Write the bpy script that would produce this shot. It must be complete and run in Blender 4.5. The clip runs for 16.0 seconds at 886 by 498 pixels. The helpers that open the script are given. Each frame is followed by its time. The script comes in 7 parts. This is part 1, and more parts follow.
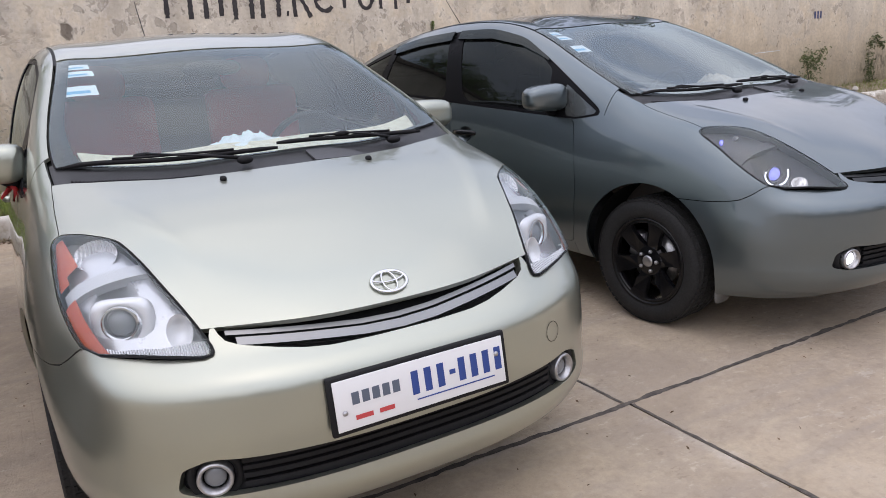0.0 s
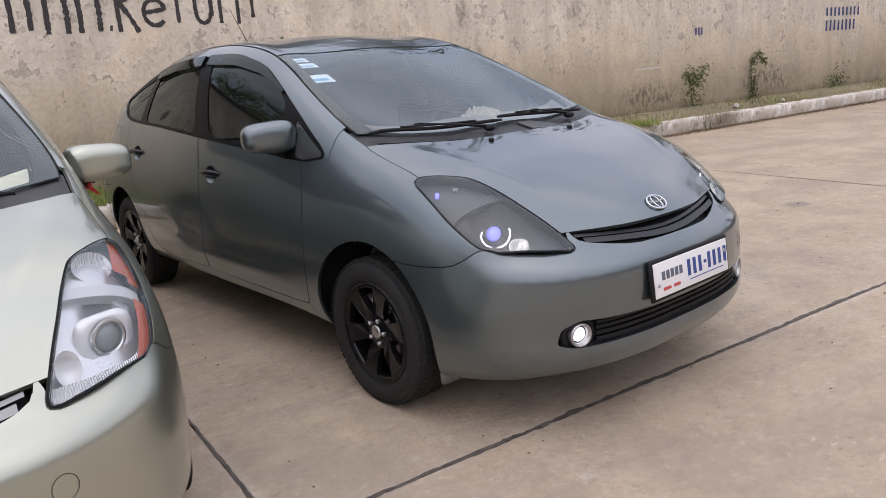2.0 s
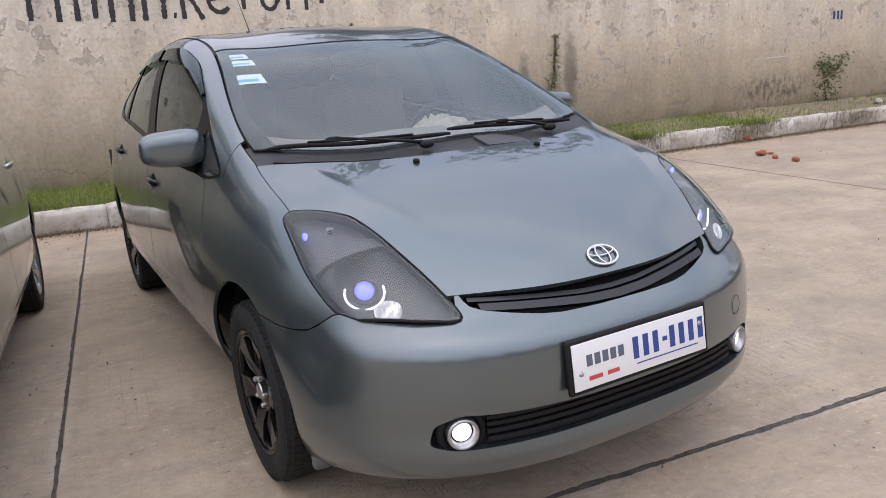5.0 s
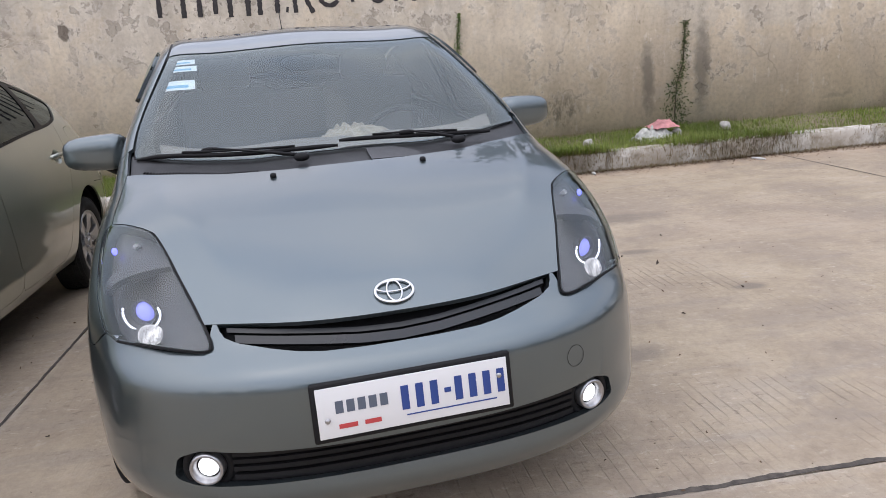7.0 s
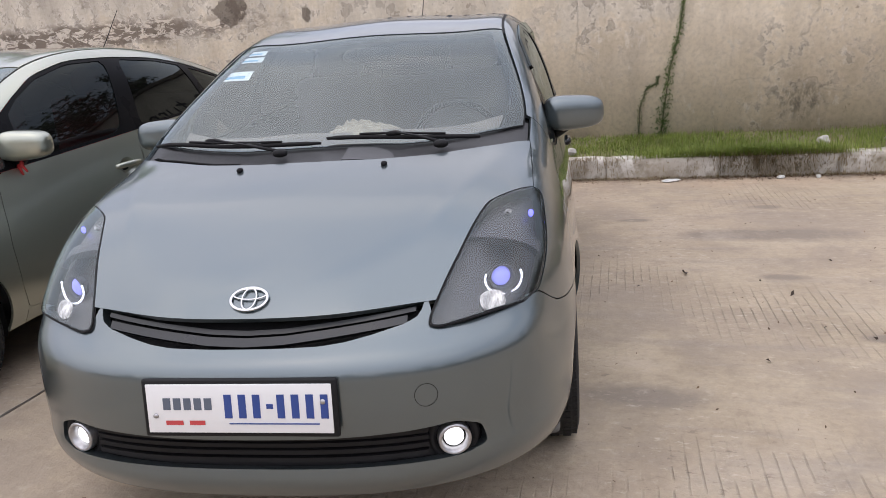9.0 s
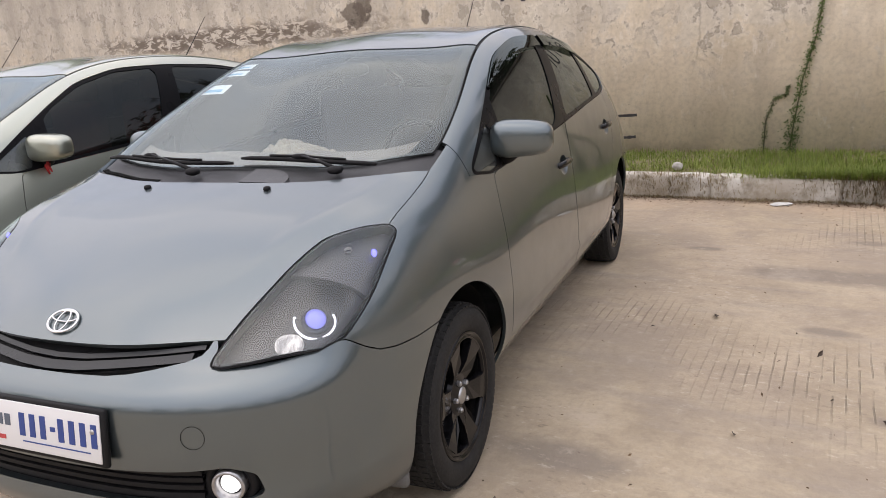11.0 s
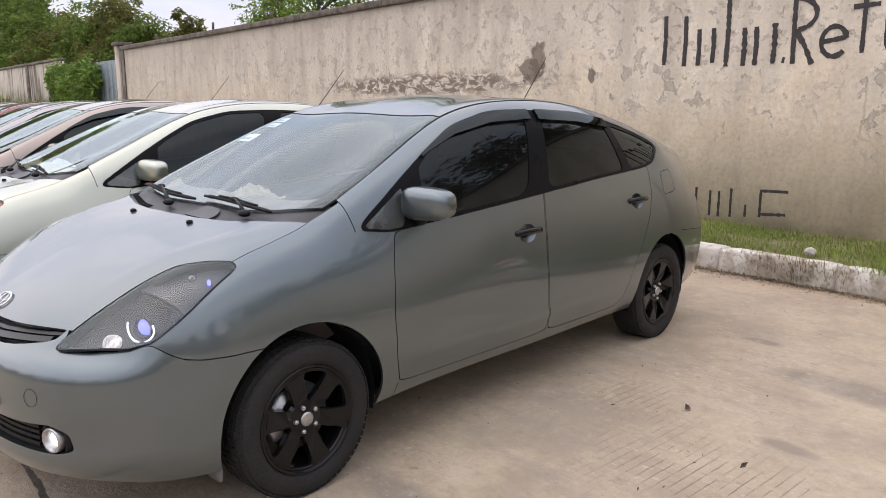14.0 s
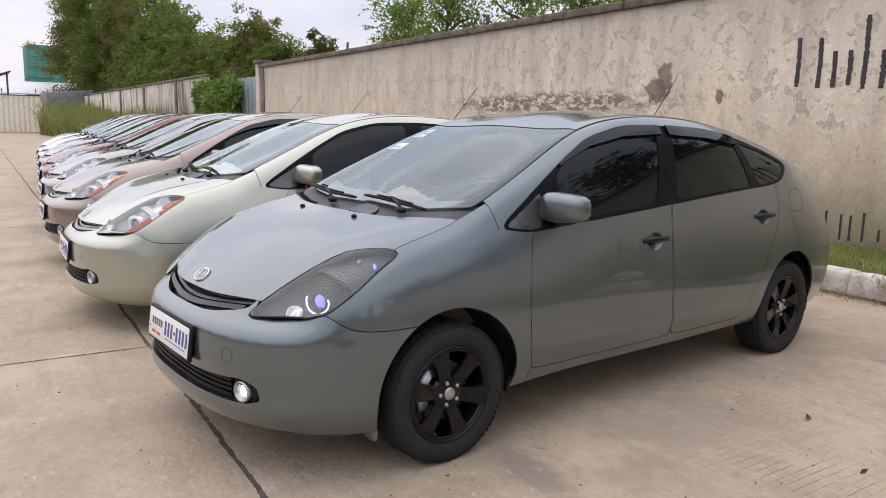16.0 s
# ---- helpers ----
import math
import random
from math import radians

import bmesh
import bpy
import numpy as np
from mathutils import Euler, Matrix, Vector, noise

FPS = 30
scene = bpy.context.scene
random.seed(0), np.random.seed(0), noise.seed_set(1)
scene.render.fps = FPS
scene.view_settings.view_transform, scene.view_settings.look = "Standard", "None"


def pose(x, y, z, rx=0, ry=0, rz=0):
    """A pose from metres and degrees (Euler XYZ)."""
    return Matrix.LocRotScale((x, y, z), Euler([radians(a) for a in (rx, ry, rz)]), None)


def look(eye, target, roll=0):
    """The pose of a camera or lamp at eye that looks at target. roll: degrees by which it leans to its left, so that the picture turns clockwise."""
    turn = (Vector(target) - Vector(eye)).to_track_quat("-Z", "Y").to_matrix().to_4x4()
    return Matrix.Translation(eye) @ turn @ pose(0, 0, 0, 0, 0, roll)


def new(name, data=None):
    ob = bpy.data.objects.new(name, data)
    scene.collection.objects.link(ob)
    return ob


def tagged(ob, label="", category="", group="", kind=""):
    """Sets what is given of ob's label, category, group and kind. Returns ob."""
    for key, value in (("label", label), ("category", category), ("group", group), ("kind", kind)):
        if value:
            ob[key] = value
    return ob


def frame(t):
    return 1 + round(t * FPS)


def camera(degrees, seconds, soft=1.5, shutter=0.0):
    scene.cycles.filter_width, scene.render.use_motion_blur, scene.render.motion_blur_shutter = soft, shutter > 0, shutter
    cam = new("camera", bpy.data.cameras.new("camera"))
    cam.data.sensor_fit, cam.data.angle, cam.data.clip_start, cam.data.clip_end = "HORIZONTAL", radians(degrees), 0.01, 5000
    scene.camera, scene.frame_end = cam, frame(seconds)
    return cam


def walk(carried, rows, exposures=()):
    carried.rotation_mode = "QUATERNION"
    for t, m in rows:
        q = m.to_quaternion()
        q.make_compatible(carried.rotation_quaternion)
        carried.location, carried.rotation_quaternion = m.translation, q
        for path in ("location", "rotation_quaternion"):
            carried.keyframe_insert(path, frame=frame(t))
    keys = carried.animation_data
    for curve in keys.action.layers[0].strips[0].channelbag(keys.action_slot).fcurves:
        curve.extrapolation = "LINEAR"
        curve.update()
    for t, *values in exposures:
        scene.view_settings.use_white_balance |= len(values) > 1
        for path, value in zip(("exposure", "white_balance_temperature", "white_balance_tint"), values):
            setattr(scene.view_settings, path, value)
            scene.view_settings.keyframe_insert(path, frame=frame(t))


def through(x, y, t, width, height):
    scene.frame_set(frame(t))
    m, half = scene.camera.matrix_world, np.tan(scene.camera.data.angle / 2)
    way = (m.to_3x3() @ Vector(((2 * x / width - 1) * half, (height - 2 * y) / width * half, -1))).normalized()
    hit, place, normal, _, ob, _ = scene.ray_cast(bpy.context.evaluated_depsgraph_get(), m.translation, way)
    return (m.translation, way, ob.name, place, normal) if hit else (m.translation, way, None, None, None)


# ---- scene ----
cam = camera(60.7, 16.0, 0.85)
PATH = [
    (0, (-3.515, -2.216, 1.289), (-2.404, -0.629, 0.793), -4.3),
    (0.5, (-3.183, -2.224, 1.276), (-2.036, -0.665, 0.772), -4.4),
    (1, (-2.907, -2.173, 1.299), (-1.72, -0.643, 0.798), -4.3),
    (1.5, (-2.629, -2.271, 1.297), (-1.407, -0.767, 0.804), -4.0),
    (2, (-2.392, -2.336, 1.309), (-1.15, -0.845, 0.826), -4.1),
    (2.5, (-2.157, -2.209, 1.31), (-0.916, -0.717, 0.827), -4.3),
    (3, (-2.063, -2.191, 1.304), (-0.856, -0.672, 0.82), -4.6),
    (3.2, (-1.997, -2.22, 1.303), (-0.811, -0.685, 0.818), -4.7),
    (5.3, (-1.234, -2.314, 1.315), (-0.33, -0.602, 0.813), -3.9),
    (5.5, (-1.123, -2.381, 1.308), (-0.246, -0.655, 0.805), -4.0),
    (6, (-0.816, -2.48, 1.335), (-0.041, -0.706, 0.833), -4.2),
    (6.5, (-0.551, -2.425, 1.337), (0.091, -0.599, 0.834), -4.4),
    (7, (-0.317, -2.542, 1.324), (0.151, -0.664, 0.817), -4.4),
    (7.5, (-0.044, -2.671, 1.354), (0.231, -0.76, 0.833), -4.3),
    (8, (0.176, -2.551, 1.335), (0.233, -0.622, 0.81), -4.4),
    (8.5, (0.422, -2.482, 1.333), (0.283, -0.556, 0.813), -4.2),
    (8.7, (0.571, -2.479, 1.331), (0.366, -0.558, 0.812), -4.2),
    (10.8, (1.61, -2.131, 1.376), (0.871, -0.344, 0.868), -3.6),
    (11, (1.677, -2.058, 1.358), (0.905, -0.282, 0.859), -3.7),
    (11.5, (1.853, -1.956, 1.385), (1.015, -0.202, 0.914), -3.5),
    (12, (2.166, -2.003, 1.391), (1.271, -0.269, 0.953), -3.2),
    (12.5, (2.422, -1.95, 1.402), (1.451, -0.251, 0.989), -2.6),
    (13, (2.567, -1.734, 1.419), (1.48, -0.103, 1.023), -1.6),
    (13.5, (2.744, -1.598, 1.432), (1.52, -0.063, 1.052), -0.6),
    (14, (2.976, -1.571, 1.432), (1.631, -0.138, 1.06), 0.1),
    (14.5, (3.094, -1.739, 1.407), (1.664, -0.388, 1.043), 0.5),
    (15, (3.163, -1.838, 1.404), (1.679, -0.544, 1.052), 0.7),
    (15.5, (3.154, -1.875, 1.398), (1.635, -0.618, 1.06), 0.8),
    (16, (3.141, -1.891, 1.401), (1.594, -0.667, 1.074), 1.2),
]
EXPOSURES = [(0, 0.0, 6620, 18), (2, 0.0, 6830, 20), (3, 0.08, 6600, 19), (5.5, 0.08, 6600, 18), (7, 0.04, 6550, 16), (8.5, 0.06, 6700, 17), (11, 0.12, 7200, 18), (13, 0.21, 7150, 19), (14, 0.24, 7050, 18), (15, 0.15, 7020, 18), (16, 0.10, 7000, 18)]
walk(cam, [(t, look(eye, target, roll)) for t, eye, target, roll in PATH], EXPOSURES)

# ---- light ----
world = bpy.data.worlds.new("overcast_sky")
scene.world = world
world.use_nodes = True
wn, wl = world.node_tree.nodes, world.node_tree.links
wn.clear()
w_out = wn.new("ShaderNodeOutputWorld")
w_bg = wn.new("ShaderNodeBackground")
w_sky = wn.new("ShaderNodeTexSky")
w_sky.sky_type, w_sky.sun_disc = "NISHITA", False
SUN_ELEVATION, SUN_ROTATION = radians(64), radians(212)
w_sky.sun_elevation, w_sky.sun_rotation = SUN_ELEVATION, SUN_ROTATION
w_sky.air_density, w_sky.dust_density = 1.0, 4.0
w_tc = wn.new("ShaderNodeTexCoord")
w_map = wn.new("ShaderNodeMapping")
w_map.inputs["Scale"].default_value = (1.0, 1.0, 2.6)
w_noise = wn.new("ShaderNodeTexNoise")
w_noise.inputs["Scale"].default_value, w_noise.inputs["Detail"].default_value = 2.1, 7.0
w_noise.inputs["Roughness"].default_value = 0.55
w_ramp = wn.new("ShaderNodeValToRGB")
w_ramp.color_ramp.elements[0].position, w_ramp.color_ramp.elements[0].color = 0.33, (3.9, 4.65, 6.0, 1)
w_ramp.color_ramp.elements[1].position, w_ramp.color_ramp.elements[1].color = 0.66, (6.8, 7.05, 7.5, 1)
w_mix = wn.new("ShaderNodeMixRGB")
w_mix.inputs[0].default_value = 0.86
wl.new(w_tc.outputs["Generated"], w_map.inputs[0])
wl.new(w_map.outputs[0], w_noise.inputs["Vector"])
wl.new(w_noise.outputs["Fac"], w_ramp.inputs[0])
wl.new(w_sky.outputs[0], w_mix.inputs[1])
# overcast skies are brighter overhead than at the horizon
w_sep = wn.new("ShaderNodeSeparateXYZ")
wl.new(w_tc.outputs["Generated"], w_sep.inputs[0])
w_up = wn.new("ShaderNodeMapRange")
w_up.inputs["From Min"].default_value, w_up.inputs["From Max"].default_value = 0.05, 1.0
w_up.inputs["To Min"].default_value, w_up.inputs["To Max"].default_value = 1.02, 1.6
wl.new(w_sep.outputs["Z"], w_up.inputs["Value"])
w_lift = wn.new("ShaderNodeMixRGB")
w_lift.blend_type = "MULTIPLY"
w_lift.inputs[0].default_value = 1.0
wl.new(w_ramp.outputs[0], w_lift.inputs[1])
wl.new(w_up.outputs[0], w_lift.inputs[2])
# and towards the veiled sun
w_dot = wn.new("ShaderNodeVectorMath")
w_dot.operation = "DOT_PRODUCT"
wl.new(w_tc.outputs["Generated"], w_dot.inputs[0])
w_dot.inputs[1].default_value = (math.cos(SUN_ELEVATION) * math.sin(SUN_ROTATION), math.cos(SUN_ELEVATION) * math.cos(SUN_ROTATION), math.sin(SUN_ELEVATION))
w_near = wn.new("ShaderNodeMapRange")
w_near.interpolation_type = "SMOOTHSTEP"
w_near.inputs["From Min"].default_value, w_near.inputs["From Max"].default_value = 0.15, 1.0
w_near.inputs["To Min"].default_value, w_near.inputs["To Max"].default_value = 0.86, 1.14
wl.new(w_dot.outputs["Value"], w_near.inputs["Value"])
w_veil = wn.new("ShaderNodeMixRGB")
w_veil.blend_type = "MULTIPLY"
w_veil.inputs[0].default_value = 1.0
wl.new(w_lift.outputs[0], w_veil.inputs[1])
wl.new(w_near.outputs[0], w_veil.inputs[2])
wl.new(w_veil.outputs[0], w_mix.inputs[2])
wl.new(w_mix.outputs[0], w_bg.inputs[0])
w_bg.inputs[1].default_value = 0.163
wl.new(w_bg.outputs[0], w_out.inputs[0])

sun_data = bpy.data.lights.new("sun", "SUN")
sun_data.energy, sun_data.angle, sun_data.color = 0.5, radians(125), (1.0, 0.93, 0.83)
sun = new("sun", sun_data)
sun.matrix_world = look((0, 0, 0), (-math.cos(SUN_ELEVATION) * math.sin(SUN_ROTATION), -math.cos(SUN_ELEVATION) * math.cos(SUN_ROTATION), -math.sin(SUN_ELEVATION)))

# ---- materials ----


class Mat:
    """A node material with short ways to wire its parts."""

    def __init__(self, name, color=(0.5, 0.5, 0.5), rough=0.5, metal=0.0, spec=0.5):
        self.m = bpy.data.materials.new(name)
        self.m.use_nodes = True
        self.n, self.l = self.m.node_tree.nodes, self.m.node_tree.links
        self.bsdf = self.n["Principled BSDF"]
        self.out = self.n["Material Output"]
        self.set("Base Color", (*color, 1))
        self.set("Roughness", rough)
        self.set("Metallic", metal)
        self.set("Specular IOR Level", spec)

    def set(self, key, value):
        if isinstance(value, bpy.types.NodeSocket):
            self.l.new(value, self.bsdf.inputs[key])
        else:
            self.bsdf.inputs[key].default_value = value

    def coord(self, kind="Object", scale=(1, 1, 1), turn=0.0):
        tc, mp = self.n.new("ShaderNodeTexCoord"), self.n.new("ShaderNodeMapping")
        mp.inputs["Scale"].default_value = scale
        mp.inputs["Rotation"].default_value = (0, 0, turn)
        self.l.new(tc.outputs[kind], mp.inputs[0])
        return mp.outputs[0]

    def noise(self, at, scale, detail=6.0, rough=0.55, distort=0.0):
        t = self.n.new("ShaderNodeTexNoise")
        t.inputs["Scale"].default_value, t.inputs["Detail"].default_value = scale, detail
        t.inputs["Roughness"].default_value, t.inputs["Distortion"].default_value = rough, distort
        self.l.new(at, t.inputs["Vector"])
        return t.outputs["Fac"]

    def voronoi(self, at, scale, feature="F1"):
        t = self.n.new("ShaderNodeTexVoronoi")
        t.feature = feature
        t.inputs["Scale"].default_value = scale
        self.l.new(at, t.inputs["Vector"])
        return t.outputs["Distance"]

    def wave(self, at, scale, distort=0.0, detail=2.0, direction="X"):
        t = self.n.new("ShaderNodeTexWave")
        t.bands_direction = direction
        t.inputs["Scale"].default_value, t.inputs["Distortion"].default_value, t.inputs["Detail"].default_value = scale, distort, detail
        self.l.new(at, t.inputs["Vector"])
        return t.outputs["Fac"]

    def ramp(self, fac, *stops):
        r = self.n.new("ShaderNodeValToRGB")
        e = r.color_ramp.elements
        while len(e) < len(stops):
            e.new(0.5)
        for k, (p, c) in enumerate(stops):
            e[k].position = p
            e[k].color = (*c, 1) if isinstance(c, tuple) else (c, c, c, 1)
        self.l.new(fac, r.inputs[0])
        return r.outputs[0]

    def mix(self, fac, a, b, how="MIX"):
        r = self.n.new("ShaderNodeMixRGB")
        r.blend_type = how
        for i, v in enumerate((fac, a, b)):
            if isinstance(v, bpy.types.NodeSocket):
                self.l.new(v, r.inputs[i])
            elif isinstance(v, tuple):
                r.inputs[i].default_value = (*v, 1)
            else:
                r.inputs[i].default_value = v if i == 0 else (v, v, v, 1)
        return r.outputs[0]

    def math(self, how, a, b=0.0):
        r = self.n.new("ShaderNodeMath")
        r.operation = how
        for i, v in enumerate((a, b)):
            if isinstance(v, bpy.types.NodeSocket):
                self.l.new(v, r.inputs[i])
            else:
                r.inputs[i].default_value = v
        return r.outputs[0]

    def bump(self, height, strength=0.3, distance=0.01):
        b = self.n.new("ShaderNodeBump")
        b.inputs["Strength"].default_value, b.inputs["Distance"].default_value = strength, distance
        self.l.new(height, b.inputs["Height"])
        self.set("Normal", b.outputs[0])
        return b.outputs[0]

    def island(self):
        return self.n.new("ShaderNodeNewGeometry").outputs["Random Per Island"]

    def chance(self):
        return self.n.new("ShaderNodeObjectInfo").outputs["Random"]


def paint(name, color, flake=0.25, grime=0.04):
    """Metallic car paint: pigment with flakes under a hard clear coat, and a little road dust low down and in patches."""
    m = Mat(name, color, 0.40, 0.84, 0.5)
    at = m.coord()
    dust = m.noise(at, 2.2, 7, 0.65)
    fl = m.voronoi(at, 900)
    c = m.mix(m.math("MULTIPLY", fl, flake), color, tuple(min(1, v * 1.5 + 0.03) for v in color))
    c = m.mix(m.ramp(dust, (0.48, 0.0), (0.8, grime)), c, (0.40, 0.36, 0.31))
    m.set("Base Color", c)
    m.set("Roughness", m.ramp(m.noise(at, 9, 4), (0.3, 0.29), (0.75, 0.35)))
    m.set("Coat Weight", 1.0)
    m.set("Coat Roughness", m.ramp(dust, (0.4, 0.006), (0.8, 0.03)))
    m.set("Coat IOR", 1.61)
    return m.m


def glazing(name, tint, dust=0.05, haze=(0.5, 0.5, 0.48), ior=1.75, faces=2.0):
    """A pane that lets the tint through, mirrors the surroundings at its surface and carries a film of dust and
    painted-in haze.
    """
    m = Mat(name)
    n, l = m.n, m.l
    n.remove(m.bsdf)
    clear, gloss, mix, fre = n.new("ShaderNodeBsdfTransparent"), n.new("ShaderNodeBsdfGlossy"), n.new("ShaderNodeMixShader"), n.new("ShaderNodeLayerWeight")
    film, both = n.new("ShaderNodeBsdfDiffuse"), n.new("ShaderNodeMixShader")
    clear.inputs[0].default_value = (*tint, 1)
    film.inputs[0].default_value = (*haze, 1)
    gloss.inputs["Roughness"].default_value = 0.015
    gloss.inputs[0].default_value = (0.87, 0.97, 0.97, 1)
    fre.inputs["Blend"].default_value = 0.5
    base = ((ior - 1) / (ior + 1)) ** 2
    mirrored = m.math("ADD", m.math("MULTIPLY", m.math("POWER", fre.outputs["Facing"], 5.0), 1 - base), base)
    l.new(m.ramp(m.noise(m.coord(), 3.0, 5, 0.6), (0.35, dust * 0.5), (0.75, dust * 1.5)), both.inputs[0])
    l.new(clear.outputs[0], both.inputs[1])
    l.new(film.outputs[0], both.inputs[2])
    # clear panes mirror at both faces, smoked ones at the outer face alone
    twice = m.math("DIVIDE", m.math("MULTIPLY", mirrored, faces), m.math("ADD", m.math("MULTIPLY", mirrored, faces - 1.0), 1.0))
    l.new(twice, mix.inputs[0])
    l.new(both.outputs[0], mix.inputs[1])
    l.new(gloss.outputs[0], mix.inputs[2])
    l.new(mix.outputs[0], m.out.inputs[0])
    return m.m


def plain(name, color, rough=0.5, metal=0.0, grain=0.0, scale=60.0, spec=0.5):
    m = Mat(name, color, rough, metal, spec)
    at = m.coord()
    if grain:
        f = m.noise(at, scale, 5)
        m.set("Base Color", m.mix(m.ramp(f, (0.3, 0.0), (0.75, 1.0)), tuple(v * (1 - grain) for v in color), tuple(min(1, v * (1 + grain)) for v in color)))
        m.bump(f, min(1.0, grain), 0.002)
    m.set("Roughness", m.ramp(m.noise(at, 7, 4), (0.3, max(0.02, rough * 0.85)), (0.75, min(1, rough * 1.15))))
    return m.m


def glow(name, color, strength):
    m = Mat(name, color, 0.3)
    m.set("Emission Color", (*color, 1))
    m.set("Emission Strength", strength)
    return m.m


PAINT_GREY = paint("grey_green_paint", (0.119, 0.149, 0.160), 0.2, 0.03)
PAINT_PALE = paint("pale_green_paint", (0.40, 0.418, 0.35), 0.12)
PAINT_BRONZE = paint("bronze_beige_paint", (0.25, 0.205, 0.175))
PAINT_SILVER = paint("silver_paint", (0.27, 0.255, 0.26))
PAINT_MAROON = paint("maroon_paint", (0.13, 0.012, 0.024))
PAINT_WHITE = paint("white_paint", (0.66, 0.67, 0.67), 0.05)
GLASS_CLEAR = glazing("windscreen_glass", (0.85, 0.90, 0.90), 0.05, (0.66, 0.67, 0.66), 1.46, 1.75)
GLASS_DARK = glazing("tinted_glass", (0.045, 0.045, 0.05), 0.015, (0.3, 0.29, 0.27), 1.42, 1.0)
# the grey film here paints in the bright reflection on the small pane
GLASS_SMALL = glazing("quarter_pane_glass", (0.10, 0.105, 0.105), 0.16, (0.34, 0.36, 0.36), 1.5)
LENS_CLEAR = glazing("lamp_lens", (0.94, 0.95, 0.96), 0.022, (0.7, 0.7, 0.7), 1.42, 2.0)
RUBBER = plain("tyre_rubber", (0.020, 0.0198, 0.0198), 0.78, 0, 0.35, 120, 0.3)
BLACK_PLASTIC = plain("black_plastic", (0.010, 0.010, 0.011), 0.55, 0, 0.2, 300, 0.22)
BLACK_GLOSS = plain("black_gloss_trim", (0.008, 0.008, 0.009), 0.30, 0, 0, 60, 0.06)
VISOR = glazing("smoked_visor", (0.06, 0.06, 0.065), 0.02, (0.06, 0.06, 0.06), 1.55, 1.0)
DARK_LINING = plain("dark_lining", (0.008, 0.008, 0.008), 0.9, 0, 0.2, 90, 0.2)
CABIN_GREY = plain("cabin_grey_plastic", (0.16, 0.16, 0.155), 0.7, 0, 0.15, 200)
SEAT_CLOTH = plain("seat_cloth", (0.21, 0.205, 0.20), 0.9, 0, 0.3, 150)
RED_CLOTH = plain("red_cloth", (0.55, 0.06, 0.05), 0.9, 0, 0.3, 150)
DASH_COVER = plain("beige_dash_cover", (0.66, 0.61, 0.47), 0.9, 0, 0.2, 40)
CLOTH = plain("crumpled_cloth", (0.36, 0.31, 0.24), 0.9, 0, 0.3, 40)
CHROME = plain("chrome", (0.62, 0.63, 0.64), 0.10, 1.0)
ALLOY = plain("silver_alloy", (0.46, 0.46, 0.47), 0.32, 0.9)
BLACK_ALLOY = plain("black_alloy", (0.006, 0.006, 0.007), 0.16, 0.0, 0, 60, 0.28)
STEEL = plain("steel", (0.45, 0.45, 0.46), 0.35, 0.9, 0.2, 80)
LAMP_DARK = plain("dark_lamp_bezel", (0.055, 0.052, 0.056), 0.35, 0.0)
LAMP_SMOKE = plain("smoked_lamp_trim", (0.09, 0.09, 0.10), 0.4, 0.2)
LAMP_CHROME = plain("bright_lamp_reflector", (0.60, 0.61, 0.63), 0.30, 0.65)
LAMP_PLATE = plain("pale_lamp_plate", (0.78, 0.78, 0.79), 0.35, 0.3)


def fluted(name, color, scale):
    """Silvered plastic with fine upright flutes."""
    m = Mat(name, color, 0.22, 0.4)
    w = m.math("ADD", m.wave(m.coord(), scale, 0.3, 1.0, "X"), m.math("MULTIPLY", m.wave(m.coord(), scale * 0.4, 0.3, 1.0, "Z"), 0.4))
    m.set("Base Color", m.mix(m.ramp(w, (0.2, 0.0), (1.1, 1.0)), tuple(v * 0.78 for v in color), color))
    m.bump(w, 0.9, 0.004)
    return m.m


LAMP_FLUTED = fluted("fluted_lamp_reflector", (0.84, 0.84, 0.86), 55)
LAMP_GREY = plain("grey_lamp_bezel", (0.50, 0.51, 0.52), 0.35, 0.2)
AMBER = plain("amber_reflector", (0.42, 0.065, 0.018), 0.2)
ORANGE = plain("orange_turn_lens", (0.85, 0.30, 0.06), 0.2)
TAIL_RED = plain("red_tail_lens", (0.35, 0.015, 0.012), 0.15)
HALO = glow("halo_light", (0.80, 0.86, 1.0), 1.8)
BAR_SATIN = plain("worn_grille_bar", (0.27, 0.275, 0.275), 0.36, 1.0)
BAR_DARK = plain("smoked_grille_bar", (0.055, 0.057, 0.059), 0.32, 0.9)


def scattered(name, color, strength):
    """Light scattered by the ribs of a lit reflector."""
    m = Mat(name, (0.35, 0.35, 0.36), 0.3)
    m.set("Emission Color", (*color, 1))
    m.set("Emission Strength", m.math("MULTIPLY", m.ramp(m.noise(m.coord("Object", (1, 1, 0.5)), 70, 5, 0.65), (0.42, 0.04), (0.68, 1.0)), strength))
    return m.m


BEAM = scattered("scattered_beam", (0.97, 0.96, 0.95), 0.95)
FOG_LIT = glow("lit_fog_lamp", (0.93, 0.97, 1.0), 1.4)
COVER_GREY = plain("wiper_cover_plastic", (0.075, 0.076, 0.079), 0.45, 0, 0.2, 200, 0.35)
COWL_BLACK = plain("matt_cowl_plastic", (0.035, 0.035, 0.037), 0.42, 0, 0.2, 200, 0.35)
DASH_DARK = plain("grey_dash_plastic", (0.20, 0.175, 0.155), 0.8, 0, 0.15, 200, 0.2)
BLUE_LED = glow("blue_marker_light", (0.10, 0.11, 1.0), 3.2)
PROJECTOR = glow("projector_lens_glass", (0.30, 0.33, 1.0), 0.6)
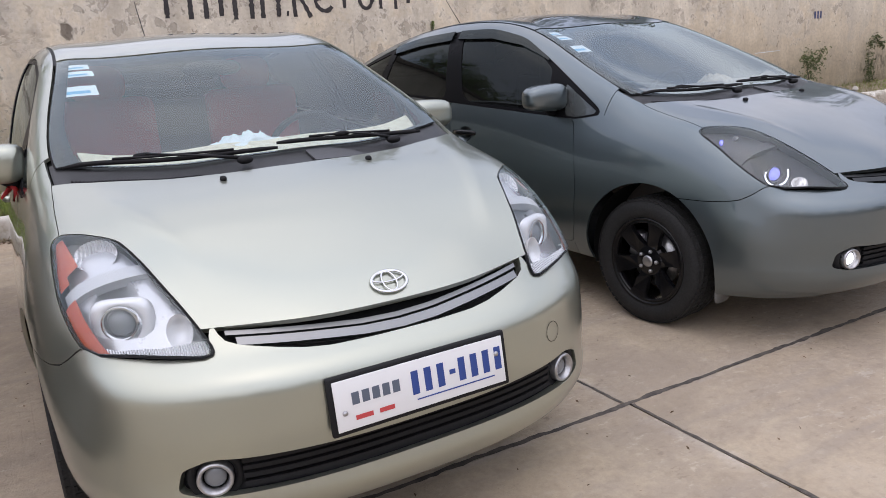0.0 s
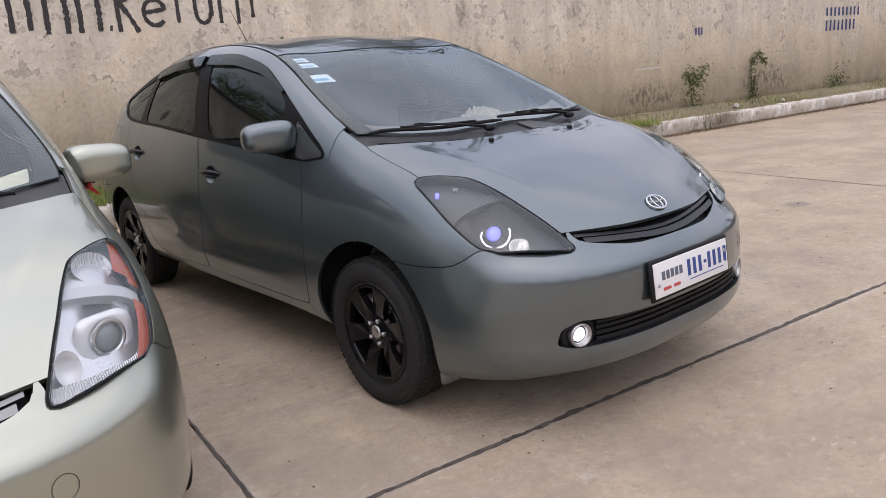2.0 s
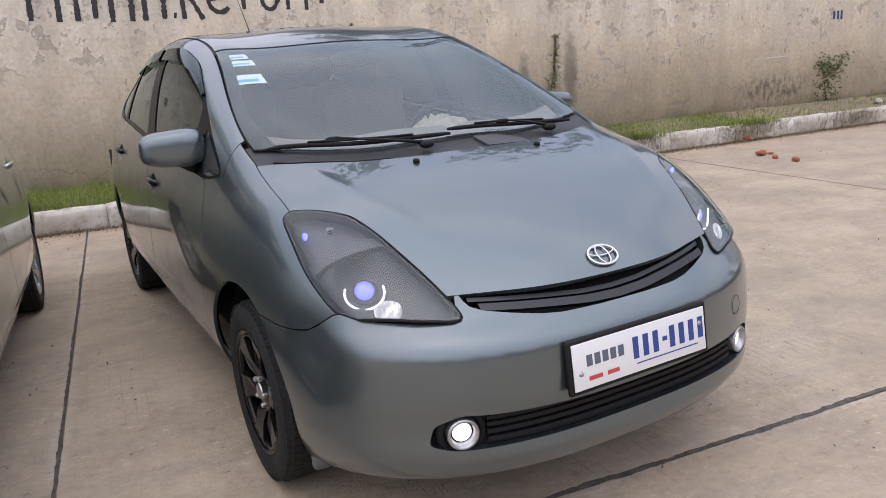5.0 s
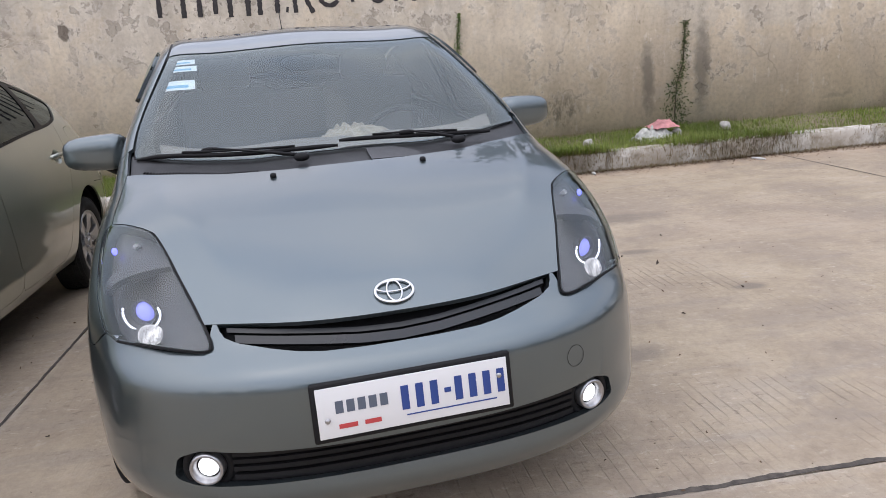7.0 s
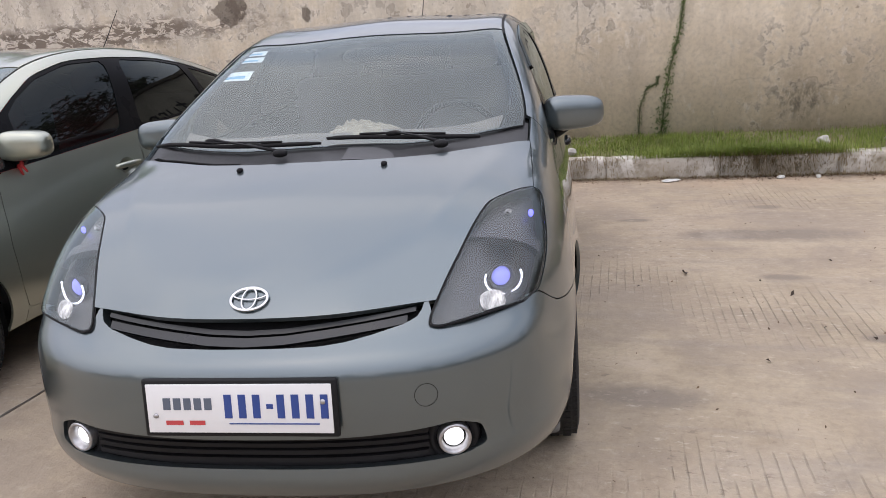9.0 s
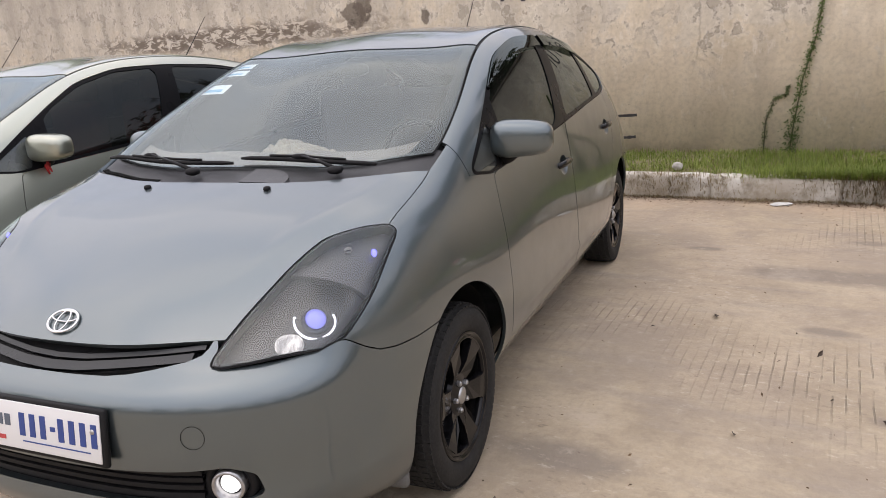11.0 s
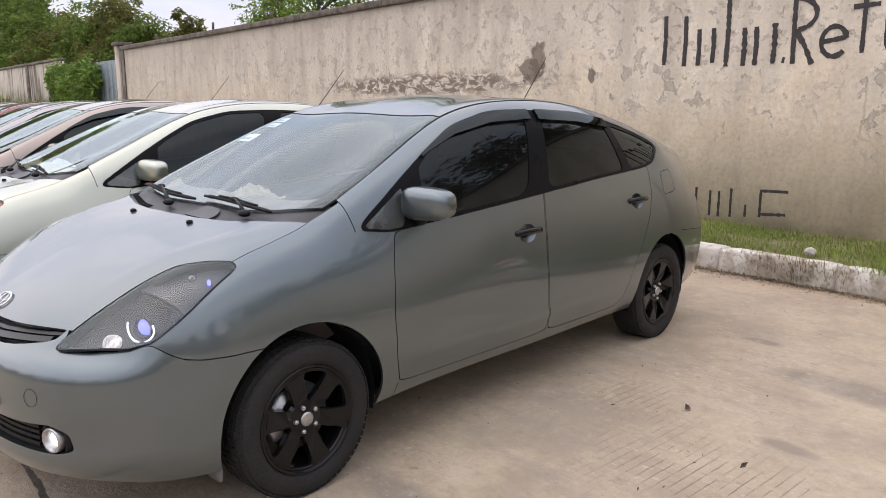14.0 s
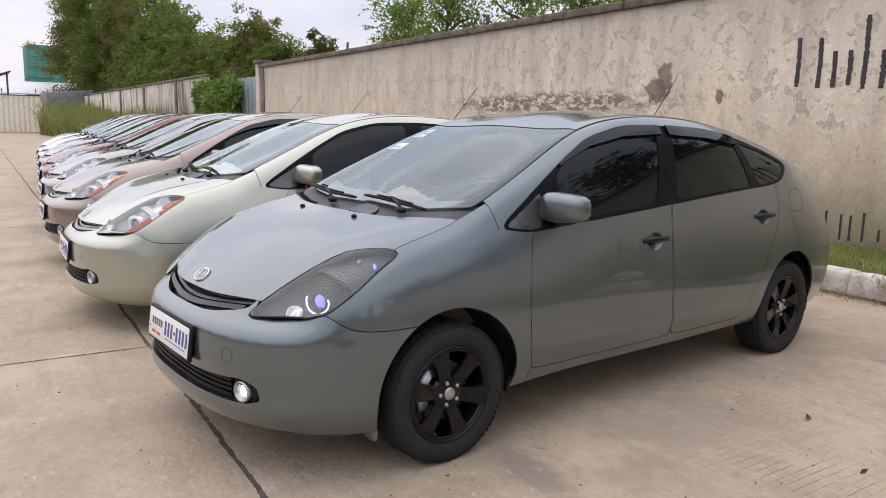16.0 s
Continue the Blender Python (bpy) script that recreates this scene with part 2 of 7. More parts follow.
PROJECTOR_CLEAR = plain("projector_lens_grey", (0.20, 0.21, 0.22), 0.08, 0.2)
PLATE_WHITE = plain("plate_white", (0.74, 0.74, 0.74), 0.35)
PLATE_BLUE = plain("plate_blue", (0.025, 0.06, 0.24), 0.4)
PLATE_RED = plain("plate_red", (0.5, 0.06, 0.06), 0.4)
PLATE_GREY = plain("plate_grey", (0.10, 0.12, 0.16), 0.4)
STICKER = plain("sticker_paper", (0.72, 0.78, 0.80), 0.5)
STICKER_BLUE = plain("sticker_print", (0.12, 0.40, 0.62), 0.5)
RED_RIBBON = plain("red_ribbon", (0.5, 0.03, 0.03), 0.7)

# ---- mesh tools ----


def mesh_of(name, bm, mats, smooth=True):
    me = bpy.data.meshes.new(name)
    bm.to_mesh(me)
    bm.free()
    for m in mats if isinstance(mats, (list, tuple)) else [mats]:
        me.materials.append(m)
    if smooth:
        me.polygons.foreach_set("use_smooth", [True] * len(me.polygons))
    return me


def part(name, bm, material, parent, label="", smooth=True):
    """Link a bmesh (or a mesh) as one object under a thing or a part."""
    me = bm if isinstance(bm, bpy.types.Mesh) else mesh_of(name, bm, material, smooth)
    ob = new(name, me)
    ob.parent = parent
    if label:
        tagged(ob, label)
    return ob


def thing(name, m, label, category, group="", kind="", data=None):
    ob = new(name, data)
    ob.matrix_world = m
    return tagged(ob, label, category, group, kind)


def box(size, at=(0, 0, 0), bevel=0.0, seg=2, bm=None, turn=None):
    bm = bm or bmesh.new()
    made = bmesh.ops.create_cube(bm, size=1.0)["verts"]
    bmesh.ops.scale(bm, vec=size, verts=made)
    if bevel:
        edges = list({e for v in made for e in v.link_edges})
        made = bmesh.ops.bevel(bm, geom=edges, offset=bevel, segments=seg, profile=0.5, affect="EDGES")["verts"]
    made = [v for v in made]
    seen = set(made)
    todo = list(made)
    while todo:
        for e in todo.pop().link_edges:
            for v in e.verts:
                if v not in seen:
                    seen.add(v)
                    todo.append(v)
    made = list(seen)
    if turn is not None:
        bmesh.ops.rotate(bm, cent=(0, 0, 0), matrix=turn.to_3x3(), verts=made)
    bmesh.ops.translate(bm, vec=at, verts=made)
    return bm


def lathe(profile, n=48, axis="X", bm=None, at=(0, 0, 0), sweep=2 * math.pi):
    """Turn a profile of (distance along the axis, radius) round the axis."""
    bm = bm or bmesh.new()
    closed = sweep > 6.28
    rings = []
    for k in range(n if closed else n + 1):
        a = sweep * k / n
        c, s = math.cos(a), math.sin(a)
        ring = []
        for d, r in profile:
            p = {"X": (d, r * c, r * s), "Y": (r * c, d, r * s), "Z": (r * c, r * s, d)}[axis]
            ring.append(bm.verts.new((p[0] + at[0], p[1] + at[1], p[2] + at[2])))
        rings.append(ring)
    for k in range(len(rings) if closed else len(rings) - 1):
        a, b = rings[k], rings[(k + 1) % len(rings)]
        for i in range(len(profile) - 1):
            bm.faces.new((a[i], b[i], b[i + 1], a[i + 1]))
    bmesh.ops.remove_doubles(bm, verts=bm.verts, dist=1e-6)
    bmesh.ops.recalc_face_normals(bm, faces=bm.faces)
    return bm


def tube(points, radius, n=8, bm=None, flat=1.0, up=(0, 0, 1), cap=True):
    """A rod through points; radius may be a number or one for each point; flat squeezes it along up."""
    bm = bm or bmesh.new()
    pts = [Vector(p) for p in points]
    rad = radius if isinstance(radius, (list, tuple)) else [radius] * len(pts)
    rings = []
    for k, p in enumerate(pts):
        d = (pts[min(k + 1, len(pts) - 1)] - pts[max(k - 1, 0)]).normalized()
        u = Vector(up)
        if abs(u.dot(d)) > 0.97:
            u = Vector((1, 0, 0))
        s = d.cross(u).normalized()
        u = s.cross(d).normalized()
        rings.append([bm.verts.new(p + rad[k] * (s * math.cos(2 * math.pi * i / n) + u * flat * math.sin(2 * math.pi * i / n))) for i in range(n)])
    for a, b in zip(rings, rings[1:]):
        for i in range(n):
            bm.faces.new((a[i], a[(i + 1) % n], b[(i + 1) % n], b[i]))
    if cap:
        bm.faces.new(rings[0][::-1])
        bm.faces.new(rings[-1])
    return bm


def prism(outline, depth, axis="Y", bm=None, at=(0, 0, 0), bevel=0.0):
    """A flat outline in two coordinates, given a thickness along the third."""
    bm = bm or bmesh.new()
    put = {"X": lambda a, b, d: (d, a, b), "Y": lambda a, b, d: (a, d, b), "Z": lambda a, b, d: (a, b, d)}[axis]
    low = [bm.verts.new(Vector(put(a, b, 0)) + Vector(at)) for a, b in outline]
    high = [bm.verts.new(Vector(put(a, b, depth)) + Vector(at)) for a, b in outline]
    n = len(outline)
    faces = [bm.faces.new(low), bm.faces.new(high[::-1])] + [bm.faces.new((low[i], high[i], high[(i + 1) % n], low[(i + 1) % n])) for i in range(n)]
    bmesh.ops.recalc_face_normals(bm, faces=faces)
    if bevel:
        bmesh.ops.bevel(bm, geom=[e for f in faces[:2] for e in f.edges], offset=bevel, segments=2, affect="EDGES")
    return bm


def ellipsoid(size, at=(0, 0, 0), power=2.0, n=24, bm=None):
    """A rounded block: power 2 is an ellipsoid, higher is boxier."""
    bm = bm or bmesh.new()
    made = bmesh.ops.create_uvsphere(bm, u_segments=n, v_segments=n // 2, radius=1.0)["verts"]
    for v in made:
        p = v.co
        k = (abs(p.x) ** power + abs(p.y) ** power + abs(p.z) ** power) ** (-1 / power)
        v.co = Vector((p.x * k * size[0] + at[0], p.y * k * size[1] + at[1], p.z * k * size[2] + at[2]))
    return bm


def natural(keys):
    """A smooth curve through (place, value) keys, as a function of the place."""
    xs, ys = np.array([k[0] for k in keys], float), np.array([k[1] for k in keys], float)
    n = len(xs)
    h = np.diff(xs)
    a = np.zeros((n, n))
    r = np.zeros(n)
    a[0, 0] = a[-1, -1] = 1
    for i in range(1, n - 1):
        a[i, i - 1], a[i, i], a[i, i + 1] = h[i - 1], 2 * (h[i - 1] + h[i]), h[i]
        r[i] = 6 * ((ys[i + 1] - ys[i]) / h[i] - (ys[i] - ys[i - 1]) / h[i - 1])
    m = np.linalg.solve(a, r)

    def at(x):
        x = np.asarray(x, float)
        i = np.clip(np.searchsorted(xs, x) - 1, 0, n - 2)
        t0, t1, hh = xs[i + 1] - x, x - xs[i], h[i]
        return m[i] * t0**3 / (6 * hh) + m[i + 1] * t1**3 / (6 * hh) + (ys[i] / hh - m[i] * hh / 6) * t0 + (ys[i + 1] / hh - m[i + 1] * hh / 6) * t1

    return at


def rounded(points, steps=4, amount=0.3, closed=True):
    """An outline with its corners cut round."""
    out = []
    n = len(points)
    for i in range(n):
        p, a, b = np.array(points[i], float), np.array(points[i - 1], float), np.array(points[(i + 1) % n], float)
        s, e = p + (a - p) * amount, p + (b - p) * amount
        for k in range(steps + 1):
            t = k / steps
            out.append((1 - t) ** 2 * s + 2 * t * (1 - t) * p + t * t * e)
    return np.array(out)


def inside(px, py, outline):
    """Signed distance from points to an outline: negative within."""
    o = np.asarray(outline, float)
    best = np.full(px.shape, 1e9)
    odd = np.zeros(px.shape, bool)
    for (ax, ay), (bx, by) in zip(o, np.roll(o, -1, 0)):
        dx, dy = bx - ax, by - ay
        t = np.clip(((px - ax) * dx + (py - ay) * dy) / max(dx * dx + dy * dy, 1e-12), 0, 1)
        best = np.minimum(best, np.hypot(px - ax - t * dx, py - ay - t * dy))
        if ay != by:
            odd ^= ((ay > py) != (by > py)) & (px < (bx - ax) * (py - ay) / (by - ay) + ax)
    return np.where(odd, -best, best)


class Sheet:
    """A piece of a smooth surface: vertices, their normals, two running coordinates of the surface, triangles."""

    def __init__(self, v, n, uv, tris):
        self.v, self.n, self.uv, self.tris = v, n, uv, tris

    @staticmethod
    def grid(points, uv, flip=False):
        """From an array rows x columns x 3."""
        du, dv = np.gradient(points, axis=0), np.gradient(points, axis=1)
        n = np.cross(du, dv)
        n /= np.maximum(np.linalg.norm(n, axis=2, keepdims=True), 1e-9)
        if flip:
            n = -n
        r, c = points.shape[:2]
        i = np.arange(r * c).reshape(r, c)
        a, b, d, e = i[:-1, :-1].ravel(), i[1:, :-1].ravel(), i[1:, 1:].ravel(), i[:-1, 1:].ravel()
        tris = np.vstack([np.stack([a, b, d], 1), np.stack([a, d, e], 1)])
        if flip:
            tris = tris[:, ::-1]
        return Sheet(points.reshape(-1, 3), n.reshape(-1, 3), uv.reshape(-1, 2), tris)

    def keep(self, f):
        """The part where the field f is negative, cut clean along its zero line."""
        f = np.where(np.abs(f) < 1e-7, 1e-7, f)
        neg = f[self.tris] < 0
        count = neg.sum(1)
        out = [self.tris[count == 3]]
        v, n, uv = [self.v], [self.n], [self.uv]
        base, cache = len(self.v), {}
        add = []

        def cut(a, b):
            key = (a, b) if a < b else (b, a)
            if key not in cache:
                t = f[a] / (f[a] - f[b])
                add.append((a, b, t))
                cache[key] = base + len(add) - 1
            return cache[key]

        extra = []
        for tri, ng in zip(self.tris[(count == 1) | (count == 2)], neg[(count == 1) | (count == 2)]):
            one = ng.sum() == 1
            k = int(np.argmax(ng if one else ~ng))
            a, b, c = (int(tri[(k + j) % 3]) for j in range(3))
            p, q = cut(a, b), cut(a, c)
            if one:
                extra.append((a, p, q))
            else:
                extra.append((p, b, c))
                extra.append((p, c, q))
        if add:
            ia, ib, t = np.array([x[0] for x in add]), np.array([x[1] for x in add]), np.array([x[2] for x in add])[:, None]
            for arr in (v, n, uv):
                arr.append(arr[0][ia] * (1 - t) + arr[0][ib] * t)
        tris = np.vstack(out + ([np.array(extra)] if extra else []))
        v, n, uv = np.vstack(v), np.vstack(n), np.vstack(uv)
        used, inv = np.unique(tris, return_inverse=True)
        return Sheet(v[used], n[used], uv[used], inv.reshape(tris.shape))

    def moved(self, d):
        return Sheet(self.v + self.n * d, self.n, self.uv, self.tris)

    def mirrored(self):
        k = np.array([-1, 1, 1])
        return Sheet(self.v * k, self.n * k, self.uv, self.tris[:, ::-1])

    def joined(self, other):
        return Sheet(np.vstack([self.v, other.v]), np.vstack([self.n, other.n]), np.vstack([self.uv, other.uv]), np.vstack([self.tris, other.tris + len(self.v)]))

    def mesh(self, name, mats, rim=0.012, flip=False):
        """A mesh with the surface's own normals, its open edges folded inwards by rim."""
        v, n, tris = self.v, self.n / np.maximum(np.linalg.norm(self.n, axis=1, keepdims=True), 1e-9), self.tris
        faces, normals, verts = [tris], [n], [v]
        if rim:
            e = np.vstack([tris[:, [0, 1]], tris[:, [1, 2]], tris[:, [2, 0]]])
            key = np.sort(e, 1)
            k = key[:, 0].astype(np.int64) * len(v) + key[:, 1]
            _, first, cnt = np.unique(k, return_index=True, return_counts=True)
            e = e[first[cnt == 1]]
            e = e[~((np.abs(v[e[:, 0], 0]) < 1e-6) & (np.abs(v[e[:, 1], 0]) < 1e-6))]
            if len(e):
                a, b = e[:, 0], e[:, 1]
                side = np.cross(v[b] - v[a], (n[a] + n[b]) / 2)
                side /= np.maximum(np.linalg.norm(side, axis=1, keepdims=True), 1e-9)
                s = len(v)
                m = len(e)
                verts += [v[a], v[b], v[b] - n[b] * rim, v[a] - n[a] * rim]
                normals += [side] * 4
                i = np.arange(m)
                faces += [np.stack([s + m + i, s + i, s + 3 * m + i], 1), np.stack([s + m + i, s + 3 * m + i, s + 2 * m + i], 1)]
        v, n, f = np.vstack(verts), np.vstack(normals), np.vstack(faces)
        me = bpy.data.meshes.new(name)
        me.from_pydata(v.tolist(), [], f.tolist())
        for m in mats if isinstance(mats, (list, tuple)) else [mats]:
            me.materials.append(m)
        me.polygons.foreach_set("use_smooth", [True] * len(me.polygons))
        me.normals_split_custom_set_from_vertices(n.tolist())
        return me

# ---- the yard: concrete slabs, kerb, verge, wall ----
YARD = math.degrees(math.atan(-0.118))
KERB_V, WALL_V = 4.87, 5.91
U0, V0, SU, SV = -1.48, -0.672, 6.05, 5.54
TURN_YARD = pose(0, 0, 0, 0, 0, YARD)


def yard(u, v, z=0.0, rz=0.0):
    """From metres along the wall and towards it to the world."""
    return TURN_YARD @ pose(u, v, z, 0, 0, rz)


def spot(m, at, centre, size, ragged, soft=0.35, scale=6.0):
    """A mask that is 1 inside a ragged blot round the centre."""
    mp = m.n.new("ShaderNodeMapping")
    mp.vector_type = "TEXTURE"
    mp.inputs["Location"].default_value = centre
    mp.inputs["Scale"].default_value = size
    m.l.new(at, mp.inputs[0])
    ln = m.n.new("ShaderNodeVectorMath")
    ln.operation = "LENGTH"
    m.l.new(mp.outputs[0], ln.inputs[0])
    d = m.math("ADD", ln.outputs["Value"], m.math("MULTIPLY", m.math("SUBTRACT", m.noise(at, scale, 8, 0.65), 0.5), ragged))
    return m.ramp(d, (max(0.0, 1 - soft), 1.0), (1.0, 0.0))


def concrete():
    m = Mat("yard_concrete", (0.4, 0.33, 0.26), 0.85)
    at = m.coord()
    big, mid, fine = m.noise(at, 0.35, 4, 0.6), m.noise(at, 2.2, 7, 0.62), m.noise(at, 38, 6, 0.7)
    streak = m.noise(m.coord("Object", (0.5, 4.0, 1), 0.05), 1.6, 6, 0.6)
    c = m.ramp(mid, (0.25, (0.32, 0.25, 0.168)), (0.5, (0.455, 0.366, 0.254)), (0.75, (0.55, 0.455, 0.33)))
    c = m.mix(m.ramp(big, (0.40, 0.0), (0.62, 0.55)), c, (0.44, 0.345, 0.262))
    c = m.mix(m.ramp(streak, (0.52, 0.0), (0.72, 0.5)), c, (0.29, 0.255, 0.225))
    c = m.mix(m.ramp(m.noise(at, 0.9, 8, 0.7, 1.2), (0.60, 0.0), (0.74, 0.55)), c, (0.215, 0.19, 0.17))
    for u, v, a, b in ((1.78, 1.86, 0.16, 0.07), (1.93, 3.6, 0.16, 0.08), (0.98, 3.2, 0.15, 0.06), (1.85, 2.78, 0.75, 0.2), (2.05, 1.0, 0.12, 0.06), (3.5, 0.8, 0.14, 0.12), (1.05, 0.35, 0.3, 0.12)):
        c = m.mix(m.math("MULTIPLY", spot(m, at, (u, v, 0), (a, b, 1), 0.9, 0.5), 0.62), c, (0.16, 0.14, 0.125))
    # rake marks run towards the wall in worn patches
    sep = m.n.new("ShaderNodeSeparateXYZ")
    m.l.new(at, sep.inputs[0])
    inner = m.ramp(m.math("ADD", sep.outputs["Y"], m.math("MULTIPLY", m.noise(at, 0.9, 4), 2.0)), (0.2, 0.12), (1.4, 1.0))
    inner = m.math("MULTIPLY", inner, m.ramp(m.math("ADD", m.math("MULTIPLY", sep.outputs["X"], 0.2), m.math("MULTIPLY", m.noise(at, 1.7, 5), 0.3)), (-0.05, 0.15), (0.35, 1.0)))
    worn = m.math("MULTIPLY", inner, m.ramp(m.noise(at, 0.6, 4, 0.55), (0.47, 0.0), (0.61, 1.0)))
    lines = m.wave(m.coord("Object", (1, 1, 1), -0.03), 6.9, 0.7, 3.0)
    groove = m.math("MULTIPLY", m.ramp(lines, (0.0, 1.0), (0.07, 0.0)), m.math("MULTIPLY", worn, m.ramp(m.noise(at, 7, 6, 0.65), (0.42, 0.0), (0.54, 1.0))))
    c = m.mix(m.math("MULTIPLY", groove, 0.44), c, (0.19, 0.15, 0.11))
    lip = m.math("MULTIPLY", m.ramp(lines, (0.08, 0.0), (0.14, 1.0), (0.24, 0.0)), m.math("MULTIPLY", worn, m.ramp(m.noise(at, 14, 4), (0.48, 0.0), (0.60, 1.0))))
    c = m.mix(m.math("MULTIPLY", lip, 0.45), c, (0.66, 0.58, 0.47))
    # sandy dust spilt from the verge
    spill = m.ramp(m.math("ADD", m.math("MULTIPLY", m.math("SUBTRACT", sep.outputs["Y"], 3.9), 1.0), m.math("MULTIPLY", m.math("SUBTRACT", m.noise(at, 1.6, 8, 0.7), 0.5), 1.6)), (0.35, 0.0), (0.85, 0.75))
    c = m.mix(spill, c, (0.50, 0.37, 0.255))
    # dirt gathered along the kerb's foot
    foot = m.ramp(m.math("SUBTRACT", m.math("ADD", sep.outputs["Y"], m.math("MULTIPLY", m.math("SUBTRACT", m.noise(at, 4.5, 8, 0.7), 0.5), 0.55)), 4.0), (0.68, 0.0), (0.84, 0.8))
    c = m.mix(foot, c, (0.20, 0.145, 0.095))
    # pale flaking beside the joints
    near = m.math("MINIMUM", m.math("ABSOLUTE", m.math("SUBTRACT", sep.outputs["Y"], V0)), m.math("ABSOLUTE", m.math("SUBTRACT", sep.outputs["X"], U0)))
    frayed = m.math("MULTIPLY", m.ramp(m.math("ADD", near, m.math("MULTIPLY", m.noise(at, 9, 8, 0.7), 0.12)), (0.055, 1.0), (0.105, 0.0)), m.ramp(m.noise(at, 2.3, 4), (0.42, 0.0), (0.56, 0.7)))
    c = m.mix(frayed, c, (0.60, 0.54, 0.47))
    chip = m.math("MULTIPLY", m.ramp(m.noise(at, 5.5, 10, 0.75), (0.60, 0.0), (0.64, 1.0)), m.ramp(m.noise(at, 0.5, 3), (0.45, 0.0), (0.6, 1.0)))
    c = m.mix(m.math("MULTIPLY", chip, 0.5), c, (0.54, 0.475, 0.41))
    c = m.mix(m.ramp(fine, (0.3, 0.45), (0.6, 0.0)), c, m.mix(0.6, c, (0.19, 0.155, 0.12)))
    cloud = m.noise(at, 1.1, 9, 0.72, 0.4)
    c = m.mix(m.ramp(cloud, (0.40, 0.5), (0.52, 0.0)), c, (0.30, 0.245, 0.195))
    c = m.mix(m.ramp(cloud, (0.54, 0.0), (0.68, 0.45)), c, (0.50, 0.425, 0.34))
    # torn laitance: short pale and dark flecks drawn out along the trowel's way
    drawn = m.coord("Object", (0.5, 1.0, 1), 0.25)
    torn = m.ramp(m.noise(at, 1.3, 5, 0.6), (0.42, 0.0), (0.58, 1.0))
    fleck = m.noise(drawn, 27, 7, 0.72)
    c = m.mix(m.math("MULTIPLY", m.ramp(fleck, (0.575, 0.0), (0.66, 0.6)), torn), c, (0.66, 0.57, 0.45))
    c = m.mix(m.math("MULTIPLY", m.ramp(fleck, (0.36, 0.75), (0.42, 0.0)), torn), c, (0.23, 0.18, 0.135))
    grit = m.voronoi(at, 46)
    c = m.mix(m.ramp(grit, (0.03, 0.5), (0.09, 0.0)), c, (0.17, 0.14, 0.115))
    c = m.mix(m.math("MULTIPLY", m.chance(), 0.10), c, (0.36, 0.31, 0.27))
    m.set("Roughness", m.ramp(mid, (0.3, 0.72), (0.7, 0.92)))
    lumps = m.noise(at, 11, 8, 0.72)
    c = m.mix(m.ramp(lumps, (0.36, 0.35), (0.47, 0.0)), c, (0.27, 0.215, 0.16))
    c = m.mix(m.ramp(lumps, (0.56, 0.0), (0.68, 0.4)), c, (0.53, 0.445, 0.35))
    m.set("Base Color", c)
    h = m.math("SUBTRACT", m.math("ADD", m.math("ADD", m.math("ADD", m.math("MULTIPLY", fine, 0.5), m.math("MULTIPLY", lumps, 0.9)), m.math("MULTIPLY", m.math("MULTIPLY", fleck, torn), 0.8)), m.math("MULTIPLY", mid, 0.9)), m.math("MULTIPLY", groove, 0.7))
    m.bump(h, 1.0, 0.009)
    return m.m


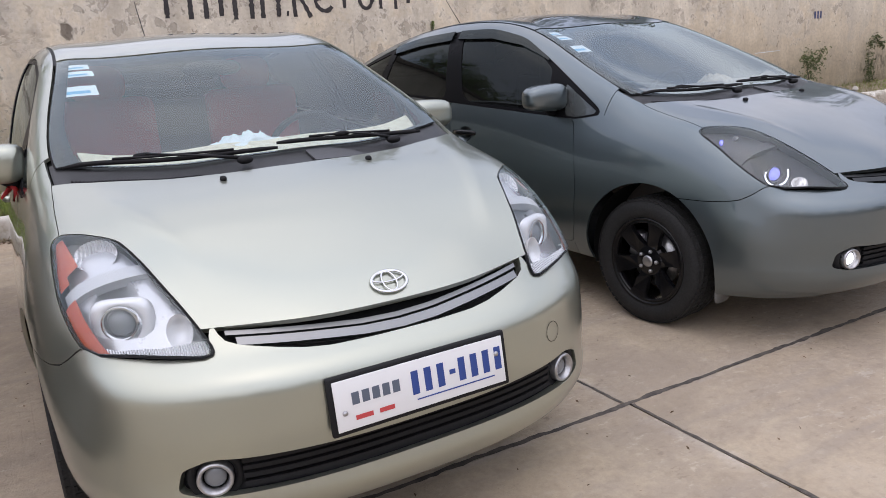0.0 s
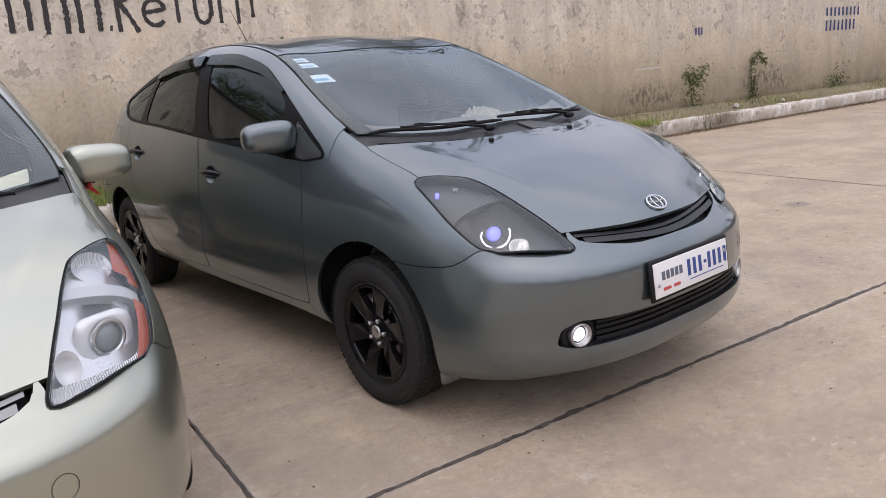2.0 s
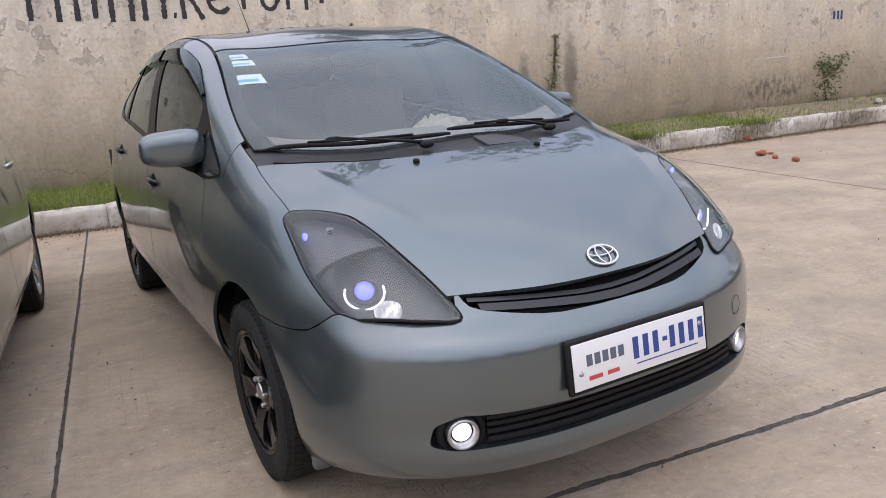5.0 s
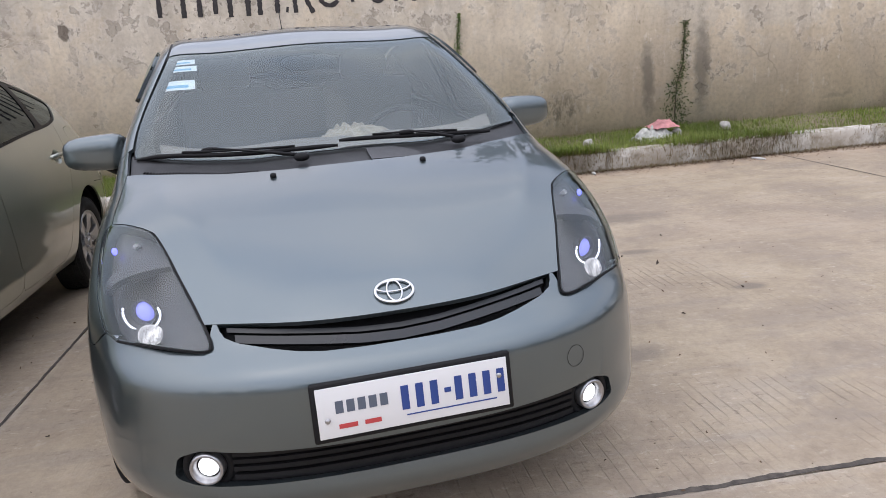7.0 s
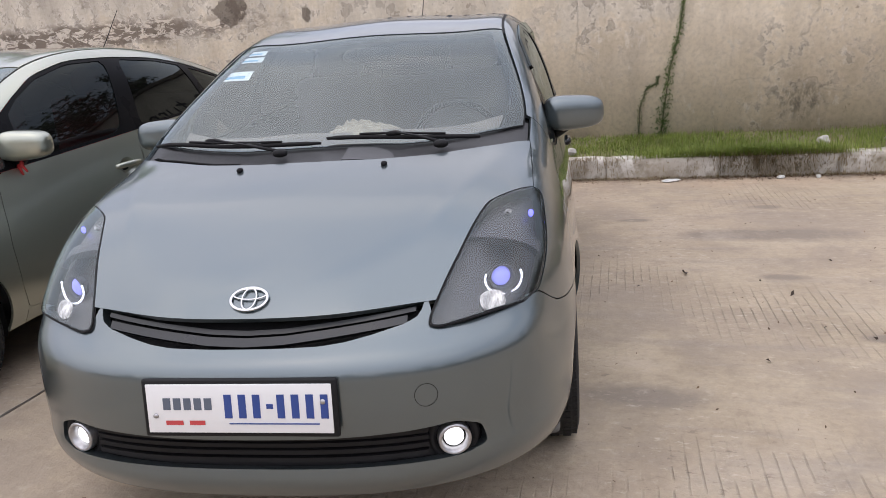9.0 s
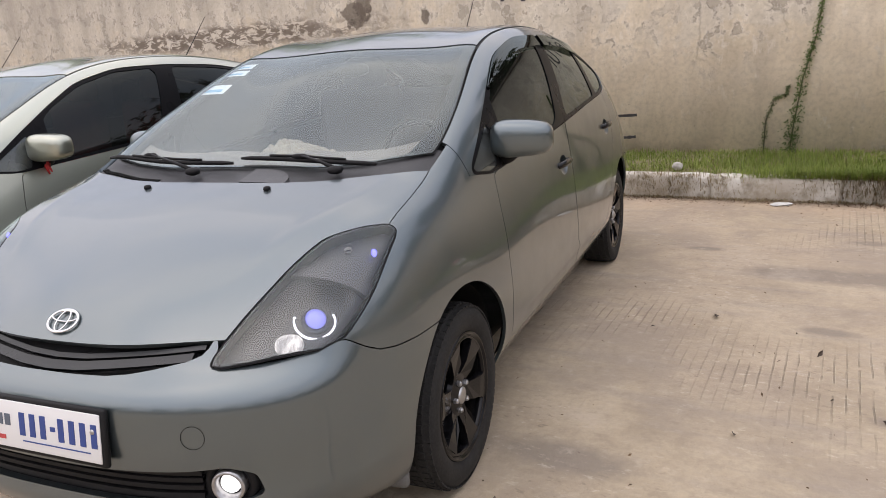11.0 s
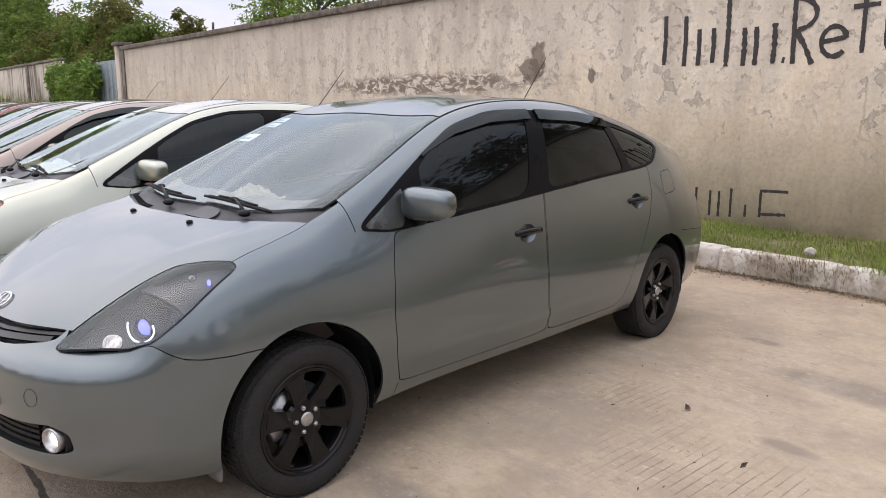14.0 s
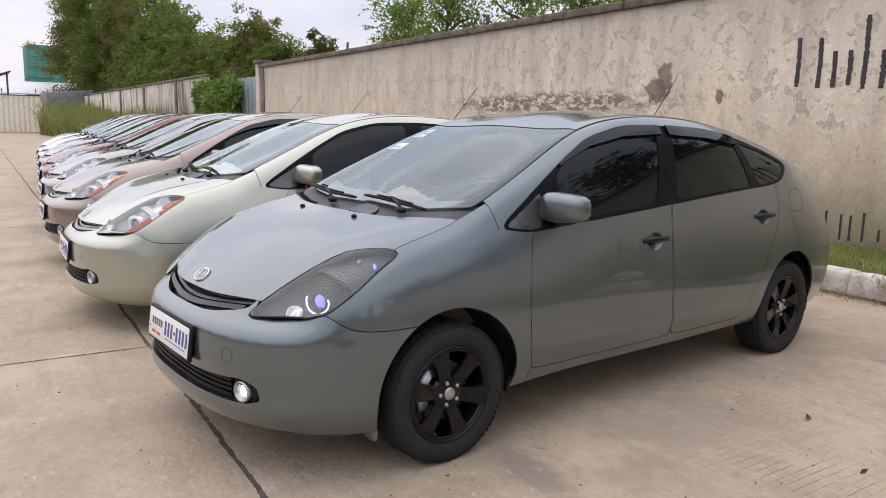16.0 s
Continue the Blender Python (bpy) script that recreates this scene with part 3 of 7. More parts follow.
def plaster():
    m = Mat("stained_plaster", (0.42, 0.36, 0.28), 0.92)
    at = m.coord()
    down = m.coord("Object", (1, 1, 0.16))
    big, mid, fine = m.noise(at, 0.55, 5, 0.6), m.noise(at, 2.6, 8, 0.65), m.noise(at, 22, 6, 0.65)
    c = m.ramp(mid, (0.28, (0.57, 0.487, 0.365)), (0.5, (0.685, 0.588, 0.448)), (0.72, (0.76, 0.67, 0.535)))
    c = m.mix(m.ramp(big, (0.42, 0.0), (0.60, 0.5)), c, (0.57, 0.475, 0.345))
    z = m.n.new("ShaderNodeSeparateXYZ")
    m.l.new(at, z.inputs[0])
    lift = m.math("MULTIPLY", m.math("SUBTRACT", z.outputs["Z"], 1.45), 0.15)
    cloud = m.noise(m.coord("Object", (1, 1, 0.7)), 1.5, 7, 0.66, 0.5)
    c = m.mix(m.ramp(cloud, (0.36, 0.45), (0.48, 0.0)), c, (0.50, 0.44, 0.355))
    c = m.mix(m.ramp(cloud, (0.54, 0.0), (0.66, 0.5)), c, (0.76, 0.655, 0.51))
    # broad areas where a greyer skim coat survives, with a torn border
    skim = m.ramp(m.math("ADD", m.noise(at, 0.85, 12, 0.70, 0.3), lift), (0.505, 0.0), (0.535, 1.0))
    c = m.mix(m.math("MULTIPLY", skim, 0.55), c, (0.60, 0.545, 0.455))
    # skim coat come away in small patches with pale lips, more of them higher up
    zone = m.ramp(m.math("ADD", m.noise(at, 0.75, 5, 0.62), lift), (0.43, 0.0), (0.55, 1.0))
    patch = m.noise(at, 5.2, 12, 0.72)
    lip = m.math("MULTIPLY", m.ramp(patch, (0.495, 0.0), (0.53, 1.0)), zone)
    bed = m.math("MULTIPLY", m.ramp(patch, (0.548, 0.0), (0.562, 1.0)), zone)
    c = m.mix(m.math("MULTIPLY", lip, 0.55), c, (0.77, 0.70, 0.60))
    c = m.mix(m.math("MULTIPLY", bed, 0.85), c, (0.40, 0.345, 0.27))
    chip = m.math("MULTIPLY", m.ramp(m.noise(m.coord("Object", (1, 1, 0.75)), 11, 10, 0.7), (0.585, 0.0), (0.605, 1.0)), m.ramp(m.math("ADD", m.noise(at, 1.1, 4, 0.6), lift), (0.47, 0.0), (0.58, 1.0)))
    c = m.mix(m.math("MULTIPLY", chip, 0.75), c, (0.27, 0.22, 0.165))
    # small dark pits down to the base coat, in clusters
    pit = m.math("MULTIPLY", m.ramp(m.noise(at, 24, 8, 0.7), (0.62, 0.0), (0.65, 1.0)), m.ramp(m.noise(at, 1.3, 4, 0.6), (0.50, 0.0), (0.62, 1.0)))
    c = m.mix(m.math("MULTIPLY", pit, 0.8), c, (0.16, 0.125, 0.095))
    pale = m.math("MULTIPLY", m.ramp(m.noise(m.coord("Object", (1, 1, 0.45)), 9.5, 9, 0.7), (0.58, 0.0), (0.61, 1.0)), m.ramp(m.noise(at, 0.6, 3), (0.44, 0.0), (0.56, 1.0)))
    c = m.mix(m.math("MULTIPLY", pale, 0.55), c, (0.78, 0.72, 0.64))
    # hairline cracks, broken up
    warp = m.n.new("ShaderNodeVectorMath")
    warp.operation = "MULTIPLY_ADD"
    wob = m.n.new("ShaderNodeTexNoise")
    wob.inputs["Scale"].default_value, wob.inputs["Detail"].default_value = 3.0, 6.0
    m.l.new(at, wob.inputs["Vector"])
    m.l.new(wob.outputs["Color"], warp.inputs[0])
    warp.inputs[1].default_value = (0.45, 0.0, 0.45)
    m.l.new(at, warp.inputs[2])
    crack = m.math("MULTIPLY", m.ramp(m.voronoi(warp.outputs[0], 0.9, "DISTANCE_TO_EDGE"), (0.004, 1.0), (0.011, 0.0)), m.ramp(m.noise(at, 1.7, 3), (0.50, 0.0), (0.60, 0.4)))
    c = m.mix(crack, c, (0.26, 0.22, 0.17))
    # runs of dirt from the coping, and soot-dark beds
    run = m.noise(down, 3.4, 7, 0.6)
    high = m.ramp(m.math("DIVIDE", z.outputs["Z"], 3.1), (0.42, 0.2), (0.88, 1.0))
    c = m.mix(m.math("MULTIPLY", m.ramp(run, (0.45, 0.0), (0.66, 0.85)), high), c, (0.25, 0.205, 0.16))
    SHIFT = -0.697
    # weathering below the coping
    grime = m.ramp(m.math("ADD", m.math("DIVIDE", z.outputs["Z"], 3.1), m.math("MULTIPLY", m.math("SUBTRACT", m.noise(m.coord("Object", (1, 1, 0.45)), 1.7, 8, 0.68), 0.5), 0.9)), (0.46, 0.0), (0.84, 0.72))
    c = m.mix(grime, c, (0.37, 0.325, 0.265))
    # a long belt of fallen skim coat, then single blots
    wide_mask = spot(m, at, (-5.2 + SHIFT, 0, 1.74), (3.2, 9, 0.20), 1.4, 0.5, 3.0)
    belt = m.math("MULTIPLY", wide_mask, m.ramp(m.noise(m.coord("Object", (1, 1, 2.2)), 6.0, 10, 0.72, 0.8), (0.465, 0.0), (0.495, 1.0)))
    c = m.mix(m.math("MULTIPLY", wide_mask, 0.25), c, (0.62, 0.56, 0.49))
    c = m.mix(m.math("MULTIPLY", belt, 0.9), c, (0.13, 0.095, 0.07))
    blots = [(-2.93, 1.87, 0.22, 0.17), (-2.80, 2.02, 0.13, 0.22), (-1.95, 1.78, 0.06, 0.09), (4.28, 0.85, 0.10, 0.5), (4.93, 0.95, 0.12, 0.75), (3.22, 0.57, 0.24, 0.2), (4.7, 1.9, 0.10, 0.22), (6.75, 1.9, 0.12, 0.2), (8.4, 0.5, 0.7, 0.25), (11.5, 0.55, 0.8, 0.3)]
    speck = m.ramp(m.noise(m.coord("Object", (1, 1, 0.6)), 13, 9, 0.72), (0.44, 0.0), (0.58, 1.0))
    for k, (u, h, a, b) in enumerate(blots):
        mask = m.math("MULTIPLY", spot(m, at, (u + SHIFT, 0, h), (a, 9, b) if k < 5 else (a * 1.3, 9, b * 1.15), 2.6 if k < 3 else 1.5, 0.18 if k < 3 else 0.6, 7.0), 0.8)
        c = m.mix(mask if k < 5 else m.math("MULTIPLY", mask, speck), c, (0.10, 0.075, 0.055) if k < 3 else (0.23, 0.205, 0.17) if k < 5 else (0.17, 0.15, 0.12))
    low = m.ramp(m.math("ADD", m.math("DIVIDE", z.outputs["Z"], 3.1), m.math("MULTIPLY", m.math("SUBTRACT", m.noise(m.coord("Object", (1, 1, 0.5)), 2.4, 7, 0.6), 0.5), 0.16)), (0.055, 0.6), (0.115, 0.0))
    c = m.mix(low, c, (0.21, 0.18, 0.135))
    c = m.mix(m.ramp(fine, (0.3, 0.3), (0.55, 0.0)), c, (0.22, 0.185, 0.14))
    m.set("Base Color", c)
    h = m.math("ADD", m.math("MULTIPLY", fine, 0.25), m.math("SUBTRACT", m.math("MULTIPLY", mid, 0.6), m.math("MULTIPLY", bed, 0.3)))
    m.bump(h, 0.9, 0.014)
    return m.m


def worn_kerb():
    m = Mat("worn_white_kerb", (0.5, 0.48, 0.44), 0.88)
    at = m.coord()
    c = m.ramp(m.noise(at, 7, 8, 0.65), (0.35, (0.28, 0.245, 0.195)), (0.45, (0.50, 0.46, 0.39)), (0.56, (0.78, 0.76, 0.71)))
    c = m.mix(m.ramp(m.noise(at, 1.1, 4), (0.42, 0.0), (0.60, 0.75)), c, (0.36, 0.30, 0.225))
    c = m.mix(m.math("MULTIPLY", m.chance(), 0.35), c, (0.33, 0.31, 0.27))
    m.set("Base Color", c)
    m.bump(m.noise(at, 16, 8, 0.7), 0.7, 0.012)
    return m.m


def speckled(name, dark, light, scale, rough=0.9, bump=0.5):
    m = Mat(name, light, rough)
    at = m.coord()
    f = m.noise(at, scale, 8, 0.65)
    m.set("Base Color", m.mix(m.ramp(m.noise(at, scale * 0.13, 4), (0.35, 0.0), (0.65, 0.45)), m.ramp(f, (0.32, dark), (0.68, light)), dark))
    m.bump(f, bump, 0.01)
    return m.m


CONCRETE, PLASTER, KERB_PAINT = concrete(), plaster(), worn_kerb()
SOIL = speckled("sandy_soil", (0.20, 0.13, 0.08), (0.42, 0.30, 0.20), 5)
VERGE_SOIL = speckled("verge_soil", (0.17, 0.145, 0.09), (0.36, 0.30, 0.20), 9)
TAR = speckled("joint_tar", (0.045, 0.039, 0.035), (0.16, 0.135, 0.11), 26)
COPING = speckled("weathered_coping", (0.05, 0.042, 0.035), (0.24, 0.20, 0.16), 6)


def streaked():
    """Old plaster with black runs of damp from its top."""
    m = Mat("far_wall_plaster", (0.5, 0.45, 0.38), 0.92)
    at = m.coord()
    c = m.ramp(m.noise(at, 1.6, 8, 0.65), (0.3, (0.36, 0.315, 0.255)), (0.7, (0.56, 0.51, 0.44)))
    c = m.mix(m.ramp(m.noise(m.coord("Object", (1, 1, 0.12)), 1.9, 8, 0.65), (0.52, 0.0), (0.62, 0.85)), c, (0.09, 0.08, 0.06))
    m.set("Base Color", c)
    m.bump(m.noise(at, 14, 6), 0.5, 0.01)
    return m.m


FAR_PLASTER = streaked()

ground = thing("ground", TURN_YARD, "dusty concrete yard with dark joints", "ground", "", "structure", mesh_of("ground", box((600, 600, 0.2), (0, 0, -0.125)), SOIL))


def ribbon(p, q, width, wobble, seed, step=0.02, z=0.0012):
    """A strip with ragged edges on the ground from p to q."""
    p, q = Vector(p), Vector(q)
    n = max(2, int((q - p).length / step))
    d = (q - p).normalized()
    s = Vector((-d.y, d.x))
    bm = bmesh.new()
    row = []
    for k in range(n + 1):
        c = p.lerp(q, k / n)
        a, b = (width * (0.5 + wobble * (0.22 * noise.noise(Vector((k * step * 3.1, seed, e))) + 0.24 * noise.noise(Vector((k * step * 17.0, seed + 5, e))) + 0.2 * noise.noise(Vector((k * step * 41.0, seed + 8, e))))) for e in (0.0, 9.0))
        shift = 0.008 * noise.noise(Vector((k * step * 1.5, seed, 3.0))) + 0.004 * noise.noise(Vector((k * step * 11.0, seed, 6.0)))
        row.append([bm.verts.new((*(c + s * (shift + e)), z)) for e in (a, -b)])
    for a, b in zip(row, row[1:]):
        bm.faces.new((a[1], b[1], b[0], a[0]))
    return bm


for j in range(-2, 2):
    part("joint_filler", ribbon((-64, V0 + SV * j), (30, V0 + SV * j), 0.021, 1.4, j + 20.5), TAR, ground) if j < 1 else None
for i in range(-10, 6):
    for j in range(-3, 1):
        part("joint_filler", ribbon((U0 + SU * i + (0.02 if j < 0 else 0), V0 + SV * j + 0.016), (U0 + SU * i + (0.02 if j < 0 else 0), V0 + SV * (j + 1) - 0.016), 0.013, 1.5, i * 3.3 + j), TAR, ground)

wall = thing("wall", yard(0, WALL_V), "tall stained plaster boundary wall", "wall", "", "structure", mesh_of("wall", box((46.6, 0.2, 2.93), (-19.3 + 23.3, 0.1, 1.465)), PLASTER))
for k in range(19):
    part("coping", box((2.49, 0.30, 0.11), (-18.0 + 2.5 * k, 0.1, 2.985), 0.02, 2), COPING, wall)
part("end_post", box((0.34, 0.34, 3.06), (-19.45, 0.10, 1.53), 0.015, 2), FAR_PLASTER, wall)
# dark upright board on the wall's face beside the end post
part("damp_stain_board", box((0.26, 0.03, 2.92), (-19.14, -0.016, 1.46), 0.006, 1), COPING, wall)
part("post_cap", box((0.46, 0.46, 0.1), (-19.45, 0.10, 3.11), 0.02, 2), COPING, wall)
for k, u in enumerate((-16.8, -13.3, -10.6, -7.6)):
    part("iron_stub", tube([(u, 0.1, 3.03), (u + 0.02, 0.1, 3.22)], 0.03, 6), COPING, wall)
kerb = thing("kerb", yard(0, KERB_V), "worn white painted kerb of concrete blocks", "kerb", "", "structure", mesh_of("kerb", box((46.6, 0.16, 0.19), (-18.3 + 23.3, 0.115, 0.09), 0.01), VERGE_SOIL))
rng = random.Random(4)


def rough_block(length, depth, height, seed):
    """A cast block with worn, chipped edges, closed at both ends."""
    prof = [(-0.5, -0.5), (-0.5, 0.1), (-0.495, 0.36), (-0.44, 0.46), (-0.34, 0.5), (0.34, 0.5), (0.44, 0.46), (0.5, 0.36), (0.5, -0.5)]
    bm = bmesh.new()
    rows = []
    n = 18
    for i in range(n + 1):
        row = []
        for j, (y, z) in enumerate(prof):
            p = Vector(((i / n - 0.5) * length, y * depth, z * height))
            k = 0.008 * noise.noise(Vector((p.x * 7 + seed * 3.1, y * 2, z * 2))) + 0.014 * min(0, noise.noise(Vector((p.x * 15 + seed, y * 3, 4))) + 0.15)
            if 1 <= j <= 7:
                p += Vector((0, k * (1 if y > 0 else -1) * 0.8, k * (1 if z > 0 else 0)))
            if i in (0, n) and 2 <= j <= 6:
                p.z -= 0.008
            row.append(bm.verts.new(p))
        rows.append(row)
    for a, b in zip(rows, rows[1:]):
        for j in range(len(prof) - 1):
            bm.faces.new((a[j], a[j + 1], b[j + 1], b[j]))
    bm.faces.new(rows[0][::-1])
    bm.faces.new(rows[-1])
    bmesh.ops.recalc_face_normals(bm, faces=bm.faces)
    return bm


for k in range(47):
    h = 0.205 + rng.uniform(-0.004, 0.004)
    ob = part("kerb_block", rough_block(0.997, 0.20, h, k), KERB_PAINT, kerb)
    ob.matrix_local = pose(-17.8 + 1.0 * k, 0.1 + rng.uniform(-0.008, 0.008), h / 2 - 0.004, rng.uniform(-1.2, 1.2), rng.uniform(-0.3, 0.3), rng.uniform(-0.5, 0.5))
bm = bmesh.new()
bmesh.ops.create_grid(bm, x_segments=240, y_segments=8, size=0.5)
for vtx in bm.verts:
    u, t = vtx.co.x * 46.6 + 5.0, vtx.co.y + 0.5
    vtx.co = Vector((u, KERB_V + 0.18 + t * (WALL_V - KERB_V - 0.17), 0.165 + 0.09 * t + 0.03 * noise.noise(Vector((u * 1.7, t * 3, 2)))))
verge = thing("verge", TURN_YARD, "strip of bare earth behind the kerb", "verge", "", "structure", mesh_of("verge", bm, VERGE_SOIL))

# ---- the cars: one five-door hatchback shape, in several paints ----
# Half of the body is lofted through rails that run from nose to tail: y back from the front axle, x out, z up.
crown_z = natural([(-0.80, 0.672), (-0.72, 0.742), (-0.58, 0.822), (-0.40, 0.900), (-0.143, 0.977), (0.1, 1.037), (0.3, 1.12), (0.6, 1.262), (0.93, 1.398), (1.2, 1.462), (1.45, 1.489), (1.8, 1.488), (2.2, 1.447), (2.6, 1.367), (3.0, 1.262), (3.5, 1.11)])
edge_x = natural([(-0.80, 0.435), (-0.675, 0.465), (-0.405, 0.575), (-0.21, 0.655), (0.11, 0.700), (0.27, 0.703), (0.6, 0.662), (0.965, 0.602), (1.5, 0.603), (2.0, 0.60), (2.6, 0.582), (3.0, 0.565), (3.5, 0.53)])
edge_z = natural([(-0.80, 0.60), (-0.675, 0.705), (-0.405, 0.875), (-0.21, 0.935), (0.11, 1.003), (0.27, 1.07), (0.6, 1.222), (0.965, 1.375), (1.5, 1.449), (2.0, 1.425), (2.6, 1.325), (3.0, 1.226), (3.5, 1.085)])
belt_x = natural([(-0.80, 0.60), (-0.58, 0.70), (-0.4, 0.732), (-0.21, 0.744), (0.1, 0.768), (0.3, 0.778), (0.6, 0.795), (1.4, 0.805), (2.0, 0.79), (2.5, 0.765), (2.76, 0.737), (3.1, 0.69), (3.5, 0.60)])
belt_z = natural([(-0.80, 0.54), (-0.58, 0.685), (-0.4, 0.805), (-0.21, 0.888), (0.1, 0.928), (0.3, 0.945), (0.6, 0.957), (1.4, 1.035), (2.0, 1.07), (2.5, 1.09), (2.76, 1.11), (3.1, 1.06), (3.5, 0.95)])
wide_x = natural([(-0.80, 0.62), (-0.58, 0.722), (-0.4, 0.80), (-0.2, 0.832), (0.1, 0.850), (0.8, 0.861), (1.5, 0.8625), (2.3, 0.86), (2.8, 0.845), (3.2, 0.79), (3.5, 0.71)])
wide_z = natural([(-0.80, 0.45), (-0.58, 0.56), (-0.4, 0.60), (-0.2, 0.63), (0.1, 0.655), (0.8, 0.66), (1.5, 0.68), (2.3, 0.70), (2.8, 0.72), (3.5, 0.70)])
sill_x = natural([(-0.80, 0.66), (-0.4, 0.80), (0.0, 0.838), (0.5, 0.845), (1.5, 0.847), (2.3, 0.843), (2.8, 0.83), (3.2, 0.79), (3.5, 0.71)])
sill_z = natural([(-0.80, 0.32), (0.0, 0.34), (0.5, 0.34), (2.3, 0.34), (2.8, 0.36), (3.5, 0.42)])
foot_z = natural([(-0.80, 0.20), (0.0, 0.225), (0.4, 0.255), (1.4, 0.262), (2.3, 0.26), (2.9, 0.25), (3.5, 0.30)])
SPLIT = (10, 10, 14, 14, 10, 5)


def section(y):
    """Half a cross-section of the body at y, from the crown down to the sill's foot, and its running coordinate."""
    ex, ez, cz = float(edge_x(y)), float(edge_z(y)), float(crown_z(y))
    u = min(1.0, max(0.0, y / 0.5))
    far = 0.56 + 0.18 * u * u * (3 - 2 * u)
    q = np.array([(0, cz), (far * ex, cz - (far - 0.30) * (cz - ez)), (ex, ez), (float(belt_x(y)), float(belt_z(y))), (float(wide_x(y)), float(wide_z(y))), (float(sill_x(y)), float(sill_z(y))), (float(sill_x(y)) - 0.04, float(foot_z(y)))])
    full = np.vstack([q[:0:-1] * [-1, 1], q])
    s = np.concatenate([[0], np.cumsum(np.maximum(np.linalg.norm(np.diff(full, axis=0), axis=1), 1e-3) ** 0.75)])
    fx, fz = natural(list(zip(s, full[:, 0]))), natural(list(zip(s, full[:, 1])))
    ss, vv = [], []
    for k, m in enumerate(SPLIT):
        t = np.arange(m) / m
        ss.append(s[6 + k] + (s[7 + k] - s[6 + k]) * t)
        vv.append(k + t)
    ss, vv = np.append(np.concatenate(ss), s[-1]), np.append(np.concatenate(vv), 6.0)
    px, pz = fx(ss), fz(ss)
    ease = lambda a, b: float(np.clip((y - a) / (b - a), 0, 1) ** 2 * (3 - 2 * np.clip((y - a) / (b - a), 0, 1)))
    # a crease low along the doors, and one along each side of the bonnet
    px = px + 0.011 * np.exp(-(((pz - 0.415) / 0.018) ** 2)) * (vv > 4) * ease(0.42, 0.75) * (1 - ease(1.75, 2.2))
    pz = pz + 0.007 * np.exp(-(((vv - 1.62) / 0.11) ** 2)) * ease(-0.62, -0.35) * (1 - ease(-0.15, 0.1))
    return np.stack([px, np.full(ss.shape, y), pz], 1), vv


def body_sheet():
    ys = np.concatenate([np.linspace(-0.80, 0.4, 76), np.linspace(0.4, 3.3, 165)[1:]])
    rows, uv = [], []
    for y in ys:
        p, v = section(y)
        rows.append(p)
        uv.append(np.stack([v, np.full(v.shape, y)], 1))
    last, v = rows[-1], uv[-1][:, 0]
    for k in range(1, 13):
        a = k / 12 * math.pi / 2
        p = last.copy()
        c = 0.62 + 0.38 * math.cos(a)
        p[:, 0] *= c
        p[:, 2] = 0.72 + (p[:, 2] - 0.72) * (0.75 + 0.25 * math.cos(a))
        p[:, 1] += 0.20 * math.sin(a) * (1 - 0.55 * np.clip((last[:, 2] - 0.62) / 0.5, 0, 1))
        rows.append(p)
        uv.append(np.stack([v, np.full(v.shape, 3.3 + 0.2 * math.sin(a))], 1))
    pts = np.array(rows)
    sh = Sheet.grid(pts, np.array(uv), flip=True)
    mid = np.abs(sh.v[:, 0]) < 1e-6
    sh.n[mid, 0] = 0
    return sh


nose_y = natural([(0.15, -0.66), (0.20, -0.755), (0.235, -0.825), (0.265, -0.852), (0.30, -0.866), (0.34, -0.859), (0.45, -0.864), (0.55, -0.863), (0.60, -0.850), (0.622, -0.829), (0.65, -0.789), (0.70, -0.735), (0.75, -0.68)])
nose_w = natural([(0.15, 0.765), (0.22, 0.80), (0.34, 0.826), (0.5, 0.836), (0.65, 0.836), (0.75, 0.80)])


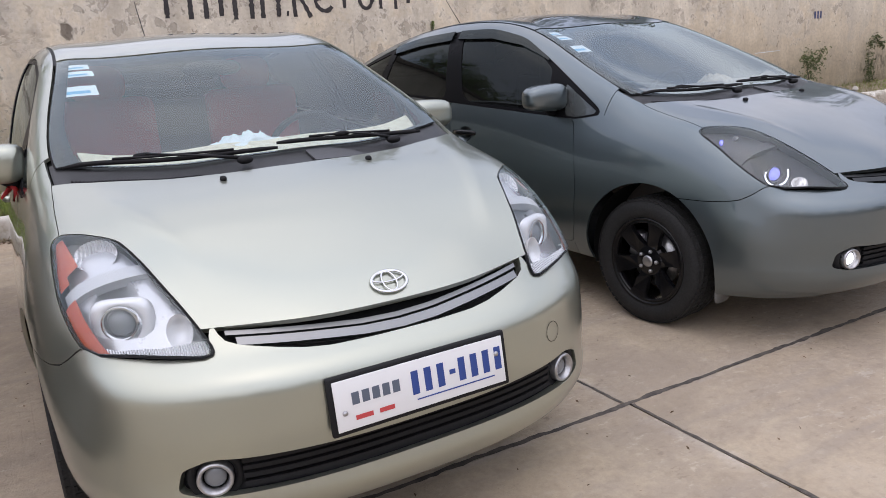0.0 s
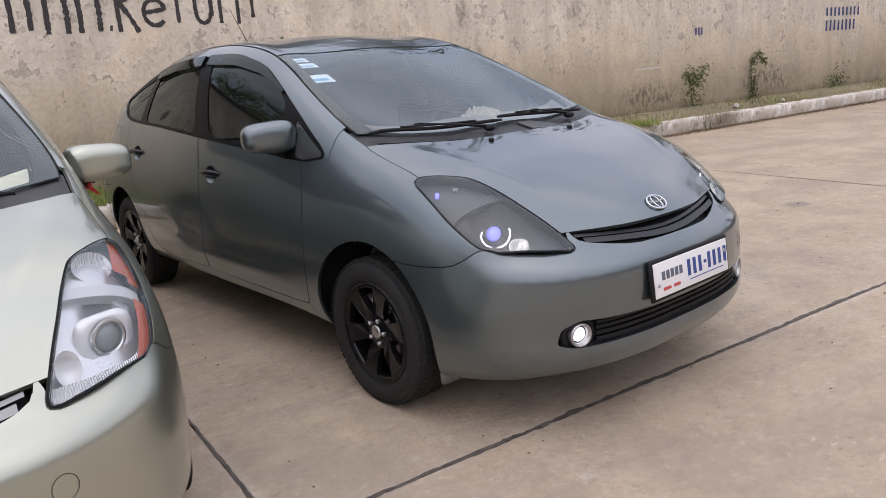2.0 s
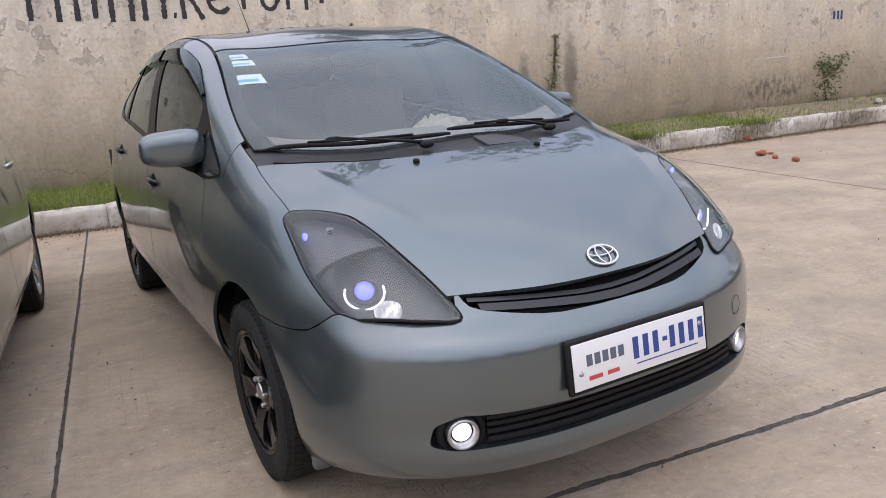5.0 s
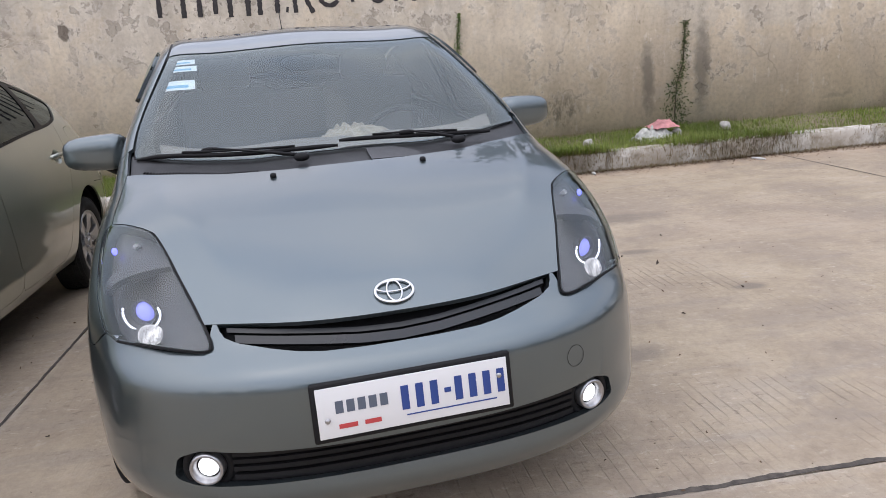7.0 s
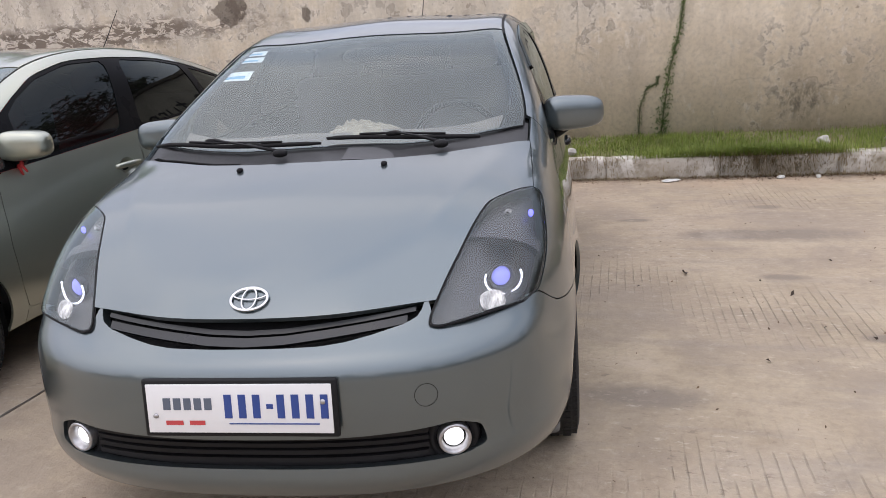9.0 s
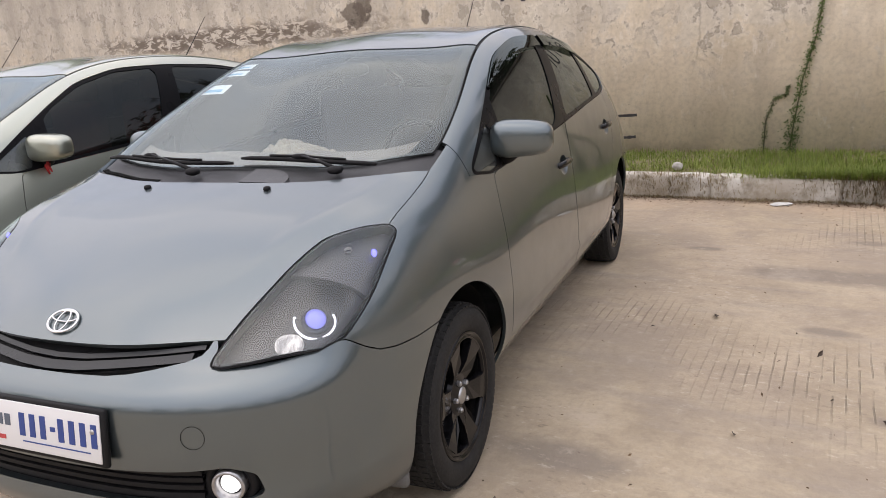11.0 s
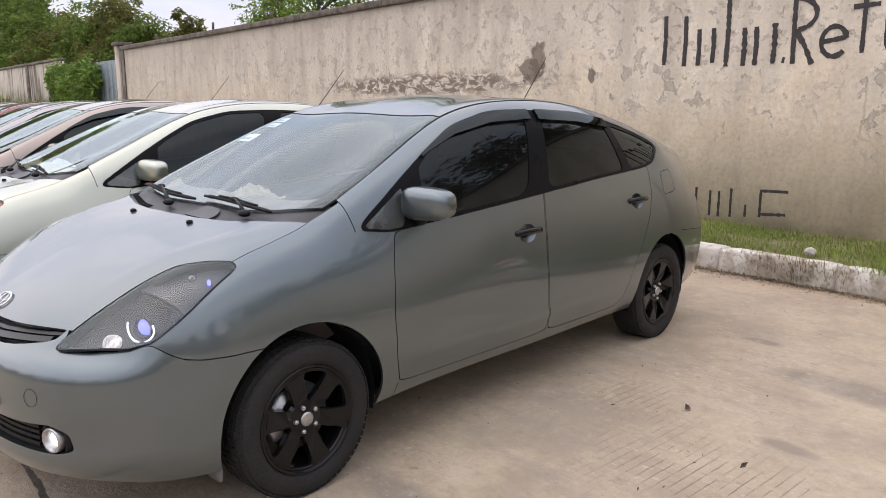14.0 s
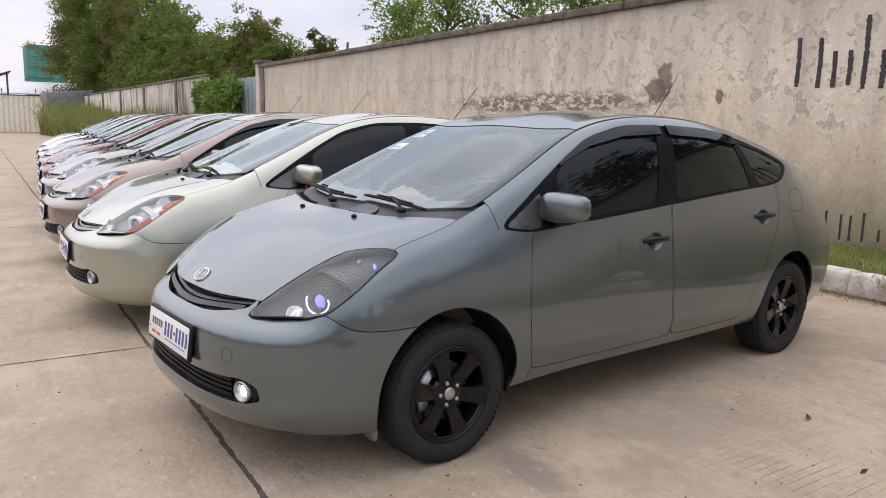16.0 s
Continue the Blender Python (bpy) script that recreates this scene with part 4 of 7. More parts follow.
def nose_sheet():
    """The front bumper's skin: rounded plan lines stacked over one another."""
    zs = np.linspace(0.20, 0.745, 70)
    th = np.linspace(0, 1, 90)
    rows, uv = [], []
    for z in zs:
        n = np.interp(z, [0.2, 0.34, 0.65], [2.6, 2.85, 2.55])
        w, yc = float(nose_w(z)), float(nose_y(z))
        a = th * math.pi / 2 * 0.985
        x = w * np.sin(a) ** (2 / n)
        y = -0.12 - (-0.12 - yc) * np.cos(a) ** (2 / n)
        # even the spacing along the line
        d = np.concatenate([[0], np.cumsum(np.hypot(np.diff(x), np.diff(y)))])
        t = np.linspace(0, d[-1], len(th))
        x, y = np.interp(t, d, x), np.interp(t, d, y)
        rows.append(np.stack([x, y, np.full(x.shape, z)], 1))
        uv.append(np.stack([t, np.full(x.shape, z)], 1))
    pts = np.array(rows)
    # towards the seam the bumper runs flush into the wing
    ys, heights = np.linspace(-0.70, -0.10, 61), np.linspace(0.30, 0.80, 51)
    table = []
    for y in ys:
        p, vv = section(y)
        k = vv > 2.6
        table.append(np.interp(heights, p[k, 2][::-1], p[k, 0][::-1]))
    table = np.array(table)
    a, b = np.clip((pts[:, :, 1] + 0.70) / 0.01, 0, 59.999), np.clip((pts[:, :, 2] - 0.30) / 0.01, 0, 49.999)
    ia, ib = a.astype(int), b.astype(int)
    fa, fb = a - ia, b - ib
    wing_x = (table[ia, ib] * (1 - fa) + table[ia + 1, ib] * fa) * (1 - fb) + (table[ia, ib + 1] * (1 - fa) + table[ia + 1, ib + 1] * fa) * fb
    w, h = np.clip((pts[:, :, 2] - 0.32) / 0.3, 0, 1), np.clip((pts[:, :, 1] + 0.70) / 0.26, 0, 1)
    w = w * w * (3 - 2 * w) * h * h * (3 - 2 * h)
    pts[:, :, 0] = pts[:, :, 0] * (1 - w) + wing_x * w
    sh = Sheet.grid(pts, np.array(uv), flip=True)
    sh.n[np.abs(sh.v[:, 0]) < 1e-6, 0] = 0
    return sh


ARCH = 0.351
GAP = 0.0018
TOW_Y = -0.8078
VM = 0.13  # metres for one step of the running coordinate
HEADLAMP = rounded([(2.02, -0.722), (2.045, -0.647), (2.055, -0.536), (2.0, -0.411), (1.985, -0.357), (2.04, -0.328), (2.28, -0.272), (2.62, -0.222), (2.85, -0.213), (3.0, -0.222), (3.10, -0.32), (3.20, -0.41), (3.25, -0.485), (3.265, -0.53), (3.14, -0.560), (3.0, -0.592), (2.80, -0.628), (2.46, -0.684), (2.15, -0.722)], 4, 0.3) * [VM, 1]
WINDOWS = rounded([(0.285, 0.962), (0.46, 0.936), (0.70, 0.956), (1.385, 1.008), (2.0, 1.052), (2.50, 1.075), (2.66, 1.10), (2.83, 1.195), (2.62, 1.268), (2.30, 1.345), (1.95, 1.395), (1.55, 1.412), (1.22, 1.405), (0.95, 1.342), (0.75, 1.243), (0.55, 1.13)], 4, 0.3)
PANE_QUARTER = rounded([(0.325, 0.966), (0.465, 0.946), (0.535, 0.955), (0.575, 1.115)], 4, 0.13)
PANE_FRONT = rounded([(0.655, 0.968), (1.345, 1.022), (1.475, 1.398), (1.20, 1.388), (0.96, 1.328), (0.76, 1.232), (0.68, 1.175)], 4, 0.16)
PANE_REAR = rounded([(1.515, 1.035), (2.0, 1.066), (2.275, 1.080), (2.20, 1.345), (1.95, 1.380), (1.595, 1.400)], 4, 0.12)
PANE_CORNER = rounded([(2.36, 1.082), (2.52, 1.092), (2.65, 1.112), (2.80, 1.192), (2.60, 1.258), (2.28, 1.328)], 4, 0.13)
DOOR_FRONT = rounded([(0.47, 0.93), (0.435, 0.80), (0.405, 0.62), (0.415, 0.44), (0.445, 0.325), (1.455, 0.322), (1.438, 0.50), (1.432, 0.68), (1.435, 0.88), (1.455, 1.04), (1.0, 1.005), (0.60, 0.965)], 4, 0.12)
DOOR_REAR = rounded([(1.463, 1.04), (1.443, 0.88), (1.440, 0.68), (1.446, 0.50), (1.463, 0.322), (2.11, 0.318), (2.20, 0.37), (2.28, 0.515), (2.40, 0.68), (2.475, 0.80), (2.535, 0.93), (2.56, 1.09), (2.0, 1.06)], 4, 0.15)
FUEL_FLAP = rounded([(2.69, 0.905), (2.87, 0.915), (2.86, 1.045), (2.70, 1.04)], 4, 0.2)
TAIL_LAMP = rounded([(3.40, 0.72), (3.7, 0.72), (3.7, 1.02), (3.42, 1.02), (3.385, 0.95)], 4, 0.2)
SEAM = ((-0.90, 0.700), (-0.615, 0.690), (-0.525, 0.682), (-0.485, 0.650), (-0.445, 0.628), (-0.39, 0.618), (-0.30, 0.614), (-0.12, 0.6155))


def car_meshes():
    """All the meshes of the car, built once; the cars share them."""
    made = {}
    full = body_sheet()
    v, y = full.uv[:, 0], full.uv[:, 1]
    x, py, z = full.v.T
    uvd = lambda s, o: inside(s.uv[:, 0] * VM, s.uv[:, 1], o)
    yz = lambda s, o: inside(s.v[:, 1], s.v[:, 2], o)
    arch = lambda s: ARCH - np.minimum(np.hypot(s.v[:, 1], s.v[:, 2] - 0.315), np.hypot(s.v[:, 1] - 2.70, s.v[:, 2] - 0.315))
    side_of = lambda s: s.keep(1.0 - s.uv[:, 0])

    def both(sheet, name, mats, **k):
        return sheet.joined(sheet.mirrored()).mesh(name, mats, **k)

    def pair(sheet, name, mats, **k):
        made[name + "+"] = sheet.mesh(name, mats, **k)
        made[name + "-"] = sheet.mirrored().mesh(name, mats, **k)

    def door_with_cup(sheet, name, cy, cz):
        """A door skin with a round hollow behind its handle."""
        r = lambda q: np.hypot((q.v[:, 1] - cy) / 0.066, (q.v[:, 2] - cz) / 0.044)
        pair(sheet.keep((1 - r(sheet)) * 0.05), name, PAINT_GREY, rim=0.006)
        cup = sheet.keep((r(sheet) - 1) * 0.05)
        k = np.clip(1 - r(cup) ** 2, 0, 1)[:, None]
        out = np.stack([np.zeros(len(k)), (cup.v[:, 1] - cy) / 0.066, (cup.v[:, 2] - cz) / 0.044], 1)
        cup = Sheet(cup.v - cup.n * 0.03 * k, cup.n - out * 0.75, cup.uv, cup.tris)
        pair(cup, name.replace("door", "cup"), PAINT_GREY, rim=0)

    # bonnet: between the lamps, back to the cowl, along the wing's top
    rear = lambda s: np.interp(np.abs(s.v[:, 0]), [0, 0.2, 0.4, 0.6, 0.69, 0.72], [-0.07, -0.06, -0.027, 0.036, 0.1, 0.135])
    front = lambda s: 0.704 + 0.006 * (s.v[:, 0] / 0.46) ** 2
    line = lambda s: np.interp(s.uv[:, 1], [-0.9, -0.75, -0.70, -0.42, -0.40, -0.235, -0.1, 0.0, 0.13], [2.0, 2.0, 2.10, 2.10, 2.9, 2.72, 2.42, 2.2, 2.0])
    hood = full.keep(full.uv[:, 1] - rear(full) + GAP)
    hood = hood.keep(front(hood) - hood.v[:, 2])
    hood = hood.keep((hood.uv[:, 0] - line(hood)) * VM + GAP)
    hood = hood.keep(-uvd(hood, HEADLAMP) + GAP)
    patch = lambda q, x0, x1, y0, y1: (lambda s: s.keep(s.v[:, 1] - y1))((lambda s: s.keep(y0 - s.v[:, 1]))((lambda s: s.keep(s.v[:, 0] - x1))(q.keep(x0 - q.v[:, 0]))))
    made["hood"] = both(hood, "hood", PAINT_GREY, rim=0.02)
    lamp = full.keep(uvd(full, HEADLAMP) + GAP)
    pair(lamp, "lens", LENS_CLEAR, rim=0.01)
    ring = full.keep(uvd(full, HEADLAMP) - 0.002)
    ring = ring.keep(-uvd(ring, HEADLAMP) - 0.004)
    pair(ring.moved(-0.004), "lamp_seal", BLACK_PLASTIC, rim=0)
    back = full.keep(uvd(full, HEADLAMP))
    bowl = back.moved(-0.040)
    # the bowl hollows out round the projector
    hollow = np.clip(1 - ((bowl.v[:, 0] - 0.612) ** 2 + (bowl.v[:, 2] - 0.715) ** 2) / 0.088**2, 0, 1) * np.clip(-uvd(back, HEADLAMP) / 0.03, 0, 1)
    bowl.v = bowl.v + np.stack([0.018 * hollow, 0.115 * hollow, 0 * hollow], 1)
    pair(bowl, "lamp_bowl", LAMP_DARK, rim=-0.038)
    amber = back.keep(np.interp(back.uv[:, 1], [-0.66, -0.60, -0.5], [2.74, 2.90, 2.96]) - back.uv[:, 0])
    amber = amber.keep(0.024 - np.abs(amber.uv[:, 1] - (-0.435 + 0.05 * (amber.uv[:, 0] - 2.5))))
    amber = amber.keep(amber.uv[:, 1] + 0.30)
    pair(amber.moved(-0.012), "amber_strip", AMBER, rim=0.0)
    turn = back.keep(2.70 - back.uv[:, 0])
    turn = turn.keep(-0.36 - turn.uv[:, 1])
    pair(turn.moved(-0.014), "turn_lens", ORANGE, rim=0.0)
    strip = back.keep(np.abs(back.uv[:, 1] - (-0.435 + 0.05 * (back.uv[:, 0] - 2.5))) - 0.018)
    pair(strip.moved(-0.022), "lamp_divider", LAMP_GREY, rim=0.03)
    foot = back.keep(back.uv[:, 1] - np.interp(back.uv[:, 0], [2.0, 2.4, 2.8, 3.05], [-0.69, -0.662, -0.61, -0.55]))
    pair(foot.moved(-0.016), "lamp_flutes", LAMP_FLUTED, rim=0.0)
    # wing
    seam = lambda s: np.interp(s.v[:, 1], [p[0] for p in SEAM], [p[1] for p in SEAM])
    wing = full.keep((line(full) - full.uv[:, 0]) * VM + GAP)
    wing = wing.keep(wing.uv[:, 1] - 0.56)
    wing = wing.keep(-uvd(wing, HEADLAMP) + GAP)
    wing = wing.keep(np.where(wing.v[:, 1] < 0.0, seam(wing) - wing.v[:, 2] + GAP, -1.0))
    wing = wing.keep(np.where(wing.v[:, 1] < -0.585, 0.01, -1.0))
    wing = wing.keep(-yz(wing, DOOR_FRONT) + GAP)
    wing = wing.keep(-yz(wing, WINDOWS) + GAP)
    wing = wing.keep(arch(wing))
    # the wing ends at the door's front edge and at the pillar's seam
    ends = lambda s: np.where(s.v[:, 2] > 0.95, s.v[:, 1] - (0.285 - 0.2 * (s.v[:, 2] - 0.96)), np.where(s.v[:, 2] > 0.33, s.v[:, 1] - 0.53, s.v[:, 1] - 0.44))
    wing = wing.keep(ends(wing) + GAP)
    wing = wing.keep(0.0 * wing.uv[:, 1] - 1 + 2 * ((wing.uv[:, 0] < 1.9) & (wing.uv[:, 1] > 0.05)))
    pair(wing, "fender", PAINT_GREY)
    # windscreen and cowl
    base = lambda s: np.interp(np.abs(s.v[:, 0]), [0, 0.3, 0.5, 0.62, 0.70], [0.062, 0.077, 0.113, 0.155, 0.208])
    top = lambda s: 0.930 + 0.03 * (np.abs(s.v[:, 0]) / 0.6) ** 2
    edge = lambda s: (s.uv[:, 0] - np.interp(s.uv[:, 1], [0.1, 0.25, 0.5, 0.95], [1.896, 1.912, 1.865, 1.83])) * VM
    screen = full.keep(np.maximum(base(full) - full.uv[:, 1], full.uv[:, 1] - top(full)) + 0.004)
    screen = screen.keep(edge(screen) + 0.004)
    made["windscreen"] = both(screen.moved(-0.003), "windscreen", GLASS_CLEAR, rim=0.004)
    frit = full.keep(np.maximum(base(full) - full.uv[:, 1], full.uv[:, 1] - top(full)))
    frit = frit.keep(edge(frit))
    far = np.maximum(np.maximum(base(frit) - frit.uv[:, 1] + 0.018, (frit.uv[:, 1] - top(frit) + 0.022)), edge(frit) + 0.042)
    made["windscreen_seal"] = both(frit.keep(-far).moved(-0.0055), "windscreen_seal", BLACK_GLOSS, rim=0.0)
    cowl = full.keep(np.maximum(rear(full) - full.uv[:, 1], full.uv[:, 1] - base(full) - 0.03) - 0.004)
    cowl = cowl.keep((cowl.uv[:, 0] - 1.99) * VM)
    made["cowl"] = both(cowl.moved(-0.013), "cowl", COWL_BLACK, rim=0.01)
    cover = patch(cowl, 0.085, 0.262, -0.048, 0.056)
    cover = cover.keep(np.hypot((cover.v[:, 0] - 0.10) / 0.16, (cover.v[:, 1] + 0.04) / 0.11) * 0.1 - 0.1)
    made["cowl_cover"] = cover.moved(-0.004).mesh("cowl_cover", COVER_GREY, rim=0.006)
    shelf = screen.keep(np.maximum(base(screen) + 0.022 - screen.uv[:, 1], screen.uv[:, 1] - base(screen) - 0.15 - 0.012 * np.sin(screen.v[:, 0] * 9)))
    shelf = shelf.keep(edge(shelf) + 0.05)
    made["dash_top"] = both(shelf.moved(-0.032), "dash_top", CABIN_GREY, rim=0.03)
    for k, (sx, sy, w, h) in enumerate(((0.522, 0.872, 0.105, 0.050), (0.526, 0.805, 0.125, 0.050), (0.548, 0.665, 0.15, 0.075))):
        for name, o, lift, mat in (("windshield_sticker", (0, 0, w, h), -0.0085, STICKER), ("sticker_print", (0.006, -0.15 * h, 0.75 * w, 0.3 * h), -0.0078, STICKER_BLUE)):
            cx, cy = sx + o[0], sy + o[1]
            r = patch(screen, cx - o[2] / 2, cx + o[2] / 2, cy - o[3] / 2, cy + o[3] / 2)
            made[f"{name}{k}"] = r.mirrored().moved(lift).mesh(name, mat, rim=0)
    # roof, tailgate glass, and what lies behind
    roof = full.keep(np.maximum(top(full) - full.uv[:, 1], full.uv[:, 1] - 2.42) + GAP)
    roof = roof.keep((roof.uv[:, 0] - 1.805) * VM)
    made["roof"] = both(roof, "roof", PAINT_GREY)
    ditch = full.keep(np.maximum(0.93 - full.uv[:, 1], full.uv[:, 1] - 2.6)).moved(-0.006)
    ditch = ditch.keep((np.abs(ditch.uv[:, 0] - 1.848) - 0.076) * VM)
    pair(ditch, "roof_moulding", BLACK_PLASTIC, rim=0)
    hatch = full.keep(np.maximum(2.43 - full.uv[:, 1], full.uv[:, 1] - 3.12) + GAP)
    hatch = hatch.keep((hatch.uv[:, 0] - 1.695) * VM)
    made["rear_glass"] = both(hatch.moved(-0.002), "rear_glass", GLASS_DARK, rim=0.005)
    gate = full.keep(3.125 - full.uv[:, 1] + GAP)
    gate = gate.keep((gate.uv[:, 0] - 1.83) * VM)
    made["tailgate"] = both(gate, "tailgate", PAINT_GREY)
    # end cap of the tail
    cap = [p for p, u in zip(full.v, full.uv) if u[1] > 3.4999]
    bm = bmesh.new()
    rows = [[bm.verts.new((s * p[0], p[1], p[2])) for p in cap] for s in (1, -1)]
    for i in range(len(cap) - 1):
        f = (rows[0][i], rows[0][i + 1], rows[1][i + 1], rows[1][i])
        bm.faces.new(f)
    bmesh.ops.remove_doubles(bm, verts=bm.verts, dist=1e-5)
    bmesh.ops.recalc_face_normals(bm, faces=bm.faces)
    made["tail_panel"] = mesh_of("tail_panel", bm, PAINT_GREY)
    # side: pillars, rail, rear wing, sill
    flank = full.keep((1.89 - full.uv[:, 0]) * VM)
    flank = flank.keep(np.where(flank.v[:, 2] > 0.95, 0.285 - 0.2 * (flank.v[:, 2] - 0.96) - flank.v[:, 1], np.where(flank.v[:, 2] > 0.33, 0.53 - flank.v[:, 1], 0.44 - flank.v[:, 1])) + GAP)
    flank = flank.keep(np.where((flank.uv[:, 1] < 0.97) & (flank.uv[:, 0] < 2.2), -edge(flank) + GAP, -1.0))
    flank = flank.keep(arch(flank))
    flank = flank.keep(-yz(flank, WINDOWS) + GAP)
    flank = flank.keep(-yz(flank, DOOR_FRONT) + GAP)
    flank = flank.keep(-yz(flank, DOOR_REAR) + GAP)
    flank = flank.keep(-yz(flank, FUEL_FLAP) + 0.0015)
    flank = flank.keep(-yz(flank, TAIL_LAMP) + GAP)
    bumper_line = lambda s: np.where(s.v[:, 1] > 2.9, 0.63 + 0.10 * np.clip(3.25 - s.v[:, 1], 0, 1) - s.v[:, 2], -1.0)
    rear_bumper = flank.keep(-bumper_line(flank) + GAP)
    rear_bumper = rear_bumper.keep(2.9 - rear_bumper.v[:, 1])
    flank = flank.keep(bumper_line(flank) + GAP)
    pair(flank, "side_panel", PAINT_GREY)
    pair(rear_bumper, "rear_bumper_corner", PAINT_GREY)
    pair(side_of(full).keep(yz(side_of(full), FUEL_FLAP) + 0.0015), "fuel_flap", PAINT_GREY)
    tl = side_of(full)
    pair(tl.keep(yz(tl, TAIL_LAMP) + GAP), "tail_lamp", TAIL_RED)
    s = side_of(full)
    d = s.keep(yz(s, DOOR_FRONT) + GAP)
    door_with_cup(d.keep(-yz(d, WINDOWS) + GAP), "front_door", 1.290, 0.838)
    d = s.keep(yz(s, DOOR_REAR) + GAP)
    d = d.keep(arch(d))
    door_with_cup(d.keep(-yz(d, WINDOWS) + GAP), "rear_door", 2.345, 0.896)
    w = s.keep(yz(s, WINDOWS))
    panes = (("quarter_glass", PANE_QUARTER), ("front_window", PANE_FRONT), ("rear_window", PANE_REAR), ("corner_glass", PANE_CORNER))
    for name, o in panes:
        pair(w.keep(yz(w, o)).moved(-0.008), name, GLASS_SMALL if name == "quarter_glass" else GLASS_DARK, rim=0.003)
    for name, o in panes:
        w = w.keep(-yz(w, o))
    pair(w.moved(-0.004), "window_frame", BLACK_GLOSS, rim=0.01)
    # wind deflectors over the door windows
    for name, o, a, b in (("front_visor", PANE_FRONT, 0.72, 1.50), ("rear_visor", PANE_REAR, 1.56, 2.22)):
        t = s.keep(yz(s, WINDOWS))
        low = lambda q: np.interp(q.v[:, 1], [0.68, 0.74, 0.80, 0.95, 1.2, 1.5, 1.9, 2.25], [1.19, 1.226, 1.25, 1.304, 1.352, 1.366, 1.347, 1.305])
        t = t.keep(low(t) - t.v[:, 2])
        t = t.keep(np.maximum(a - t.v[:, 1], t.v[:, 1] - b))
        pair(t.moved(0.011), name, VISOR, rim=0.02)
    # lining that closes the body behind the panels
    lining = full.keep(arch(full) + 0.012)
    lining = lining.keep(np.where(lining.uv[:, 0] > 1.5, -yz(lining, WINDOWS) + 0.01, -1.0))
    lining = lining.keep(np.where(lining.uv[:, 0] < 2.0, np.minimum(np.minimum(lining.uv[:, 1] - rear(lining), top(lining) - lining.uv[:, 1] - 0.03), -edge(lining) - 0.02), -1.0))
    lining = lining.keep(np.where(lining.uv[:, 0] < 1.6, np.minimum(lining.uv[:, 1] - 2.52, 3.05 - lining.uv[:, 1]), -1.0))
    lining = lining.keep(-uvd(lining, HEADLAMP) + 0.012)
    lining = lining.keep(-0.645 - lining.uv[:, 1])
    lining = lining.keep(np.where((lining.uv[:, 1] < -0.25) & (lining.v[:, 2] < np.where(lining.uv[:, 1] < -0.5, 0.69, 0.66)), 0.1, -1.0))
    made["lining"] = both(lining.moved(-0.022), "lining", DARK_LINING, rim=0)
    # front bumper
    nose = nose_sheet()
    grille_low = lambda s: np.interp(np.abs(s.v[:, 0]), [0, 0.08, 0.2, 0.26, 0.32, 0.40, 0.435, 0.452, 0.47, 0.56, 0.66, 0.73], [0.640, 0.640, 0.642, 0.647, 0.656, 0.671, 0.685, 0.730, 0.660, 0.664, 0.671, 0.684])
    nose = nose.keep(np.where(nose.v[:, 1] < -0.56, nose.v[:, 2] - grille_low(nose), nose.v[:, 2] - np.interp(nose.v[:, 1], [p[0] for p in SEAM], [p[1] for p in SEAM])) + GAP)
    nose = nose.keep(arch(nose))
    mouth = rounded([(-0.1, 0.335), (0.35, 0.336), (0.535, 0.335), (0.595, 0.352), (0.58, 0.408), (0.52, 0.432), (0.44, 0.425), (0.2, 0.418), (-0.1, 0.416)], 4, 0.25)
    shell = nose.keep(-inside(nose.v[:, 0], nose.v[:, 2], mouth))
    made["front_bumper"] = both(shell, "front_bumper", PAINT_GREY, rim=0.03)
    inner = nose.keep(inside(nose.v[:, 0], nose.v[:, 2], mouth) - 0.01)
    made["lower_grille_back"] = both(inner.moved(-0.035), "lower_grille_back", BLACK_PLASTIC, rim=0)
    for k, zz in enumerate((0.352, 0.371, 0.390, 0.408)):
        slat = nose.keep(nose.v[:, 2] - zz - 0.0055)
        slat = slat.keep(zz - 0.0055 - slat.v[:, 2])
        slat = slat.keep(np.abs(slat.v[:, 0]) - 0.455)
        made[f"slat{k}"] = both(slat.moved(-0.016), "grille_slat", BLACK_PLASTIC, rim=0.02)
    # upper grille: dark back, blade and rib
    up = nose_sheet()
    hole = up.keep(np.maximum(np.abs(up.v[:, 0]) - 0.452, 0.59 - up.v[:, 2]))
    made["grille_back"] = both(hole.moved(-0.045), "grille_back", BLACK_PLASTIC, rim=0)
    bar_z = lambda s: np.interp(np.abs(s.v[:, 0]), [0, 0.1, 0.25, 0.42], [0.651, 0.654, 0.666, 0.680])
    band = lambda sheet, mid, half: (lambda q: q.keep(mid(q) - half - q.v[:, 2]))(sheet.keep(sheet.v[:, 2] - mid(sheet) - half))
    bar = band(up, bar_z, 0.0078)
    bar = bar.keep(np.abs(bar.v[:, 0]) - 0.405)
    rib = band(up, lambda s: bar_z(s) + 0.0195, 0.0046)
    made["grille_rib"] = both(rib.keep(np.abs(rib.v[:, 0]) - 0.425).moved(-0.012), "grille_rib", BAR_DARK, rim=0.012)
    made["grille_bar"] = both(bar.moved(-0.004), "grille_bar", BLACK_GLOSS, rim=0.012)
    return made


CAR = car_meshes()


